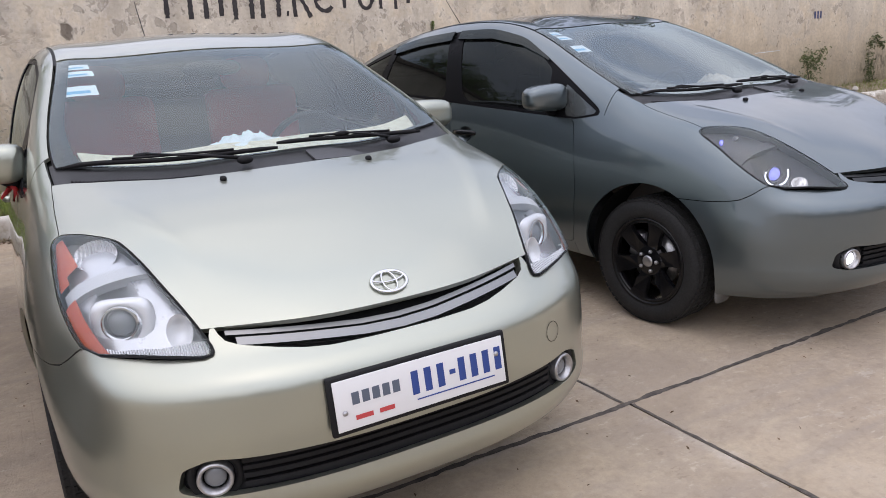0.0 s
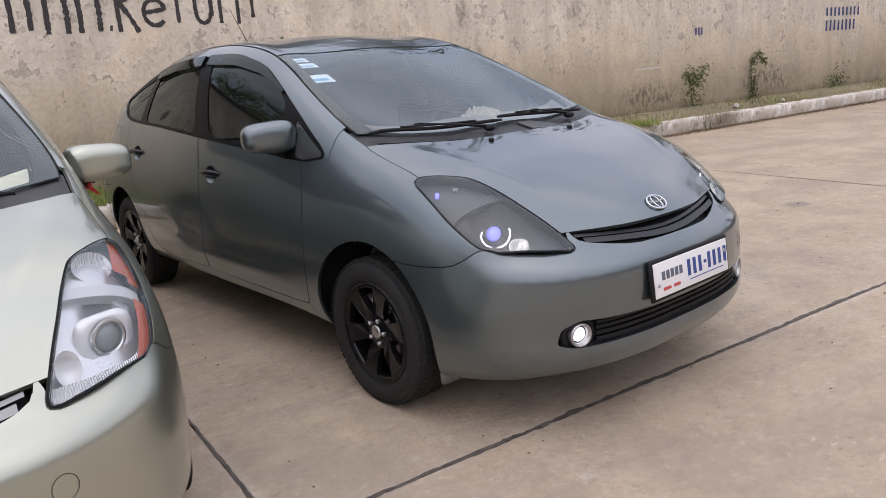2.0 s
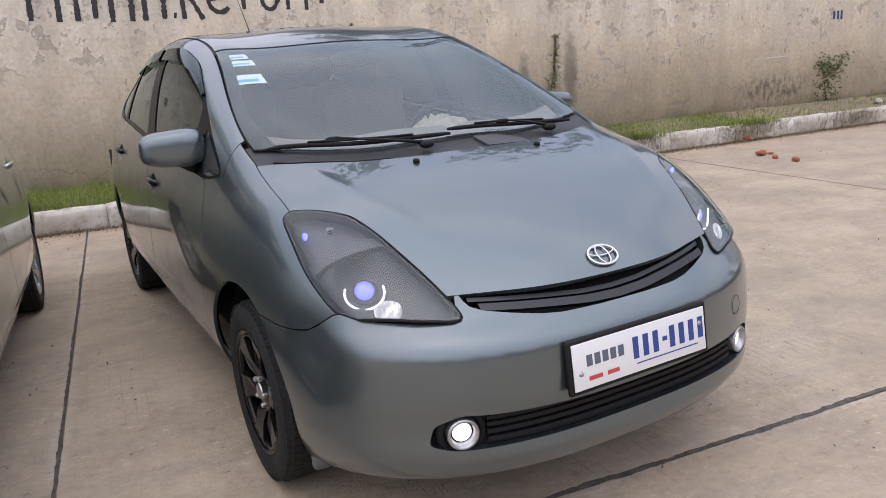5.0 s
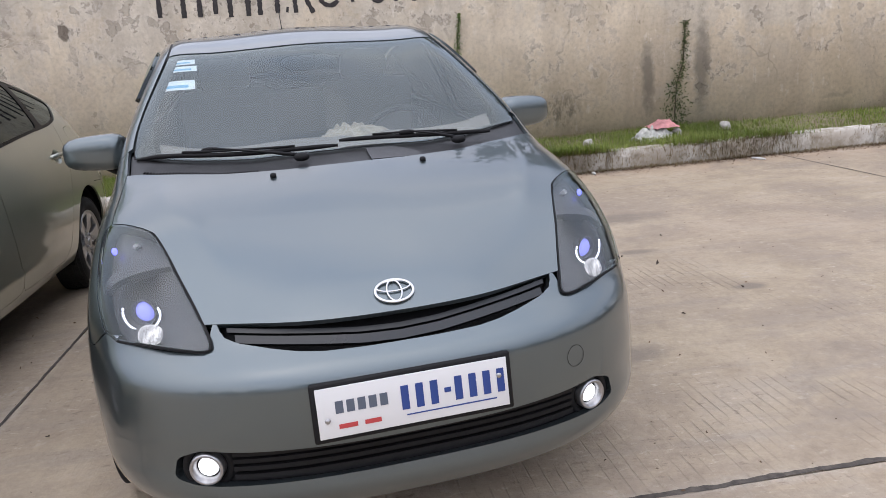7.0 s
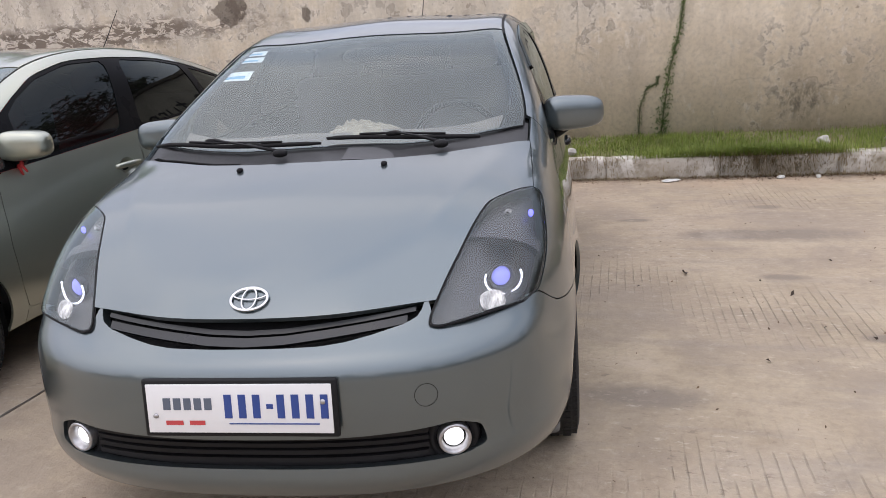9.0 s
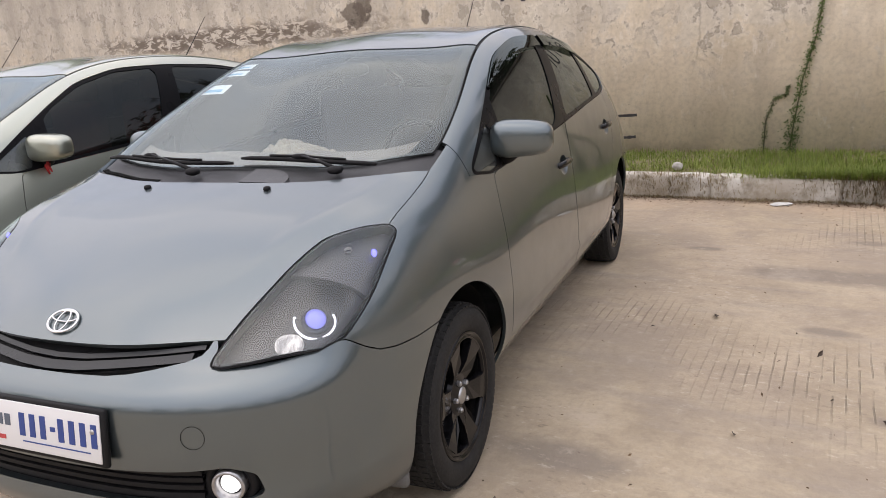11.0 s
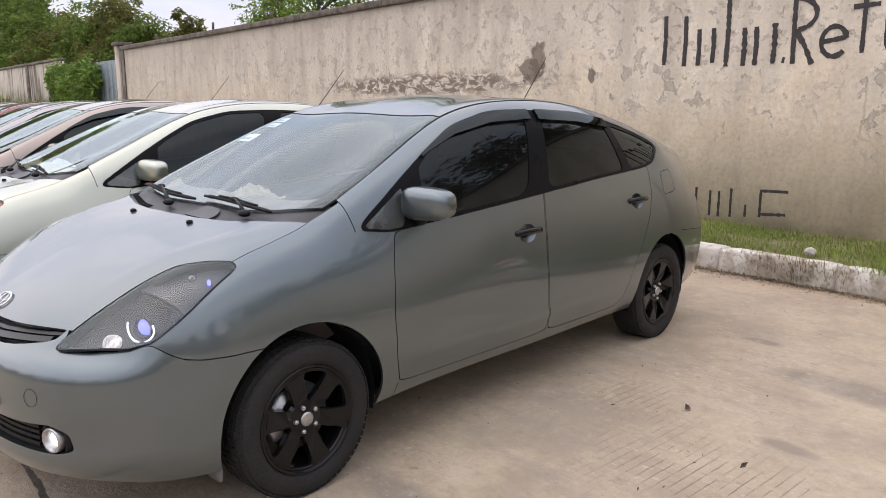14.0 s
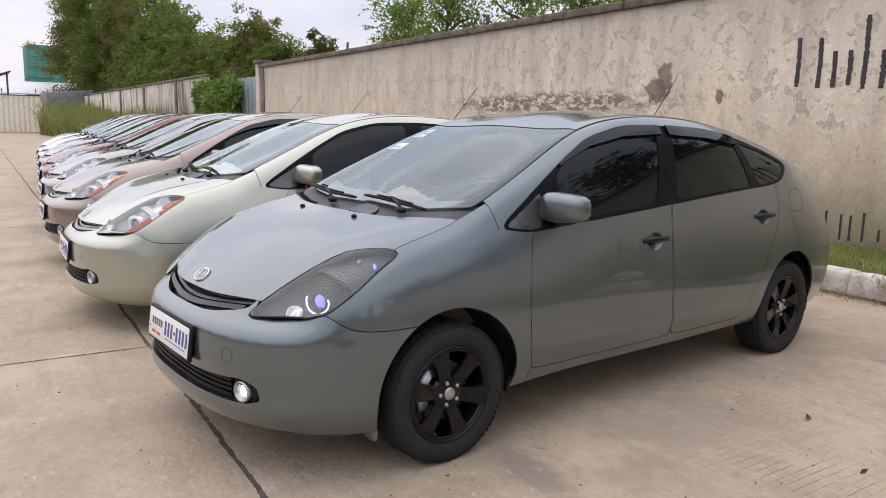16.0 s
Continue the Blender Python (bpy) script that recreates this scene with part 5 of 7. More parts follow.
def wheel_meshes():
    w = {}
    tread = [(-0.094, 0.218), (-0.097, 0.236), (-0.1, 0.262), (-0.094, 0.288), (-0.082, 0.302), (-0.06, 0.3075), (0, 0.309), (0.06, 0.3075), (0.082, 0.302), (0.094, 0.288), (0.1, 0.262), (0.097, 0.236), (0.090, 0.220), (0.080, 0.211)]
    bm = lathe(tread, 72)
    w["tyre"] = mesh_of("tyre", bm, RUBBER)
    # tread blocks stand on the crown
    bm = bmesh.new()
    for k in range(64):
        a = 2 * math.pi * k / 64
        for d, wide in ((-0.068, 0.026), (-0.028, 0.03), (0.014, 0.03), (0.056, 0.026), (0.083, 0.016)):
            r = 0.3085 if abs(d) < 0.07 else 0.3005
            box((wide, 0.024, 0.006), (d, 0, r), 0, 2, bm, None)
        bm.verts.ensure_lookup_table()
        bmesh.ops.rotate(bm, cent=(0, 0, 0), matrix=Matrix.Rotation(2 * math.pi / 64, 3, "X"), verts=bm.verts)
    w["tread"] = mesh_of("tread", bm, RUBBER, False)
    bm = lathe([(0.086, 0.200), (0.093, 0.197), (0.092, 0.191), (0.083, 0.188), (0.082, 0.184), (0.088, 0.181), (0.086, 0.176), (0.074, 0.173), (0.055, 0.175), (0.0, 0.174), (-0.08, 0.186)], 60)
    w["rim"] = mesh_of("rim", bm, BLACK_ALLOY)
    bm = lathe([(0.076, 0.0), (0.076, 0.030), (0.066, 0.066), (0.052, 0.076), (0.02, 0.078)], 40)
    w["hub"] = mesh_of("hub", bm, BLACK_ALLOY, False)
    bm = prism([(-0.029, 0.055), (0.029, 0.055), (0.032, 0.10), (0.036, 0.148), (0.041, 0.164), (0.052, 0.177), (-0.052, 0.177), (-0.041, 0.164), (-0.036, 0.148), (-0.032, 0.10)], 0.028, "X", bmesh.new(), (0, 0, 0))
    for vv in bm.verts:
        vv.co.x += 0.044 + 0.016 * (vv.co.z - 0.055) / 0.13 - 0.010 * max(0, (0.09 - vv.co.z)) / 0.04
    bmesh.ops.bevel(bm, geom=list(bm.edges), offset=0.003, segments=2, affect="EDGES")
    w["spoke"] = mesh_of("spoke", bm, BLACK_ALLOY, False)
    bm = lathe([(0.083, 0.0), (0.0835, 0.022), (0.080, 0.028), (0.074, 0.029)], 32)
    w["centre_cap"] = mesh_of("centre_cap", bm, ALLOY)
    bm = lathe([(0.084, 0.0), (0.084, 0.006), (0.080, 0.0095), (0.060, 0.0105)], 6, at=(0, 0, 0))
    w["wheel_nut"] = mesh_of("wheel_nut", bm, STEEL, False)
    bm = lathe([(0.02, 0.03), (0.02, 0.135), (0.005, 0.135), (0.005, 0.03)], 40)
    w["brake_disc"] = mesh_of("brake_disc", bm, STEEL)
    w["brake_caliper"] = mesh_of("brake_caliper", box((0.06, 0.06, 0.13), (0.012, -0.118, 0.03), 0.012), STEEL)
    return w


WHEEL = wheel_meshes()


def recolour(ob, material):
    """Give one object its own material on a mesh that several share."""
    ob.material_slots[0].link = "OBJECT"
    ob.material_slots[0].material = material
    return ob


def put(name, mesh, parent, material=None, label="", m=None):
    ob = new(name, mesh)
    ob.parent = parent
    if m is not None:
        ob.matrix_local = m
    if material and mesh.materials[0] != material:
        recolour(ob, material)
    if label:
        tagged(ob, label)
    return ob


SMALL = {}


def small(key, make, mats, smooth=True):
    """A small mesh, made once and shared."""
    if key not in SMALL:
        SMALL[key] = mesh_of(key.rstrip("+-0123456789"), make(), mats, smooth)
    return SMALL[key]


def seam_ring(r, wide):
    """A round hairline seam, facing forwards."""
    return lathe([(0.0, r - wide), (-0.001, r), (0.0, r + wide)], 36, "Y")


def half_well(sg):
    """The liner over a wheel, open below."""
    bm = lathe([(sg * 0.80, 0.346), (sg * 0.50, 0.366), (sg * 0.49, 0.0)], 40, "X", None, (0, 0, 0))
    bmesh.ops.bisect_plane(bm, geom=bm.verts[:] + bm.edges[:] + bm.faces[:], plane_co=(0, 0, -0.085), plane_no=(0, 0, 1), clear_inner=True)
    return bm


def mirror_shell():
    bm = ellipsoid((0.115, 0.066, 0.066), (0, 0, 0), 3.6, 32)
    for v in bm.verts:
        if v.co.y > 0.035:
            v.co.y = 0.035
        v.co.z *= 1 - 0.10 * (v.co.x / 0.110)
    return bm


def projector_plate():
    """A softly squared plate with a round hole for the projector."""
    bm = bmesh.new()
    rings = []
    for rx, rz, p, y in ((0.048, 0.048, 2.0, 0.012), (0.047, 0.047, 2.0, -0.006), (0.056, 0.053, 2.4, -0.010), (0.073, 0.060, 4.2, -0.006), (0.077, 0.063, 4.2, 0.012)):
        row = []
        for a in np.linspace(0, 2 * math.pi, 48, endpoint=False):
            c, d = math.cos(a), math.sin(a)
            k = (abs(c) ** p + abs(d) ** p) ** (-1 / p)
            row.append(bm.verts.new((c * k * rx, y, d * k * rz)))
        rings.append(row)
    for r, q in zip(rings, rings[1:]):
        for i in range(48):
            bm.faces.new((r[i], r[(i + 1) % 48], q[(i + 1) % 48], q[i]))
    bmesh.ops.recalc_face_normals(bm, faces=bm.faces)
    return bm


def surface_z(x, y):
    """Height of the bonnet or cowl at x, y."""
    p, _ = section(y)
    k = int(np.argmax(p[:, 0])) + 1
    return float(np.interp(abs(x), p[:k, 0], p[:k, 2]))


def handle_bar(s):
    return tube([(0.004 * s, -0.105, 0), (0.022 * s, -0.085, 0.001), (0.028 * s, -0.03, 0.002), (0.028 * s, 0.03, 0.002), (0.022 * s, 0.085, 0.001), (0.004 * s, 0.105, 0)], [0.012, 0.014, 0.015, 0.015, 0.014, 0.012], 10, flat=0.75, up=(1, 0, 0))


def crumple(w, d, h, seed, n=22):
    bm = bmesh.new()
    bmesh.ops.create_grid(bm, x_segments=n, y_segments=n, size=0.5)
    for v in bm.verts:
        r = math.hypot(v.co.x, v.co.y) * 2
        p = Vector((v.co.x * 5 + seed, v.co.y * 5, seed))
        k = max(0, 1 - r**2.5)
        v.co = Vector((v.co.x * w * (1 + 0.35 * noise.noise(p)), v.co.y * d * (1 + 0.35 * noise.noise(p + Vector((7, 3, 1)))), h * k * (0.55 + 0.7 * abs(noise.noise(p * 1.3))) + 0.012 * noise.noise(p * 3)))
    return bm


def bars(rects, depth=0.0012):
    """Plain bars in the plane of a plate: (x, z, width, height)."""
    bm = bmesh.new()
    for x, z, w, h in rects:
        box((w, depth, h), (x, 0, z), 0, 2, bm)
    return bm


def make_car(m, label, coat, lamps, rims, fogs, visors, inside_kind, front_seats=SEAT_CLOTH, group="parked cars"):
    car = thing("car", m, label, "car", group)
    P = lambda name, key, mat=None, parent=None, lab="": put(name, CAR[key], parent or car, mat, lab)
    P("hood", "hood", coat)
    P("roof", "roof", coat)
    P("tailgate", "tailgate", coat)
    P("tail_panel", "tail_panel", coat)
    bumper = P("front_bumper", "front_bumper", coat)
    P("windshield", "windscreen", GLASS_CLEAR, None, "raked windshield glass")
    P("windshield_seal", "windscreen_seal")
    P("rear_window", "rear_glass")
    P("lining", "lining")
    cowl = P("cowl", "cowl", None, None, "black plastic cowl panel")
    grille = P("grille", "grille_back", None, None, "black front grille")
    P("grille_bar", "grille_bar", fogs["bar"], grille)
    P("grille_rib", "grille_rib", fogs["bar"], grille)
    low = P("lower_grille", "lower_grille_back", None, None, "black slatted lower grille")
    for k in range(4):
        P("grille_slat", f"slat{k}", None, low)
    for s in "+-":
        sg = 1 if s == "+" else -1
        P("fender", "fender" + s, coat)
        P("side_panel", "side_panel" + s, coat)
        P("rear_bumper_corner", "rear_bumper_corner" + s, coat)
        P("fuel_flap", "fuel_flap" + s, coat) if sg > 0 else P("quarter_patch", "fuel_flap" + s, coat)
        P("tail_lamp", "tail_lamp" + s)
        P("roof_moulding", "roof_moulding" + s)
        frame_ob = P("window_frame", "window_frame" + s)
        P("quarter_glass", "quarter_glass" + s, None, frame_ob)
        P("corner_glass", "corner_glass" + s, None, frame_ob)
        for which, wy, wz in (("front", 1.300, 0.842), ("rear", 2.355, 0.900)):
            door = P(which + "_door", which + "_door" + s, coat)
            P("door_window", which + "_window" + s, None, door, "dark tinted door window")
            if visors:
                visor = P("wind_deflector", which + "_visor" + s, None, door, "smoked plastic wind deflector")
                if which == "front":
                    for k, w in enumerate((0.011, 0.009, 0.011, 0.012)):
                        put("label_bar", small(f"label_bar{int(w * 1000)}", lambda: box((0.002, w, 0.012), (0, 0, 0), 0), STICKER, False), visor, None, "", pose(sg * 0.6565, 1.395 + 0.0145 * k, 1.3905, 0, -sg * 38, 0))
            hx = 0.834 if which == "front" else 0.822
            P("handle_recess", which + "_cup" + s, coat, door)
            put("door_handle", small("door_handle" + s, lambda: handle_bar(sg), PAINT_GREY), door, BLACK_ALLOY if visors else coat, "", pose(sg * (hx - 0.004), wy, wz, 0, -sg * 8, 0))
        # door mirror
        mirror = new("side_mirror", None)
        mirror.parent = car
        tagged(mirror, "body-coloured door mirror")
        put("mirror_housing", small("mirror_housing", mirror_shell, PAINT_GREY), mirror, coat, "", pose(sg * 0.864, 0.595, 1.045, 0, 0, sg * 12) @ Matrix.Diagonal((sg, 1, 1, 1)))
        put("mirror_glass", small("mirror_glass", lambda: ellipsoid((0.080, 0.004, 0.050), (0, 0, 0), 3.2, 20), CHROME), mirror, None, "", pose(sg * 0.871, 0.6295, 1.045, 0, 0, sg * 12))
        put("mirror_arm", small("mirror_arm" + s, lambda: tube([(sg * 0.775, 0.62, 0.968), (sg * 0.805, 0.615, 0.978), (sg * 0.83, 0.605, 0.992), (sg * 0.855, 0.60, 1.01)], [0.03, 0.028, 0.024, 0.022], 10), BLACK_PLASTIC), mirror)
        # headlamp: bowl, projector, reflectors behind one clear lens
        lamp = new("headlight", None)
        lamp.parent = car
        tagged(lamp, lamps["label"])
        P("lens", "lens" + s, None, lamp)
        P("lamp_seal", "lamp_seal" + s, None, lamp)
        P("lamp_bowl", "lamp_bowl" + s, lamps["bowl"], lamp)
        P("lamp_divider", "lamp_divider" + s, lamps["bezel"], lamp)
        if lamps["flutes"]:
            P("lamp_flutes", "lamp_flutes" + s, lamps["flutes"], lamp)
        if lamps["amber"]:
            put("projector_frame", small("projector_frame", projector_plate, LAMP_PLATE), lamp, None, "", pose(sg * 0.626, -0.506, 0.716, 0, 0, sg * 24))
            put("side_bowl", small("side_bowl", lambda: lathe([(0.026, 0.0), (0.020, 0.022), (0.006, 0.036), (-0.012, 0.043)], 28, "Y"), CHROME), lamp, LAMP_PLATE, "", pose(sg * 0.515, -0.640, 0.708, -10, 0, sg * 22) @ Matrix.Diagonal((0.72, 0.8, 1.0, 1)))
            P("amber_reflector", "amber_strip" + s, AMBER, lamp)
            P("turn_signal", "turn_lens" + s, lamps["turn"], lamp)
        at = pose(sg * 0.629, -0.498, 0.717, 0, 0, sg * 24)
        snug = 0.8 if lamps["lit"] else 1.0
        put("projector_ring", small("projector_ring", lambda: lathe([(-0.012, 0.047), (-0.016, 0.041), (-0.004, 0.036), (0.02, 0.034)], 40, "Y"), CHROME), lamp, lamps["ring"], "", at @ Matrix.Scale(snug, 4))
        put("projector_lens", small("projector_lens", lambda: ellipsoid((0.034, 0.022, 0.034), (0, 0.004, 0), 2, 28), PROJECTOR), lamp, lamps["projector"], "", at @ Matrix.Scale(snug, 4))
        bowl = small("side_reflector", lambda: lathe([(0.03, 0.0), (0.026, 0.02), (0.012, 0.034), (-0.008, 0.042)], 28, "Y"), LAMP_CHROME)
        put("upper_reflector", bowl, lamp, lamps["upper"], "", pose(sg * 0.645, -0.330, 0.857, -35, 0, sg * 30) @ Matrix.Diagonal((1.25 * lamps["upper_size"], 0.7, 0.95 * lamps["upper_size"], 1)))
        if lamps["lit"]:
            arc = small("halo" + s, lambda: tube([(0.060 * math.cos(a), -0.022 - 0.010 * math.sin(a) ** 2, 0.050 * math.sin(a)) for a in np.linspace(math.pi * 0.88, math.pi * 2.12, 30)], 0.0032, 6), HALO)
            put("halo_ring", arc, lamp, None, "", at @ Matrix.Scale(0.88, 4))
            put("bulb_glow", small("bulb_glow", lambda: ellipsoid((0.036, 0.005, 0.027), (0, 0, 0), 2.4, 20), BEAM), lamp, None, "", pose(sg * 0.612, -0.600, 0.683, -25, 0, sg * 28))
            put("marker_light", small("marker", lambda: ellipsoid((0.008, 0.006, 0.011), (0, 0, 0), 2, 12), BLUE_LED), lamp, None, "", pose(sg * 0.710, -0.305, 0.846))
        # fog lamp
        fog = new("fog_light", None)
        fog.parent = car
        tagged(fog, fogs["label"])
        at = pose(sg * 0.512, -0.770, 0.377, 0, 0, sg * 16)
        put("fog_ring", small("fog_ring", lambda: lathe([(0.02, 0.043), (-0.006, 0.043), (-0.012, 0.040), (-0.010, 0.034), (0.012, 0.030)], 36, "Y"), STEEL), fog, None, "", at)
        put("fog_lens", small("fog_lens", lambda: ellipsoid((0.026, 0.010, 0.026), (0, 0.010, 0), 2, 24), FOG_LIT), fog, fogs["lens"], "", at)
        put("fog_surround", small("fog_surround", lambda: lathe([(0.03, 0.070), (0.004, 0.062), (0.010, 0.046), (0.04, 0.046)], 30, "Y"), BLACK_PLASTIC), fog, None, "", at)
        # washer nozzle, wheels
        put("washer_nozzle", small("washer_nozzle", lambda: ellipsoid((0.010, 0.013, 0.009), (0, 0, 0.003), 2.6, 14), BLACK_PLASTIC), car, None, "", pose(sg * 0.243, -0.112, 0.972 + float(crown_z(-0.112) - crown_z(-0.145))))
        for wy in (0.0, 2.70):
            wheel = new("wheel", None)
            wheel.parent = car
            wheel.matrix_local = pose(sg * (0.742 if wy == 0 else 0.732), wy, 0.2965, (17 if wy == 0 else 43) * sg, 0, 0 if sg > 0 else 180) @ Matrix.Scale(0.958, 4)
            tagged(wheel, rims["label"])
            tyre = put("tyre", WHEEL["tyre"], wheel)
            put("tread", WHEEL["tread"], wheel)
            put("rim", WHEEL["rim"], wheel, rims["mat"], "", Matrix.Diagonal((1, 1.085, 1.085, 1)))
            put("hub", WHEEL["hub"], wheel, rims["mat"], "", Matrix.Diagonal((1, 1.085, 1.085, 1)))
            for k in range(6):
                put("spoke", WHEEL["spoke"], wheel, rims["mat"], "", Matrix.Rotation(math.pi / 3 * k, 4, "X") @ Matrix.Diagonal((1, 1.085, 1.085, 1)))
            put("centre_cap", WHEEL["centre_cap"], wheel)
            for k in range(5):
                put("wheel_nut", WHEEL["wheel_nut"], wheel, None, "", Matrix.Rotation(2 * math.pi * k / 5, 4, "X") @ Matrix.Translation((0, 0, 0.05)))
            put("brake_disc", WHEEL["brake_disc"], wheel)
            put("brake_caliper", WHEEL["brake_caliper"], wheel)
            well = small("wheel_well" + s, lambda: half_well(sg), DARK_LINING)
            put("wheel_well", well, car, None, "", pose(0, wy, 0.315))
    put("tow_hook_cover", small("tow_hook_cover", lambda: seam_ring(0.029, 0.0006), DARK_LINING), bumper, None, "", pose(0.4555, TOW_Y, 0.514, -4, 0, 20))
    # badge, plate, stickers, wipers, aerial
    badge = new("badge", None)
    badge.parent = car
    badge.matrix_local = pose(0, -0.726, 0.744, -52, 0, 0)
    tagged(badge, "oval chrome badge")
    put("badge_ring", small("badge_ring", lambda: tube([(0.049 * math.cos(a), 0, 0.034 * math.sin(a)) for a in np.linspace(0, 2 * math.pi, 49)], 0.0044, 8, None, 0.6, (0, 1, 0), False), CHROME), badge)
    put("badge_oval", small("badge_oval", lambda: tube([(0.019 * math.cos(a), 0, 0.032 * math.sin(a)) for a in np.linspace(0, 2 * math.pi, 33)], 0.0028, 8, None, 0.8, (0, 1, 0), False), CHROME), badge)
    put("badge_bar", small("badge_bar", lambda: tube([(0.045 * math.cos(a), 0, 0.014 + 0.016 * math.sin(a)) for a in np.linspace(0, 2 * math.pi, 41)], 0.0027, 8, None, 0.8, (0, 1, 0), False), CHROME), badge)
    plate = new("number_plate", None)
    plate.parent = car
    plate.matrix_local = pose(0.0, -0.874, 0.513, -7, 0, 0)
    tagged(plate, "white plate in a black frame")
    put("plate_frame", small("plate_frame", lambda: box((0.503, 0.016, 0.148), (0, 0.006, 0), 0.006), BLACK_PLASTIC), plate)
    put("plate_sheet", small("plate_sheet", lambda: box((0.477, 0.004, 0.124), (0, -0.0035, 0), 0.0015), PLATE_WHITE), plate)
    blue = [(-0.025 + 0.0365 * k, 0.006, 0.019, 0.060) for k in range(3)] + [(0.082, 0.006, 0.017, 0.012)] + [(0.110 + 0.0365 * k, 0.006, 0.019, 0.060) for k in range(4)]
    grey = [(-0.185 + 0.027 * k, 0.012, 0.019, 0.03) for k in range(5)]
    red = [(-0.168, -0.036, 0.045, 0.011), (-0.108, -0.036, 0.04, 0.011)]
    rule = [(0.09, -0.038, 0.23, 0.003)]
    for tint, rects in ((PLATE_BLUE, blue + rule), (PLATE_GREY, grey), (PLATE_RED, red)):
        for x, z, w, h in rects:
            put("plate_bar", small(f"plate_bar{int(w * 1000)}{int(h * 1000)}", lambda: bars([(0, 0, w, h)]), PLATE_BLUE, False), plate, tint, "", pose(x, -0.0062, z))
    for k in (-1, 1):
        put("plate_screw", small("plate_screw", lambda: lathe([(-0.003, 0.0), (-0.003, 0.006), (0.0, 0.007)], 12, "Y"), STEEL), plate, None, "", pose(0.216 * k, -0.006, 0.0 + 0.018 * k))
    # stickers inside the windscreen
    for k in range(3):
        st = P("windshield_sticker", f"windshield_sticker{k}", None, None, "small paper windshield sticker")
        P("sticker_print", f"sticker_print{k}", None, st)
    WIPERS = (((-0.665, 0.150), (-0.01, 0.058), (-0.43, 0.118), (-0.14, 0.000)), ((0.0, 0.095), (0.54, 0.068), (0.24, 0.094), (0.41, 0.030)))
    for k, (tip, heel, joint, pivot) in enumerate(WIPERS):
        wiper = new("wiper", None)
        wiper.parent = car
        tagged(wiper, "black windshield wiper")
        over = lambda q, h: (q[0], q[1], surface_z(*q) + h)
        along = lambda f: (tip[0] + (heel[0] - tip[0]) * f, tip[1] + (heel[1] - tip[1]) * f + 0.012 * (1 - (2 * f - 1) ** 2) * (1 if k else -1))
        put("wiper_blade", small(f"wiper_blade{k}", lambda: tube([over(along(f), 0.014) for f in np.linspace(0, 1, 13)], [0.004] + [0.0065] * 11 + [0.004], 6, None, 1.3), BLACK_PLASTIC), wiper)
        put("wiper_rail", small(f"wiper_rail{k}", lambda: tube([over(along(f), 0.022 + 0.006 * (1 - abs(2 * f - 1))) for f in np.linspace(0.22, 0.78, 9)], 0.0045, 6), BLACK_PLASTIC), wiper)
        put("wiper_joint", small(f"wiper_joint{k}", lambda: ellipsoid((0.030, 0.009, 0.009), over(joint, 0.027), 2.6, 14), BLACK_PLASTIC), wiper)
        mid = ((joint[0] + pivot[0]) / 2, (joint[1] + pivot[1]) / 2)
        put("wiper_arm", small(f"wiper_arm{k}", lambda: tube([over(joint, 0.032), over(mid, 0.030), over(pivot, 0.018)], [0.005, 0.006, 0.010], 8, flat=0.7), BLACK_PLASTIC), wiper)
        put("wiper_pivot", small(f"wiper_pivot{k}", lambda: ellipsoid((0.026, 0.022, 0.014), over(pivot, 0.012), 2.4, 14), BLACK_PLASTIC), wiper)

    def vents():
        bm = bmesh.new()
        for k in range(36):
            x = -0.645 + 0.0102 * k
            y = float(np.interp(-x, [0.2, 0.4, 0.6, 0.69], [-0.055, -0.022, 0.041, 0.105])) + 0.028
            a, b = surface_z(x, y - 0.014), surface_z(x, y + 0.014)
            box((0.0056, 0.029, 0.004), (x, y, (a + b) / 2 - 0.0115), 0, 2, bm)
        return bm

    P("cowl_cover", "cowl_cover", None, cowl, "grey wiper cover plate")
    put("cowl_vents", small("cowl_vents", vents, DARK_LINING, False), cowl)
    aerial = new("aerial", None)
    aerial.parent = car
    put("aerial_base", small("aerial_base", lambda: ellipsoid((0.022, 0.04, 0.016), (0, 2.30, 1.418), 2.2, 14), BLACK_PLASTIC), aerial)
    put("aerial_rod", small("aerial_rod", lambda: tube([(0, 2.30, 1.42), (0, 2.44, 1.58), (0, 2.575, 1.74)], [0.0035, 0.0025, 0.0016], 6), BLACK_PLASTIC), aerial)
    # cabin
    put("dashboard", small("dashboard", lambda: prism(rounded([(0.04, 0.86), (0.14, 0.945), (0.42, 0.985), (0.62, 0.96), (0.68, 0.70), (0.3, 0.5), (0.02, 0.5)], 4, 0.25), 1.22, "X", None, (-0.61, 0, 0)), CABIN_GREY), car, inside_kind["dash"])
    P("dash_top", "dash_top", inside_kind["dash"])
    for sx in (-0.37, 0.37):
        seat = new("front_seat", None)
        seat.parent = car
        tagged(seat, inside_kind["seat_label"])
        put("seat_cushion", small("seat_cushion", lambda: box((0.50, 0.50, 0.16), (0, 1.32, 0.58), 0.05, 3), SEAT_CLOTH), seat, front_seats, "", pose(sx, 0, 0))
        put("seat_back", small("seat_back", lambda: box((0.48, 0.13, 0.62), (0, 1.66, 0.90), 0.05, 3, None, None), SEAT_CLOTH), seat, front_seats, "", pose(sx, 0, 0))
        put("headrest", small("headrest", lambda: ellipsoid((0.13, 0.055, 0.09), (0, 1.72, 1.28), 3, 20), SEAT_CLOTH), seat, front_seats, "", pose(sx, 0, 0))
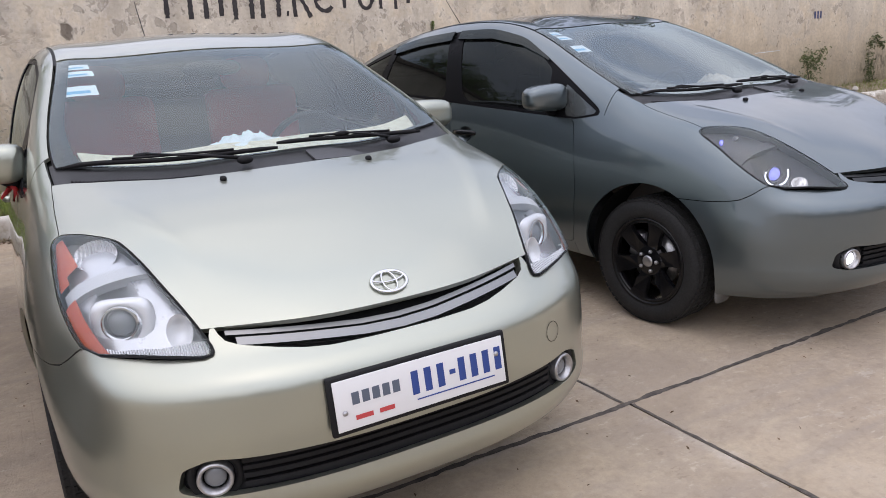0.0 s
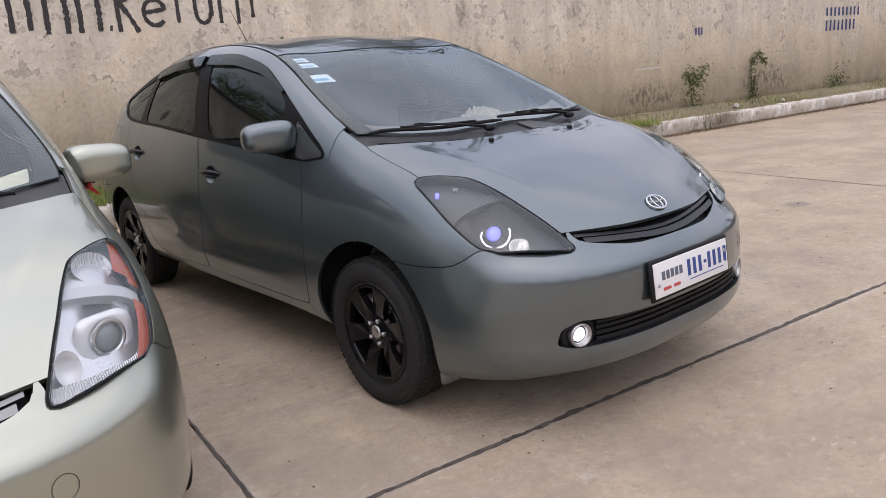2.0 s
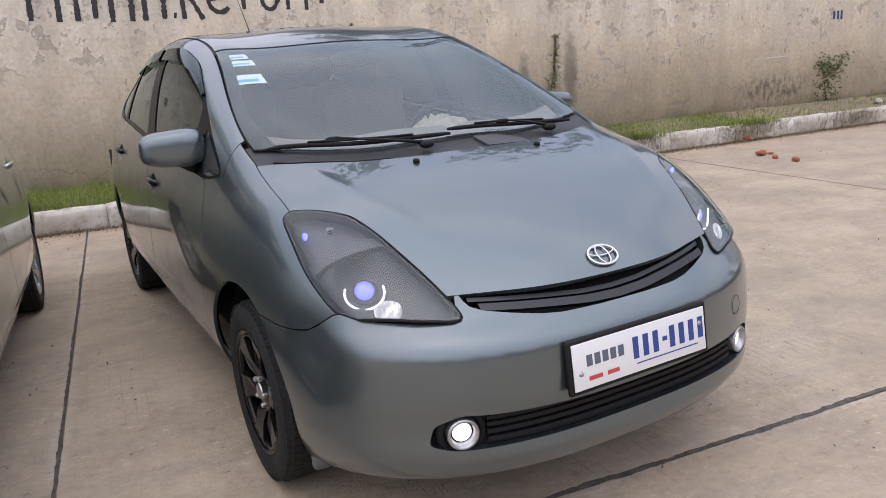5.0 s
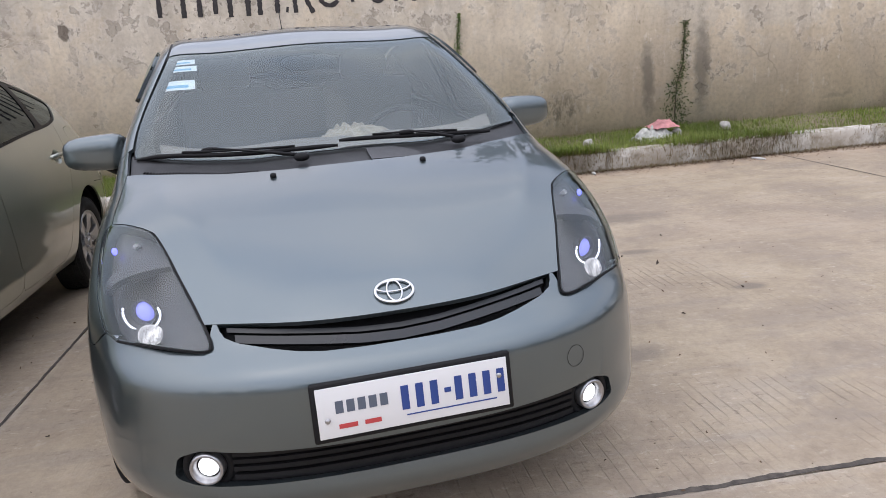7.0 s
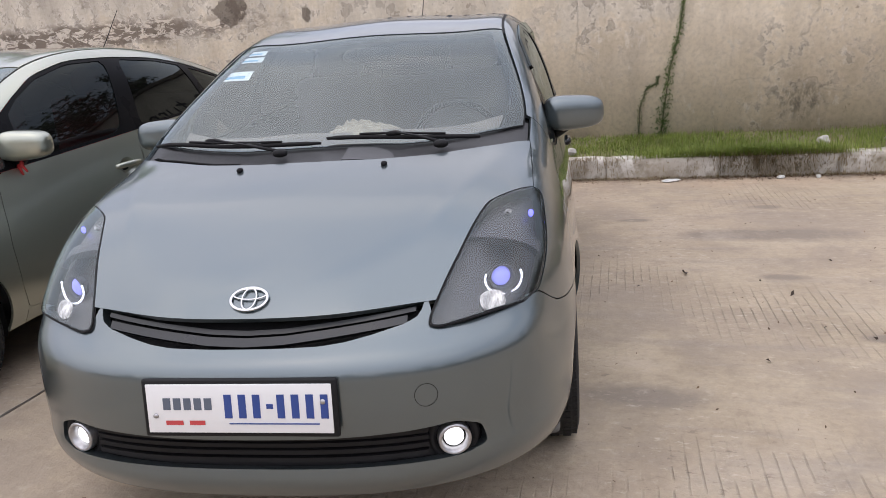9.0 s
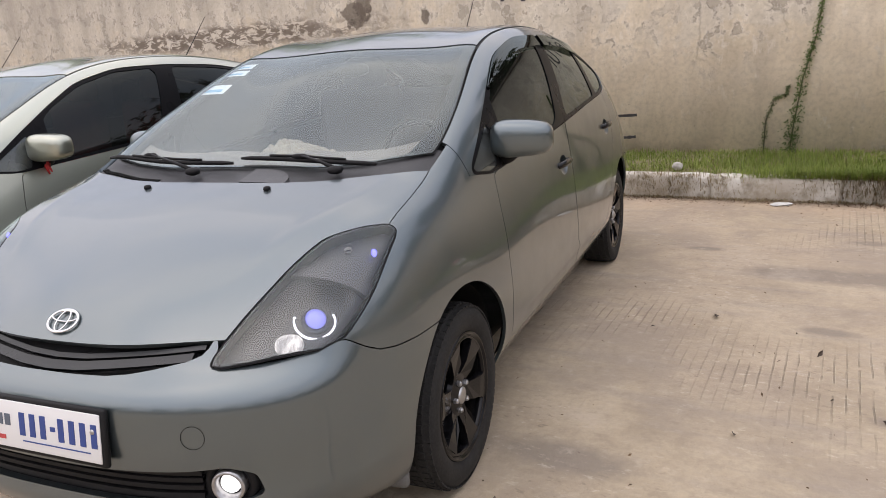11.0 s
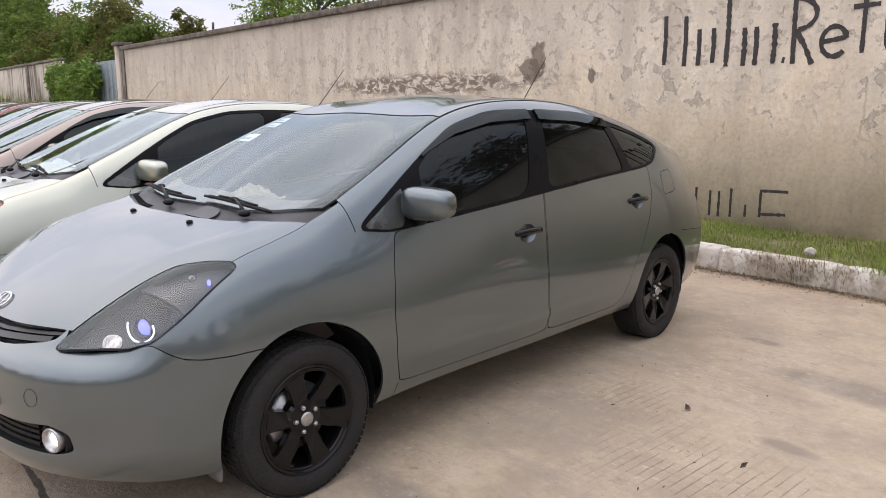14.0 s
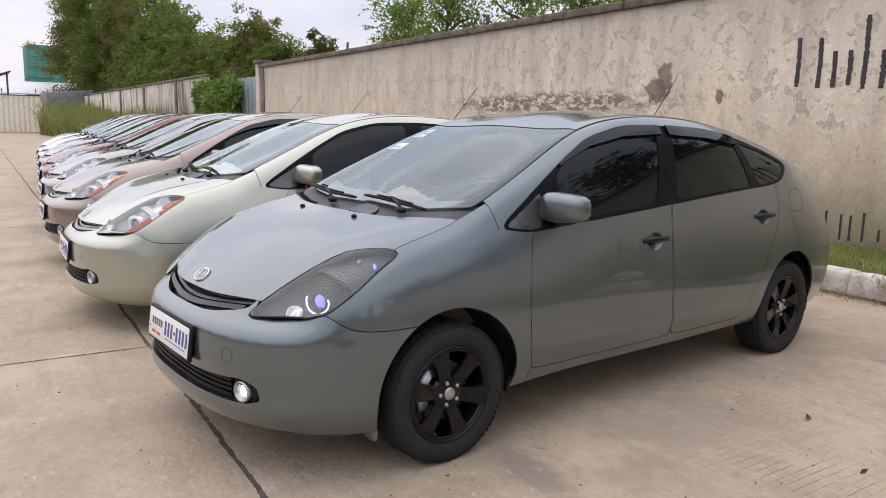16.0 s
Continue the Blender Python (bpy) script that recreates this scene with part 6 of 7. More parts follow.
    put("rear_seat", small("rear_seat", lambda: box((1.2, 0.16, 0.55), (0, 0, 0), 0.06, 3), SEAT_CLOTH), car, None, "", pose(0, 2.62, 0.88, -12, 0, 0))
    put("floor_pan", small("floor_pan", lambda: box((1.36, 3.5, 0.04), (0, 1.25, 0.235), 0.015), DARK_LINING), car)
    put("firewall", small("firewall", lambda: box((1.3, 0.04, 0.6), (0, 0.02, 0.62), 0.01), DARK_LINING), car)
    put("steering_wheel", small("steering_wheel", lambda: tube([(0.37 + 0.18 * math.cos(a), 0.83 - 0.06 * math.sin(a), 0.93 + 0.165 * math.sin(a)) for a in np.linspace(0, 2 * math.pi, 37)], 0.015, 8, None, 1, (0, 1, 0.3), False), BLACK_PLASTIC), car)
    put("rear_view_mirror", small("rear_view_mirror", lambda: ellipsoid((0.12, 0.02, 0.033), (0, 0.86, 1.315), 3, 16), BLACK_PLASTIC), car)
    put("mud_flap", small("mud_flap", lambda: prism(rounded([(-0.05, 0.0), (0.05, 0.0), (0.05, 0.07), (-0.05, 0.07)], 3, 0.3), 0.006, "Y", None, (0.725, -0.335, 0.150)), CABIN_GREY), car)
    put("mud_flap", small("mud_flap_r", lambda: prism(rounded([(-0.05, 0.0), (0.05, 0.0), (0.05, 0.07), (-0.05, 0.07)], 3, 0.3), 0.006, "Y", None, (-0.725, -0.335, 0.150)), CABIN_GREY), car)
    return car


LAMPS_DARK = dict(label="smoked headlight with a lit projector", bowl=LAMP_DARK, bezel=LAMP_DARK, ring=LAMP_SMOKE, projector=PROJECTOR, upper=LAMP_PLATE, upper_size=0.2, flutes=None, amber=False, turn=ORANGE, lit=True)
LAMPS_BRIGHT = dict(label="clear headlight with an amber side reflector", bowl=LAMP_CHROME, bezel=LAMP_GREY, ring=CHROME, projector=PROJECTOR_CLEAR, upper=LAMP_FLUTED, upper_size=1.1, flutes=LAMP_FLUTED, amber=True, turn=AMBER, lit=False)
LAMPS_ORANGE = dict(LAMPS_BRIGHT, turn=ORANGE)
FOGS_LIT = dict(label="lit round fog lamp in a chrome ring", lens=FOG_LIT, bar=BAR_DARK)
FOGS_OFF = dict(label="round fog lamp in a chrome ring", lens=PROJECTOR_CLEAR, bar=BAR_SATIN)
RIMS_BLACK = dict(label="gloss black alloy wheel", mat=BLACK_ALLOY)
RIMS_SILVER = dict(label="silver alloy wheel", mat=ALLOY)
CABIN_DARK = dict(dash=DASH_DARK, seat_label="dark cloth front seat")
CABIN_BEIGE = dict(dash=DASH_COVER, seat_label="front seat with a red cover")

make_car(pose(0, 0, 0), "grey-green hatchback with black wheels and lit headlights", PAINT_GREY, LAMPS_DARK, RIMS_BLACK, FOGS_LIT, True, CABIN_DARK)
pale_car = make_car(pose(-2.475, 0.13, -0.010, 0, 0, -6.3), "pale green hatchback with clear headlights and chrome grille bar", PAINT_PALE, LAMPS_BRIGHT, RIMS_SILVER, FOGS_OFF, False, CABIN_BEIGE, RED_CLOTH)

ROW_LABELS = ((PAINT_BRONZE, "bronze-beige hatchback in the parked row", LAMPS_ORANGE), (PAINT_SILVER, "silver hatchback with orange turn signals", LAMPS_ORANGE), (PAINT_MAROON, "maroon hatchback in the parked row", LAMPS_BRIGHT), (PAINT_SILVER, "silver hatchback beside a maroon one", LAMPS_BRIGHT), (PAINT_WHITE, "white hatchback near the end of a row", LAMPS_BRIGHT), (PAINT_WHITE, "white hatchback in the parked row", LAMPS_BRIGHT))
for k, (coat, label, lamps) in enumerate(ROW_LABELS):
    make_car(pose(-4.77 - 2.45 * k, 0.42 + 0.435 * k, 0, 0, 0, -6.2 + 0.7 * math.sin(2.3 * k)), label, coat, lamps, RIMS_SILVER, FOGS_OFF, k in (0, 1), CABIN_DARK)
# cloths left on the dashboards
cloth_mesh = mesh_of("cloth", crumple(0.27, 0.16, 0.06, 1.3, 40), CLOTH)
thing("cloth", pose(0.08, 0.285, 1.035), "crumpled beige cloth on a dashboard", "cloth", "", "", cloth_mesh)
thing("plastic_bag", pale_car.matrix_world @ pose(-0.05, 0.285, 1.035), "crumpled clear bag on a dashboard", "bag", "", "", mesh_of("plastic_bag", crumple(0.28, 0.15, 0.05, 4.1, 30), STICKER))
# red ribbons tied to the pale car's mirrors
for sg in (-1, 1):
    bm = tube([(sg * 0.825, 0.60, 0.985), (sg * 0.82, 0.595, 0.955), (sg * 0.85, 0.59, 0.925)], [0.012, 0.01, 0.004], 6)
    tube([(sg * 0.822, 0.605, 0.985), (sg * 0.80, 0.595, 0.95), (sg * 0.815, 0.60, 0.91)], [0.011, 0.01, 0.004], 6, bm)
    thing("ribbon", pale_car.matrix_world.copy(), "red ribbon tied round a mirror arm", "ribbon", "ribbons on the mirrors", "", mesh_of("ribbon", bm, RED_RIBBON))

# ---- plants ----


def leafy(name, dark, light, gloss=0.5, through=0.25):
    m = Mat(name, light, gloss)
    f = m.island()
    at = m.coord()
    c = m.mix(m.ramp(m.noise(at, 0.8, 3), (0.35, 0.0), (0.65, 0.6)), m.ramp(f, (0.0, dark), (1.0, light)), tuple(v * 0.75 for v in dark))
    m.set("Base Color", c)
    tl, mx = m.n.new("ShaderNodeBsdfTranslucent"), m.n.new("ShaderNodeMixShader")
    m.l.new(c, tl.inputs[0])
    mx.inputs[0].default_value = through
    m.l.new(m.bsdf.outputs[0], mx.inputs[1])
    m.l.new(tl.outputs[0], mx.inputs[2])
    m.l.new(mx.outputs[0], m.out.inputs[0])
    return m.m


LEAF = leafy("tree_leaves", (0.075, 0.13, 0.022), (0.25, 0.35, 0.075), 0.5, 0.5)
SHRUB = leafy("shrub_leaves", (0.10, 0.18, 0.025), (0.30, 0.42, 0.09), 0.45, 0.5)
LEAF_DARK = leafy("dark_tree_leaves", (0.03, 0.055, 0.02), (0.09, 0.13, 0.045))
WEED = leafy("weed_stalks", (0.16, 0.185, 0.05), (0.38, 0.39, 0.14), 0.6, 0.3)
LEAF_YELLOW = leafy("yellow_green_leaves", (0.10, 0.11, 0.025), (0.25, 0.25, 0.06), 0.5, 0.35)
CREEPER = leafy("creeper_leaves", (0.09, 0.175, 0.025), (0.28, 0.41, 0.09), 0.5, 0.3)
GRASS = leafy("grass_blades", (0.14, 0.205, 0.035), (0.40, 0.48, 0.12), 0.5, 0.4)
STRAW = leafy("dry_grass", (0.20, 0.15, 0.08), (0.42, 0.34, 0.2))
BARK = speckled("bark", (0.07, 0.055, 0.04), (0.20, 0.16, 0.12), 14)
LITTER = leafy("dead_leaves", (0.09, 0.055, 0.03), (0.26, 0.17, 0.10), 0.9, 0.1)


def leaf_mesh(name, spots, size, mat, rnd, long=2.0, droop=0.3):
    """Many small bent leaves, each a pair of quads, at the given places."""
    verts, faces = [], []
    for p in spots:
        s = size * rnd.uniform(0.6, 1.35)
        q = Euler((rnd.uniform(-1.2, 1.2), rnd.uniform(-0.9, 0.9), rnd.uniform(0, 6.28))).to_matrix()
        b = len(verts)
        for a, c, d in ((0, 0, 0), (0.5, 0.5, 0.06), (0.5, -0.5, 0.06), (1, 0.0, -droop)):
            verts.append(tuple(Vector(p) + q @ Vector((a * s * long * 0.5, c * s * 0.5, d * s))))
        faces.append((b, b + 2, b + 3, b + 1))
    me = bpy.data.meshes.new(name)
    me.from_pydata(verts, [], faces)
    me.materials.append(mat)
    return me


def tree(m, label, height, spread, leaves, size, mat, seed, crown_from=0.3, group="trees behind the wall"):
    rnd = random.Random(seed)
    t = thing("tree", m, label, "tree", group)
    h = height
    trunk = [(0.0, 0, -0.1), (0.05 * h * rnd.uniform(-1, 1) * 0.4, 0.02 * h, h * 0.35), (0.06 * h * rnd.uniform(-1, 1), 0.03 * h * rnd.uniform(-1, 1), h * 0.7), (0.05 * h * rnd.uniform(-1, 1), 0, h * 0.95)]
    part("trunk", tube(trunk, [0.022 * h, 0.016 * h, 0.009 * h, 0.003 * h], 8), BARK, t)
    ends = []
    for k in range(13):
        z0 = h * rnd.uniform(crown_from, 0.85)
        a = rnd.uniform(0, 6.28)
        r = spread * rnd.uniform(0.45, 1.0) * (1.1 - 0.75 * (z0 / h - crown_from))
        e = Vector((math.cos(a) * r, math.sin(a) * r, z0 + r * rnd.uniform(0.3, 0.9)))
        mid = Vector((math.cos(a) * r * 0.45, math.sin(a) * r * 0.45, z0 + r * 0.2))
        part("limb", tube([(0, 0, z0), mid, e], [0.008 * h, 0.005 * h, 0.0015 * h], 5), BARK, t)
        ends += [(mid, 0.55), (e, 1.0), (mid.lerp(e, 0.5), 0.8)]
    ends += [(Vector((rnd.uniform(-0.15, 0.15) * spread, rnd.uniform(-0.15, 0.15) * spread, h * rnd.uniform(0.75, 1.0))), 0.8) for _ in range(5)]
    spots = []
    sub = []
    for e, w in ends:
        for _ in range(5):
            sub.append((e + Vector((rnd.gauss(0, 1), rnd.gauss(0, 1), rnd.gauss(0, 1.2))) * spread * 0.18, spread * rnd.uniform(0.05, 0.12)))
    for k in range(leaves):
        c, r = sub[rnd.randrange(len(sub))]
        spots.append(c + Vector((rnd.gauss(0, 1), rnd.gauss(0, 1), rnd.gauss(0, 0.75) - 0.25 * rnd.random())) * r)
    crown = part("crown", leaf_mesh("crown", spots, size, mat, rnd), mat, t)
    tagged(crown, kind="stuff")
    return t


TREES = ((-95, 9, 13.2, 4.4, 1), (-86, 8.6, 13.8, 4.0, 1), (-78, 9.5, 14.4, 3.8, 0), (-71, 9.2, 13.4, 3.4, 0), (-65, 9.4, 11.6, 2.8, 1), (-60, 9.0, 8.8, 2.4, 1), (-51.5, 9.4, 9.0, 2.4, 0), (-48.5, 9.6, 8.8, 2.3, 0), (-45, 9.3, 7.6, 2.3, 0), (-42, 9.2, 6.4, 2.1, 0), (-55, 8.8, 6.8, 2.3, 0), (-39, 9, 5.7, 2.1, 0), (-36.4, 8.8, 5.2, 2.0, 1), (-34, 9.2, 5.1, 1.9, 0), (-31.6, 9.3, 5.5, 1.9, 0), (-29.4, 9, 5.3, 1.8, 1), (-27.4, 9.2, 4.5, 1.4, 0), (-75, 14, 13.8, 3.6, 0), (-23.4, 9.4, 4.3, 0.85, 1))
for k, (u, v, h, r, kind) in enumerate(TREES):
    tree(yard(u, v), "feathery yellow-green tree behind a wall" if kind else "feathery dark green tree with a ragged crown", h, r, 7500 + int(h * 700), 0.15 + 0.008 * max(0.0, -u - 30) ** 0.6, LEAF_YELLOW if kind else LEAF, 11 + k, 0.16)
for k, (u, v, h, r) in enumerate(((-14.2, 8.2, 4.7, 1.1), (-12.0, 8.0, 4.9, 1.2), (-10.0, 8.6, 5.3, 1.4), (-7.8, 8.2, 5.2, 1.3), (-5.6, 8.4, 5.5, 1.4), (-16.5, 9.0, 4.5, 1.0), (-8.8, 10.5, 7.2, 1.7))):
    tree(yard(u, v), "leafy green shrub tree above the wall", h, r, 4200, 0.09, SHRUB, 51 + k, 0.5)
for k, (u, v, h, r) in enumerate(((3.2, 10.6, 7.2, 1.5), (6, 10.2, 7.4, 2.3), (9.5, 10.6, 6.3, 2.2), (12.8, 10.8, 6.2, 2.0), (16.8, 10.5, 6.6, 2.2), (21, 12, 8.2, 2.6), (26.5, 12, 9.6, 3.0), (32, 10, 11.5, 3.4), (36, 4, 11.0, 3.2), (36, -4, 7.0, 2.8), (35, -11, 7.0, 2.8), (31, -17, 6.5, 2.8), (25, -22, 6.5, 2.6), (18, -25, 6.5, 2.8), (11, -26, 6.2, 2.8), (4, -26, 6.8, 2.8), (-3, -26, 6.2, 2.8), (-10, -26, 6.5, 2.8), (-17, -26, 6.2, 2.8), (-24, -26, 6.8, 2.8))):
    tree(yard(u, v), "tall dark green tree seen in the car windows", h, r, 4200, 0.22, LEAF_DARK, 81 + k, 0.25, "trees beyond the yard")


def blades(name, count, place, height, width, mat, seed, lean=0.5):
    """Grass: bent blades of two quads each, at places that place() gives."""
    rnd = random.Random(seed)
    verts, faces = [], []
    for _ in range(count):
        u, v, z, k = place(rnd)
        a, h = rnd.uniform(0, 6.28), height * k * rnd.uniform(0.5, 1.3)
        w = width * rnd.uniform(0.6, 1.3)
        dx, dy = math.cos(a), math.sin(a)
        l = lean * rnd.random()
        b = len(verts)
        for t, ww in ((0, 1.0), (0.55, 0.8), (1.0, 0.08)):
            ox, oy, oz = dx * l * h * t * t, dy * l * h * t * t, h * t * (1 - 0.25 * l * t)
            verts.append((u + ox - dy * w * ww / 2, v + oy + dx * w * ww / 2, z + oz))
            verts.append((u + ox + dy * w * ww / 2, v + oy - dx * w * ww / 2, z + oz))
        faces += [(b, b + 1, b + 3, b + 2), (b + 2, b + 3, b + 5, b + 4)]
    me = bpy.data.meshes.new(name)
    me.from_pydata(verts, [], faces)
    me.materials.append(mat)
    return me


def verge_spot(lo, hi, power=1.0):
    def place(rnd):
        while True:
            u = rnd.uniform(lo, hi)
            lush = 0.62 + 0.75 * noise.noise(Vector((u * 0.55, 4.2, 0)))
            if u > 4.5:
                lush *= 0.55
            if rnd.random() < lush:
                break
        t = rnd.random() ** power
        return u, KERB_V + 0.22 + t * (WALL_V - KERB_V - 0.24), 0.165 + 0.08 * t, 0.55 + 0.6 * max(0.1, lush)
    return place


thing("grass", TURN_YARD, "short green grass along the wall foot", "grass", "", "stuff", blades("grass", 42000, verge_spot(-5, 6.5), 0.075, 0.006, GRASS, 3, 1.2))
thing("grass", TURN_YARD, "sparse green grass and weeds along the wall", "grass", "", "stuff", blades("grass", 1800, verge_spot(5.5, 16), 0.085, 0.008, GRASS, 5, 1.1))
thing("dry_grass", TURN_YARD, "dry straw-coloured grass along the kerb", "grass", "", "stuff", blades("dry_grass", 6500, verge_spot(-5, 15, 1.4), 0.085, 0.005, STRAW, 6, 1.6))
thing("dry_grass", TURN_YARD, "dry tufts hanging over the kerb face", "grass", "", "stuff", blades("dry_grass", 7500, lambda r: (lambda u: (u, KERB_V - 0.015 + 0.03 * r.random(), 0.02 + 0.17 * r.random(), 0.9))(r.choice((0.4, 1.9, 2.2, 2.4, 3.6, 4.4, 6.2, 8.0)) + r.gauss(0, 0.3)), 0.09, 0.005, STRAW, 8, 2.2))
thing("grass", TURN_YARD, "green tufts spilling over the kerb top", "grass", "", "stuff", blades("grass", 5200, lambda r: (lambda u: (u, KERB_V - 0.01 + 0.22 * r.random() ** 1.5, 0.19, 1.0))(r.choice((1.3, 1.75, 2.0, 2.2, 2.5, 3.7, 4.5, 6.3)) + r.gauss(0, 0.22)), 0.11, 0.006, GRASS, 28, 1.9))
thing("dry_grass", TURN_YARD, "flattened dead grass along the kerb foot", "grass", "", "stuff", blades("dry_grass", 9000, lambda r: (lambda u: (u, KERB_V - 0.01 - abs(r.gauss(0, 0.05)) * (0.6 + noise.noise(Vector((u * 1.3, 2.0, 0)))), 0.003, 0.5 + 0.7 * abs(noise.noise(Vector((u * 2.1, 7.0, 0))))))(r.uniform(-5, 15)), 0.06, 0.005, STRAW, 18, 2.6))
thing("weeds", TURN_YARD, "tall yellow-green weeds by the far wall", "weeds", "", "stuff", blades("weeds", 17000, lambda r: (lambda t: (-26 - 34 * t, 5.85 - (0.9 + 2.4 * t) * r.random() ** 1.3, -0.02, 0.5 + 0.8 * abs(noise.noise(Vector((t * 9, 1.3, 0.4)))) + 0.7 * t))(r.random()), 1.6, 0.05, WEED, 9, 0.8))
thing("weeds", TURN_YARD, "dry stalks among the weeds", "weeds", "", "stuff", blades("weeds", 2200, lambda r: (-27 - 38 * r.random(), 5.85 - 2.0 * r.random() ** 1.3, -0.02, 1.0), 1.3, 0.05, STRAW, 10, 0.6))


def litter_mesh(name, count, place, size, mat, seed):
    rnd = random.Random(seed)
    spots = [place(rnd) for _ in range(count)]
    return leaf_mesh(name, spots, size, mat, rnd, 2.2, 0.1)


thing("leaf_litter", TURN_YARD, "dead leaves and twigs swept against the kerb", "litter", "", "stuff", litter_mesh("leaf_litter", 9000, lambda r: (r.uniform(-6, 18), KERB_V - 0.01 - abs(r.gauss(0, 0.11)), 0.005 + 0.008 * r.random()), 0.017, LITTER, 12))
thing("leaf_litter", TURN_YARD, "scattered crumbs and dry leaves on the concrete", "litter", "", "stuff", litter_mesh("leaf_litter", 800, lambda r: (r.uniform(-4, 7), r.uniform(-2.5, 4.6), 0.004 + 0.004 * r.random()), 0.014, LITTER, 13))


def creeper(name, label, path, leaves, size, width, seed, mat=CREEPER):
    """A climbing plant on the wall: stem and leaves; path in metres along the wall, up, and its share of the leaves' spread."""
    rnd = random.Random(seed)
    t = thing(name, yard(-0.697, WALL_V), label, "climbing plant", "climbers on the wall")
    pts = [Vector((u, -0.012, z)) for u, z, _ in path]
    part("stem", tube(pts, 0.006, 6), BARK, t)
    spots = []
    for _ in range(leaves):
        k = rnd.random() ** 1.25 * (len(path) - 1)
        i = min(int(k), len(path) - 2)
        f = k - i
        p = pts[i].lerp(pts[i + 1], f)
        w = width * (path[i][2] * (1 - f) + path[i + 1][2] * f)
        spots.append(p + Vector((rnd.gauss(0, w), -abs(rnd.gauss(0, 0.02)) - 0.005, rnd.gauss(0, w * 0.8))))
    tagged(part("foliage", leaf_mesh("foliage", spots, size, mat, rnd), mat, t), kind="stuff")
    return t


leafy("vine_leaves", (0.06, 0.115, 0.02), (0.18, 0.26, 0.06), 0.5, 0.3)
creeper("creeper", "green creeper climbing the plaster wall", ((1.90, 0.2, 1.4), (1.93, 0.5, 1.2), (1.99, 0.94, 0.9), (2.08, 1.3, 0.6), (2.13, 1.7, 0.2)), 1050, 0.024, 0.026, 1, bpy.data.materials["vine_leaves"])
creeper("creeper", "short forked creeper on the wall", ((1.68, 0.2, 0.8), (1.69, 0.55, 0.7), (1.76, 0.76, 0.5), (1.86, 0.8, 0.4), (1.88, 0.88, 0.2)), 420, 0.02, 0.018, 2, leafy("olive_leaves", (0.075, 0.10, 0.035), (0.19, 0.23, 0.09)))
creeper("creeper", "dusty creeper trailing down the wall", ((4.60, 0.18, 2.2), (4.60, 0.45, 2.4), (4.62, 0.74, 1.4), (4.70, 1.0, 0.6), (4.72, 1.45, 0.4)), 560, 0.038, 0.040, 3, bpy.data.materials["olive_leaves"])
creeper("wall_bush", "dusty bush growing from the wall foot", ((9.4, 0.2, 2.0), (9.35, 0.5, 1.8), (9.25, 0.85, 1.0), (9.5, 0.6, 1.5), (9.7, 0.92, 0.8)), 420, 0.05, 0.08, 4, bpy.data.materials["olive_leaves"])
creeper("wall_bush", "hooked creeper on the wall", ((11.1, 0.2, 1.3), (11.03, 0.5, 1.1), (11.0, 0.92, 0.9), (11.2, 1.02, 0.9), (11.44, 0.85, 0.8)), 300, 0.05, 0.06, 5, bpy.data.materials["olive_leaves"])
creeper("wall_bush", "low green bush by the kerb", ((13.6, 0.18, 2.0), (13.75, 0.3, 2.2), (13.9, 0.42, 1.2)), 260, 0.05, 0.09, 6, bpy.data.materials["olive_leaves"])
# far gate overgrown by a creeper
GATE_BLUE = plain("gate_sheet_metal", (0.17, 0.21, 0.23), 0.5, 0.3, 0.2, 12)
gate = thing("gate", yard(-21.0, WALL_V + 0.25), "blue-grey sheet metal gate", "gate")
for k in range(8):
    part("gate_panel", box((0.43, 0.05, 2.65), (-1.53 + 0.44 * k, 0, 1.37), 0.015, 1), GATE_BLUE, gate)
part("gate_rail", box((3.6, 0.06, 0.1), (0, 0.03, 2.7), 0.01, 1), GATE_BLUE, gate)
rnd = random.Random(77)
over = thing("overgrown_creeper", yard(-23.75, WALL_V - 0.1), "bright green creeper heaped over a gate post", "climbing plant")
part("stem", tube([(0, 0.1, -0.05), (0.1, 0, 1.4), (0.0, 0.1, 2.7)], 0.05, 6), BARK, over)
spots = []
for _ in range(11000):
    c = rnd.choice(((-1.45, 2.30, 0.85, 0.72), (1.3, 2.32, 0.85, 0.62), (-0.2, 2.0, 0.85, 0.6), (-1.3, 1.4, 0.7, 0.9), (1.2, 1.4, 0.75, 0.95), (1.5, 0.7, 0.6, 0.75)))
    q = Vector((rnd.gauss(0, 1), rnd.gauss(0, 1), rnd.gauss(0, 1))).normalized()
    ragged = 0.72 + 0.55 * noise.noise(q * 1.9 + Vector(c[:3])) + 0.12 * rnd.gauss(0, 1)
    spots.append(Vector((c[0] + q.x * c[2] * ragged, q.y * 0.45, c[1] + q.z * c[3] * ragged - 0.12 * rnd.random())))
tagged(part("foliage", leaf_mesh("foliage", spots, 0.13, CREEPER, rnd), CREEPER, over), kind="stuff")

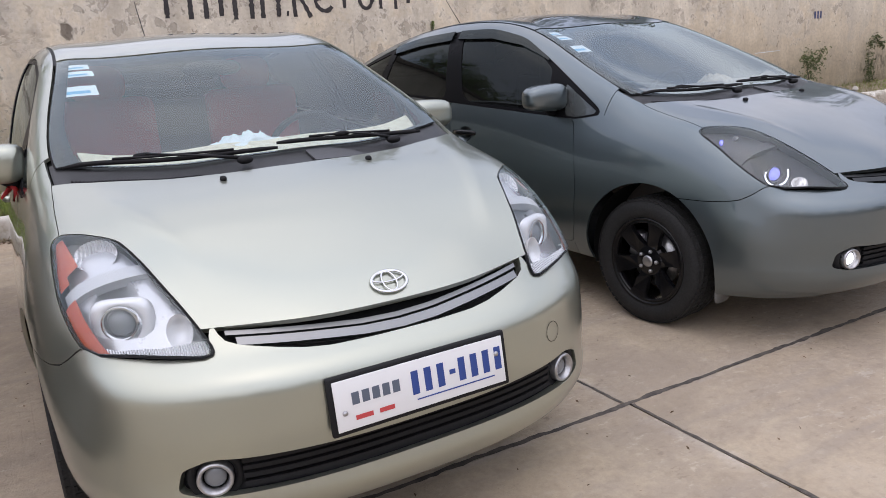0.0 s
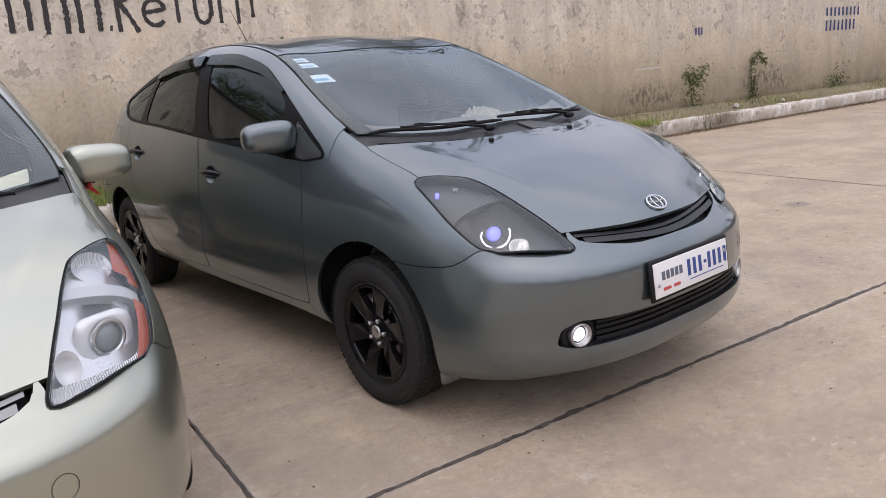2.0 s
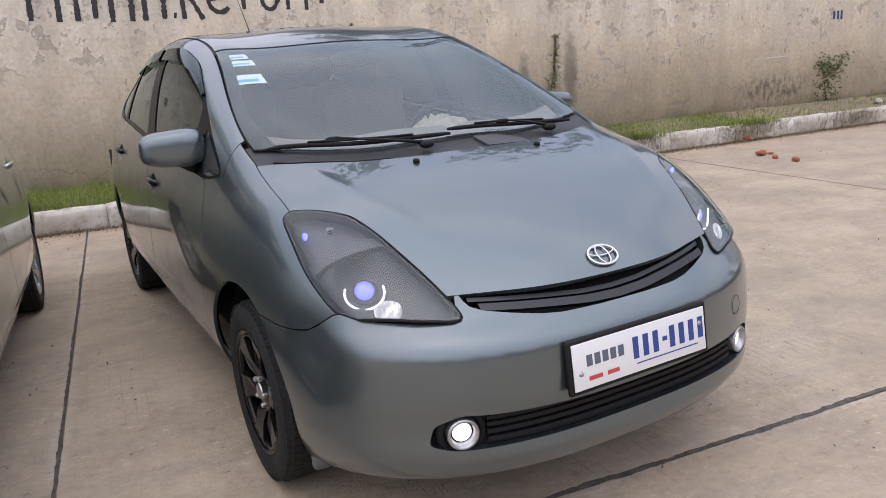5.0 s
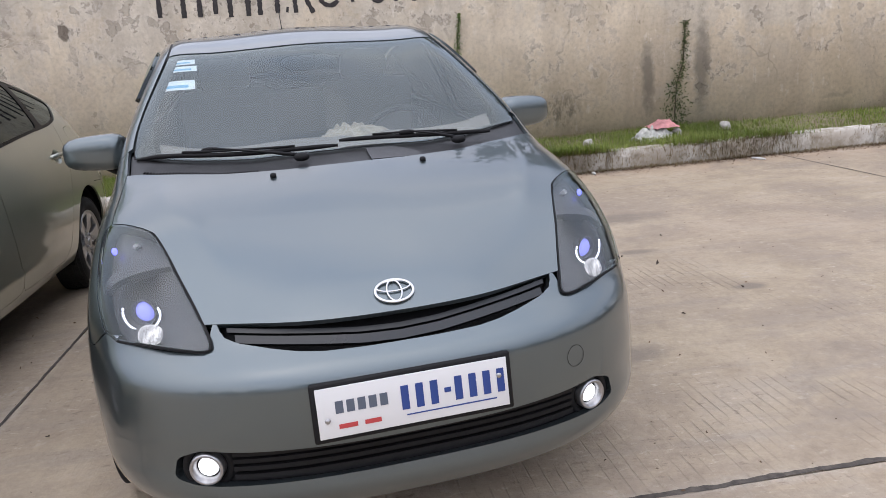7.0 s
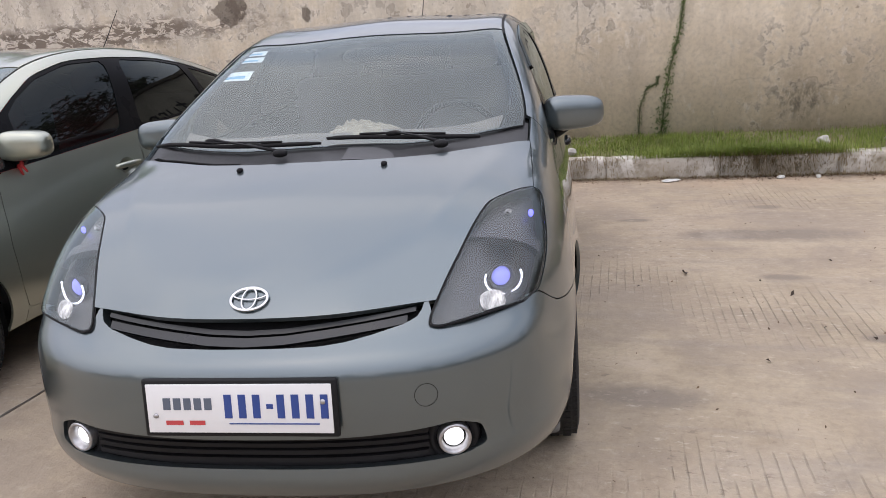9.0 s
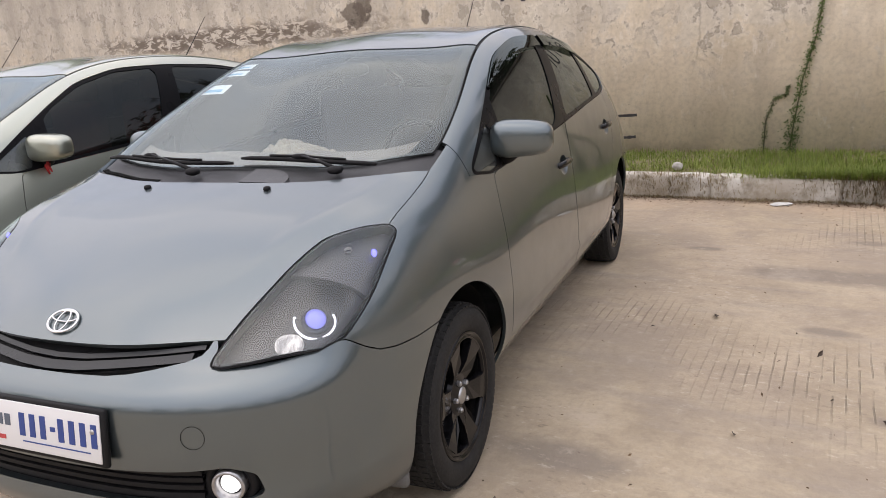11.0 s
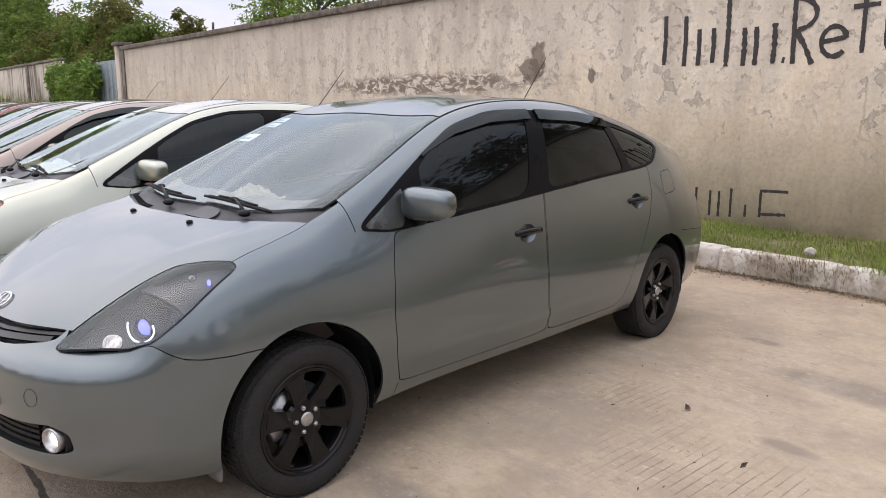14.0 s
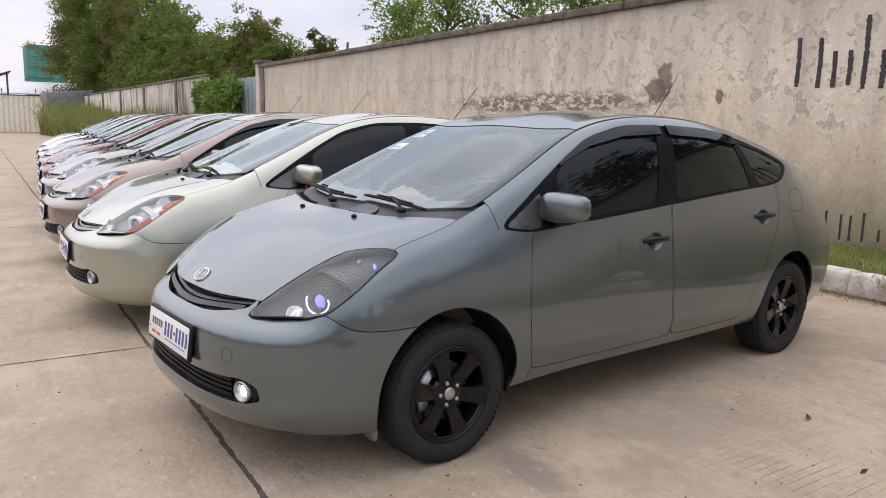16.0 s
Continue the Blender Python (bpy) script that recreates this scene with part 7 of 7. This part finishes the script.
# ---- far end of the yard ----
far_wall = thing("wall_far", yard(0, WALL_V + 0.1), "older plaster wall beyond the gate", "wall", "", "structure", mesh_of("wall_far", box((44, 0.2, 2.95), (-48.4, 0.1, 1.475)), FAR_PLASTER))
for k in range(22):
    part("coping", box((1.99, 0.28, 0.1), (-27.4 - 2.0 * k, 0.1, 3.0), 0.02, 1), COPING, far_wall)
for k in range(6):
    part("pier", box((0.32, 0.3, 2.96), (-31 - 7.3 * k, 0.08, 1.48), 0.02, 1), COPING, far_wall)
thing("wall_back", yard(0, -23.5), "plain plaster wall closing the yard", "wall", "", "structure", mesh_of("wall_back", box((74, 0.2, 2.9), (-5, 0, 1.45)), FAR_PLASTER))
# unseen wall, added so that the side windows mirror something dark
thing("wall_side", yard(26, 0), "unseen dark wall added for the window reflections", "wall", "", "structure", mesh_of("wall_side", box((0.2, 29, 3.4), (0, -8.8, 1.7)), COPING))
CREAM_SHEET = plain("cream_sheet_metal", (0.80, 0.76, 0.63), 0.55, 0.0, 0.10, 4)
fence = thing("fence", yard(-69.5, 0), "cream corrugated metal fence", "fence")
outline = []
n = 96
bm = bmesh.new()
rows = []
for k in range(n * 4 + 1):
    v = -24 + 36 * k / (n * 4)
    d = (0.0, 0.05, 0.05, 0.0)[k % 4]
    rows.append([bm.verts.new((d + e, v, z)) for e in (0, -0.02) for z in (0.0, 3.0)])
for a, b in zip(rows, rows[1:]):
    bm.faces.new((a[0], b[0], b[1], a[1]))
    bm.faces.new((a[2], a[3], b[3], b[2]))
    bm.faces.new((a[1], b[1], b[3], a[3]))
part("sheet", bm, CREAM_SHEET, fence, "", False)
part("top_rail", box((0.1, 36, 0.08), (0.03, -6, 3.0), 0.01, 1), COPING, fence)
WHITE_SHEET = plain("white_roof_sheet", (0.70, 0.71, 0.72), 0.5, 0.1, 0.15, 2)
RUST = plain("rusty_dark_sheet", (0.12, 0.10, 0.095), 0.6, 0.2, 0.3, 3)
shed = thing("shed", yard(-88, 6), "low shed with a white sheet roof", "shed")
part("wall", box((6, 26, 3.2), (0, -8, 1.6), 0.03, 1), FAR_PLASTER, shed)
part("roof", box((7.5, 28, 0.12), (0, -8, 4.2), 0.02, 1, None, Matrix.Rotation(radians(11), 4, "Y")), WHITE_SHEET, shed)
for k in range(9):
    part("post", tube([(3.4, -20 + 3 * k, 2.6), (3.4, -20 + 3 * k, 4.0)], 0.05, 6), COPING, shed)
dark_roof = thing("shed", yard(-76, 3.2), "dark rusty lean-to roof", "shed")
part("roof", box((4, 3.2, 0.1), (0, -3.2, 4.6), 0.02, 1, None, Matrix.Rotation(radians(20), 4, "X")), RUST, dark_roof)
part("post", tube([(1.6, -2.0, 0), (1.6, -2.0, 5.0)], 0.08, 6), COPING, dark_roof)
part("post", tube([(1.6, -4.4, 0), (1.6, -4.4, 4.1)], 0.08, 6), COPING, dark_roof)
bin_ob = thing("container", yard(-64, 4.9, 0, 8), "blue-grey dented metal container", "container")
part("body", box((2.0, 3.4, 1.0), (0, 0, 2.75), 0.05, 2, None, Matrix.Rotation(radians(6), 4, "X")), plain("container_grey", (0.20, 0.22, 0.24), 0.5, 0.3, 0.25, 3), bin_ob)
part("stand", box((1.6, 2.8, 2.35), (0, 0, 1.17), 0.03, 1), RUST, bin_ob)
NET = speckled("green_scaffold_net", (0.05, 0.24, 0.19), (0.10, 0.40, 0.32), 0.5, 0.8)
NET_DARK = plain("shaded_net", (0.03, 0.17, 0.14), 0.8, 0, 0.3, 1)
tower = thing("building", yard(-239, 16.4, 0, 4), "unfinished building wrapped in green scaffold net", "building")
part("core", box((9, 9.4, 20.0), (-0.4, 0, 10.2), 0.1, 1), NET_DARK, tower)
for k in range(7):
    bm = bmesh.new()
    bmesh.ops.create_grid(bm, x_segments=26, y_segments=6, size=0.5)
    for vtx in bm.verts:
        y, z = vtx.co.x * 9.5, (vtx.co.y + 0.5) * 2.8
        vtx.co = Vector((4.62 + 0.22 * noise.noise(Vector((y * 0.5, z * 0.6, k))), y, 0.1 + 2.84 * k + z))
    bmesh.ops.recalc_face_normals(bm, faces=bm.faces)
    part("net_sheet", bm, NET, tower)
    part("scaffold_ledger", tube([(4.9, -4.8, 2.9 + 2.84 * k), (4.9, 4.8, 2.9 + 2.84 * k)], 0.09, 6), NET_DARK, tower)
for j in range(6):
    part("scaffold_pole", tube([(4.95, -4.7 + 1.88 * j, 0), (4.95, -4.7 + 1.88 * j, 20.3 + 1.2 * (j == 0))], 0.05, 6), RUST, tower)

# ---- small things on the verge and the concrete ----
sack_mesh = mesh_of("sack", crumple(0.52, 0.32, 0.19, 8.4, 44), plain("woven_plastic", (0.50, 0.50, 0.46), 0.7, 0, 0.3, 20))
thing("sack", TURN_YARD @ pose(3.45, 5.48, 0.185, 0, 0, 8), "crumpled off-white plastic sack on the grass", "sack", "", "", sack_mesh)
thing("sack", TURN_YARD @ pose(3.57, 5.50, 0.33, 8, 0, 12), "folded pink and white bag on a sack", "bag", "", "", mesh_of("sack", crumple(0.34, 0.2, 0.09, 2.2), plain("pink_print", (0.62, 0.28, 0.28), 0.7, 0, 0.4, 9)))
PALE_STONE = speckled("pale_stone", (0.36, 0.34, 0.31), (0.62, 0.60, 0.57), 12)
BRICK = speckled("broken_brick", (0.25, 0.075, 0.045), (0.45, 0.16, 0.10), 14)
WHITE_SCRAP = plain("white_scrap", (0.66, 0.66, 0.64), 0.6, 0, 0.2, 20)


def lump(size, seed, rough=0.35):
    bm = bmesh.new()
    bmesh.ops.create_icosphere(bm, subdivisions=3, radius=1.0)
    for v in bm.verts:
        k = 1 + rough * noise.noise(v.co * 1.6 + Vector((seed, 0, 0))) + 0.12 * noise.noise(v.co * 5 + Vector((0, seed, 0)))
        v.co = Vector((v.co.x * k * size[0], v.co.y * k * size[1], v.co.z * k * size[2]))
    return bm


def rest(name, x, y, z, size, seed, mat, label, category, group, rz=0):
    bm = lump(size, seed)
    low = min(v.co.z for v in bm.verts)
    bmesh.ops.translate(bm, vec=(0, 0, -low), verts=bm.verts)
    return thing(name, pose(x, y, z - 0.006, 0, 0, rz), label, category, group, "", mesh_of(name, bm, mat))


for k, (x, y, s) in enumerate(((3.25, 4.95, 0.055), (4.36, 5.02, 0.06), (4.97, 5.02, 0.07), (0.95, 5.1, 0.05), (9.6, 4.2, 0.05), (10.8, 4.0, 0.04))):
    rest("stone", x, y, 0.20, (s, s * 0.9, s * 0.8), k * 3.1, PALE_STONE, "pale rounded stone lying in the grass", "stone", "stones on the verge", 40 * k)
for k, (x, y, a, b, c) in enumerate(((5.75, 3.18, 0.07, 0.05, 0.03), (5.66, 2.94, 0.055, 0.03, 0.02), (5.61, 2.66, 0.05, 0.035, 0.025), (6.66, 4.14, 0.09, 0.05, 0.03), (5.88, 3.16, 0.03, 0.02, 0.015))):
    rest("brick_fragment", x, y, 0.003, (a, b, c), k * 2.7 + 0.4, BRICK, "broken red brick fragment on concrete", "brick", "brick fragments", 33 * k)
for k, (x, y, a, b) in enumerate(((7.14, 4.10, 0.16, 0.07), (1.82, 4.52, 0.08, 0.05), (2.75, 4.46, 0.05, 0.03), (3.05, 4.43, 0.06, 0.02), (4.75, 4.12, 0.09, 0.02))):
    rest("scrap", x, y, 0.003, (a, b, 0.012), k * 1.9, WHITE_SCRAP if k else PALE_STONE, "flat pale scrap lying by the kerb", "scrap", "scraps by the kerb", 25 * k)
DARK_LEAF = plain("dark_dead_leaf", (0.06, 0.04, 0.028), 0.8, 0, 0.3, 30)
for k, (x, y) in enumerate(((1.49, 1.70), (1.85, 1.565), (1.92, 1.29), (1.22, 1.52), (1.94, 0.86), (2.1, 0.75), (1.62, 0.5), (2.3, 1.9), (0.95, -0.1), (1.15, -1.2), (-1.2, 0.4), (0.9, -1.4))):
    me = leaf_mesh("dead_leaf", [(0, 0, 0.008)], 0.055 if k == 0 else 0.03, DARK_LEAF, random.Random(k), 2.0, 0.25)
    thing("dead_leaf", pose(x, y, 0.004), "curled dark dead leaf on concrete", "leaf", "dead leaves on the concrete", "", me)

# ---- painted writing on the wall ----
SPRAY = plain("black_spray_paint", (0.035, 0.03, 0.03), 0.7, 0, 0.4, 30)
SPRAY_BLUE = plain("blue_spray_paint", (0.04, 0.06, 0.16), 0.7, 0, 0.3, 30)


def stroke(points, width, bm, seed=0.0, z=-0.004):
    """A brushed line on the wall's face, ragged in width, with a run of paint at its end."""
    pts = [Vector(p) for p in points]
    dense = []
    for a, b in zip(pts, pts[1:]):
        n = max(2, int((b - a).length / 0.012))
        dense += [a.lerp(b, k / n) for k in range(n)]
    dense.append(pts[-1])
    row = []
    for k, p in enumerate(dense):
        d = (dense[min(k + 1, len(dense) - 1)] - dense[max(k - 1, 0)]).normalized()
        s = Vector((-d.y, d.x))
        w = width * (0.5 + 0.22 * noise.noise(Vector((k * 0.35, seed, 1))) + 0.12 * noise.noise(Vector((k * 1.3, seed, 4))))
        row.append([bm.verts.new((q.x, z, q.y)) for q in (p + s * w, p - s * w)])
    for a, b in zip(row, row[1:]):
        bm.faces.new((a[0], a[1], b[1], b[0]))
    return bm


def arc(cx, cz, rx, rz, a0, a1, n=18):
    return [(cx + rx * math.cos(radians(a0 + (a1 - a0) * k / n)), cz + rz * math.sin(radians(a0 + (a1 - a0) * k / n))) for k in range(n + 1)]


def letter(name, strokes, width, label, seed, mat=SPRAY):
    bm = bmesh.new()
    for k, s in enumerate(strokes):
        stroke(s, width, bm, seed + 1.7 * k, -0.004 - 0.0006 * k)
    bmesh.ops.recalc_face_normals(bm, faces=bm.faces)
    me = mesh_of(name, bm, mat, False)
    return part(name, me, mat, graffiti, label)


graffiti = thing("graffiti", yard(-0.697, WALL_V), "black sprayed writing on the plaster wall", "graffiti", "", "structure")
for k, (u, lo, hi) in enumerate(((-0.98, 1.86, 2.36), (-0.74, 1.84, 2.34), (-0.58, 1.84, 2.20), (-0.42, 1.86, 2.20), (-0.27, 1.82, 2.52), (-0.09, 1.82, 2.18), (0.03, 1.82, 2.18), (0.21, 1.83, 2.2))):
    letter("painted_bar", [[(u, hi), (u + 0.008, (lo + hi) / 2), (u, lo)]], 0.05, "plain black painted bar", k)
letter("painted_dot", [[(0.30, 1.86), (0.325, 1.855)]], 0.055, "", 20)
letter("painted_letter", [[(0.40, 1.82), (0.395, 2.1), (0.39, 2.40)], arc(0.40, 2.26, 0.19, 0.14, 100, -80), [(0.41, 2.12), (0.50, 1.98), (0.58, 1.81)]], 0.045, "black painted letter R", 21)
letter("painted_letter", [[(0.66, 2.0), (0.86, 2.03)], arc(0.76, 2.0, 0.11, 0.13, 10, 320)], 0.042, "black painted letter e", 22)
letter("painted_letter", [[(1.0, 2.38), (1.0, 2.1), (1.0, 1.89)], [(0.90, 2.28), (1.12, 2.29)]], 0.04, "black painted letter t", 23)
letter("painted_letter", [[(1.19, 2.26), (1.19, 2.0)] + arc(1.27, 2.0, 0.08, 0.12, 180, 350), [(1.36, 2.27), (1.36, 1.95)]], 0.042, "black painted letter u", 24)
letter("painted_letter", [[(1.46, 2.24), (1.46, 1.87)], arc(1.53, 2.14, 0.07, 0.1, 170, 40)], 0.04, "black painted letter r", 25)
letter("painted_letter", [[(1.66, 2.24), (1.655, 1.86)], arc(1.74, 2.12, 0.085, 0.12, 170, 0) + [(1.825, 1.92)]], 0.04, "black painted letter n", 26)
for k, (u, lo, hi) in enumerate(((-0.50, 0.30, 0.60), (-0.34, 0.32, 0.58), (-0.24, 0.32, 0.58), (-0.11, 0.33, 0.62), (0.05, 0.35, 0.47), (0.20, 0.36, 0.63))):
    letter("painted_bar", [[(u, hi), (u, lo)]], 0.026, "plain thin black painted bar", 40 + k)
letter("painted_bar", [[(0.19, 0.62), (0.47, 0.63)]], 0.028, "plain thin black painted bar", 48)
letter("painted_bar", [[(0.2, 0.39), (0.46, 0.41)]], 0.028, "plain thin black painted bar", 49)
for k in range(3):
    letter("painted_bar", [[(9.47 + 0.075 * k, 1.54), (9.47 + 0.075 * k, 1.42)]], 0.04, "plain blue painted bar", 60 + k, SPRAY_BLUE)
for r, (z, h, n) in enumerate(((1.70, 0.16, 9), (1.44, 0.2, 8))):
    for k in range(n):
        letter("painted_bar", [[(13.38 + 0.14 * k, z + h / 2), (13.38 + 0.14 * k, z - h / 2)]], 0.06, "plain blue painted bar", 70 + 11 * r + k, SPRAY_BLUE)
letter("painted_bar", [[(8.0, 0.945), (8.6, 0.955)]], 0.014, "thin white painted line", 95, WHITE_SCRAP)

# ---- the slabs of the yard ----
for i in range(-10, 6):
    for j in range(-3, 1):
        shift = 0.02 if j < 0 else 0.0
        part("slab", box((SU - 0.012, SV - 0.012, 0.12), (U0 + shift + SU * (i + 0.5), V0 + SV * (j + 0.5), -0.06), 0.005, 2), CONCRETE, ground, "", False)
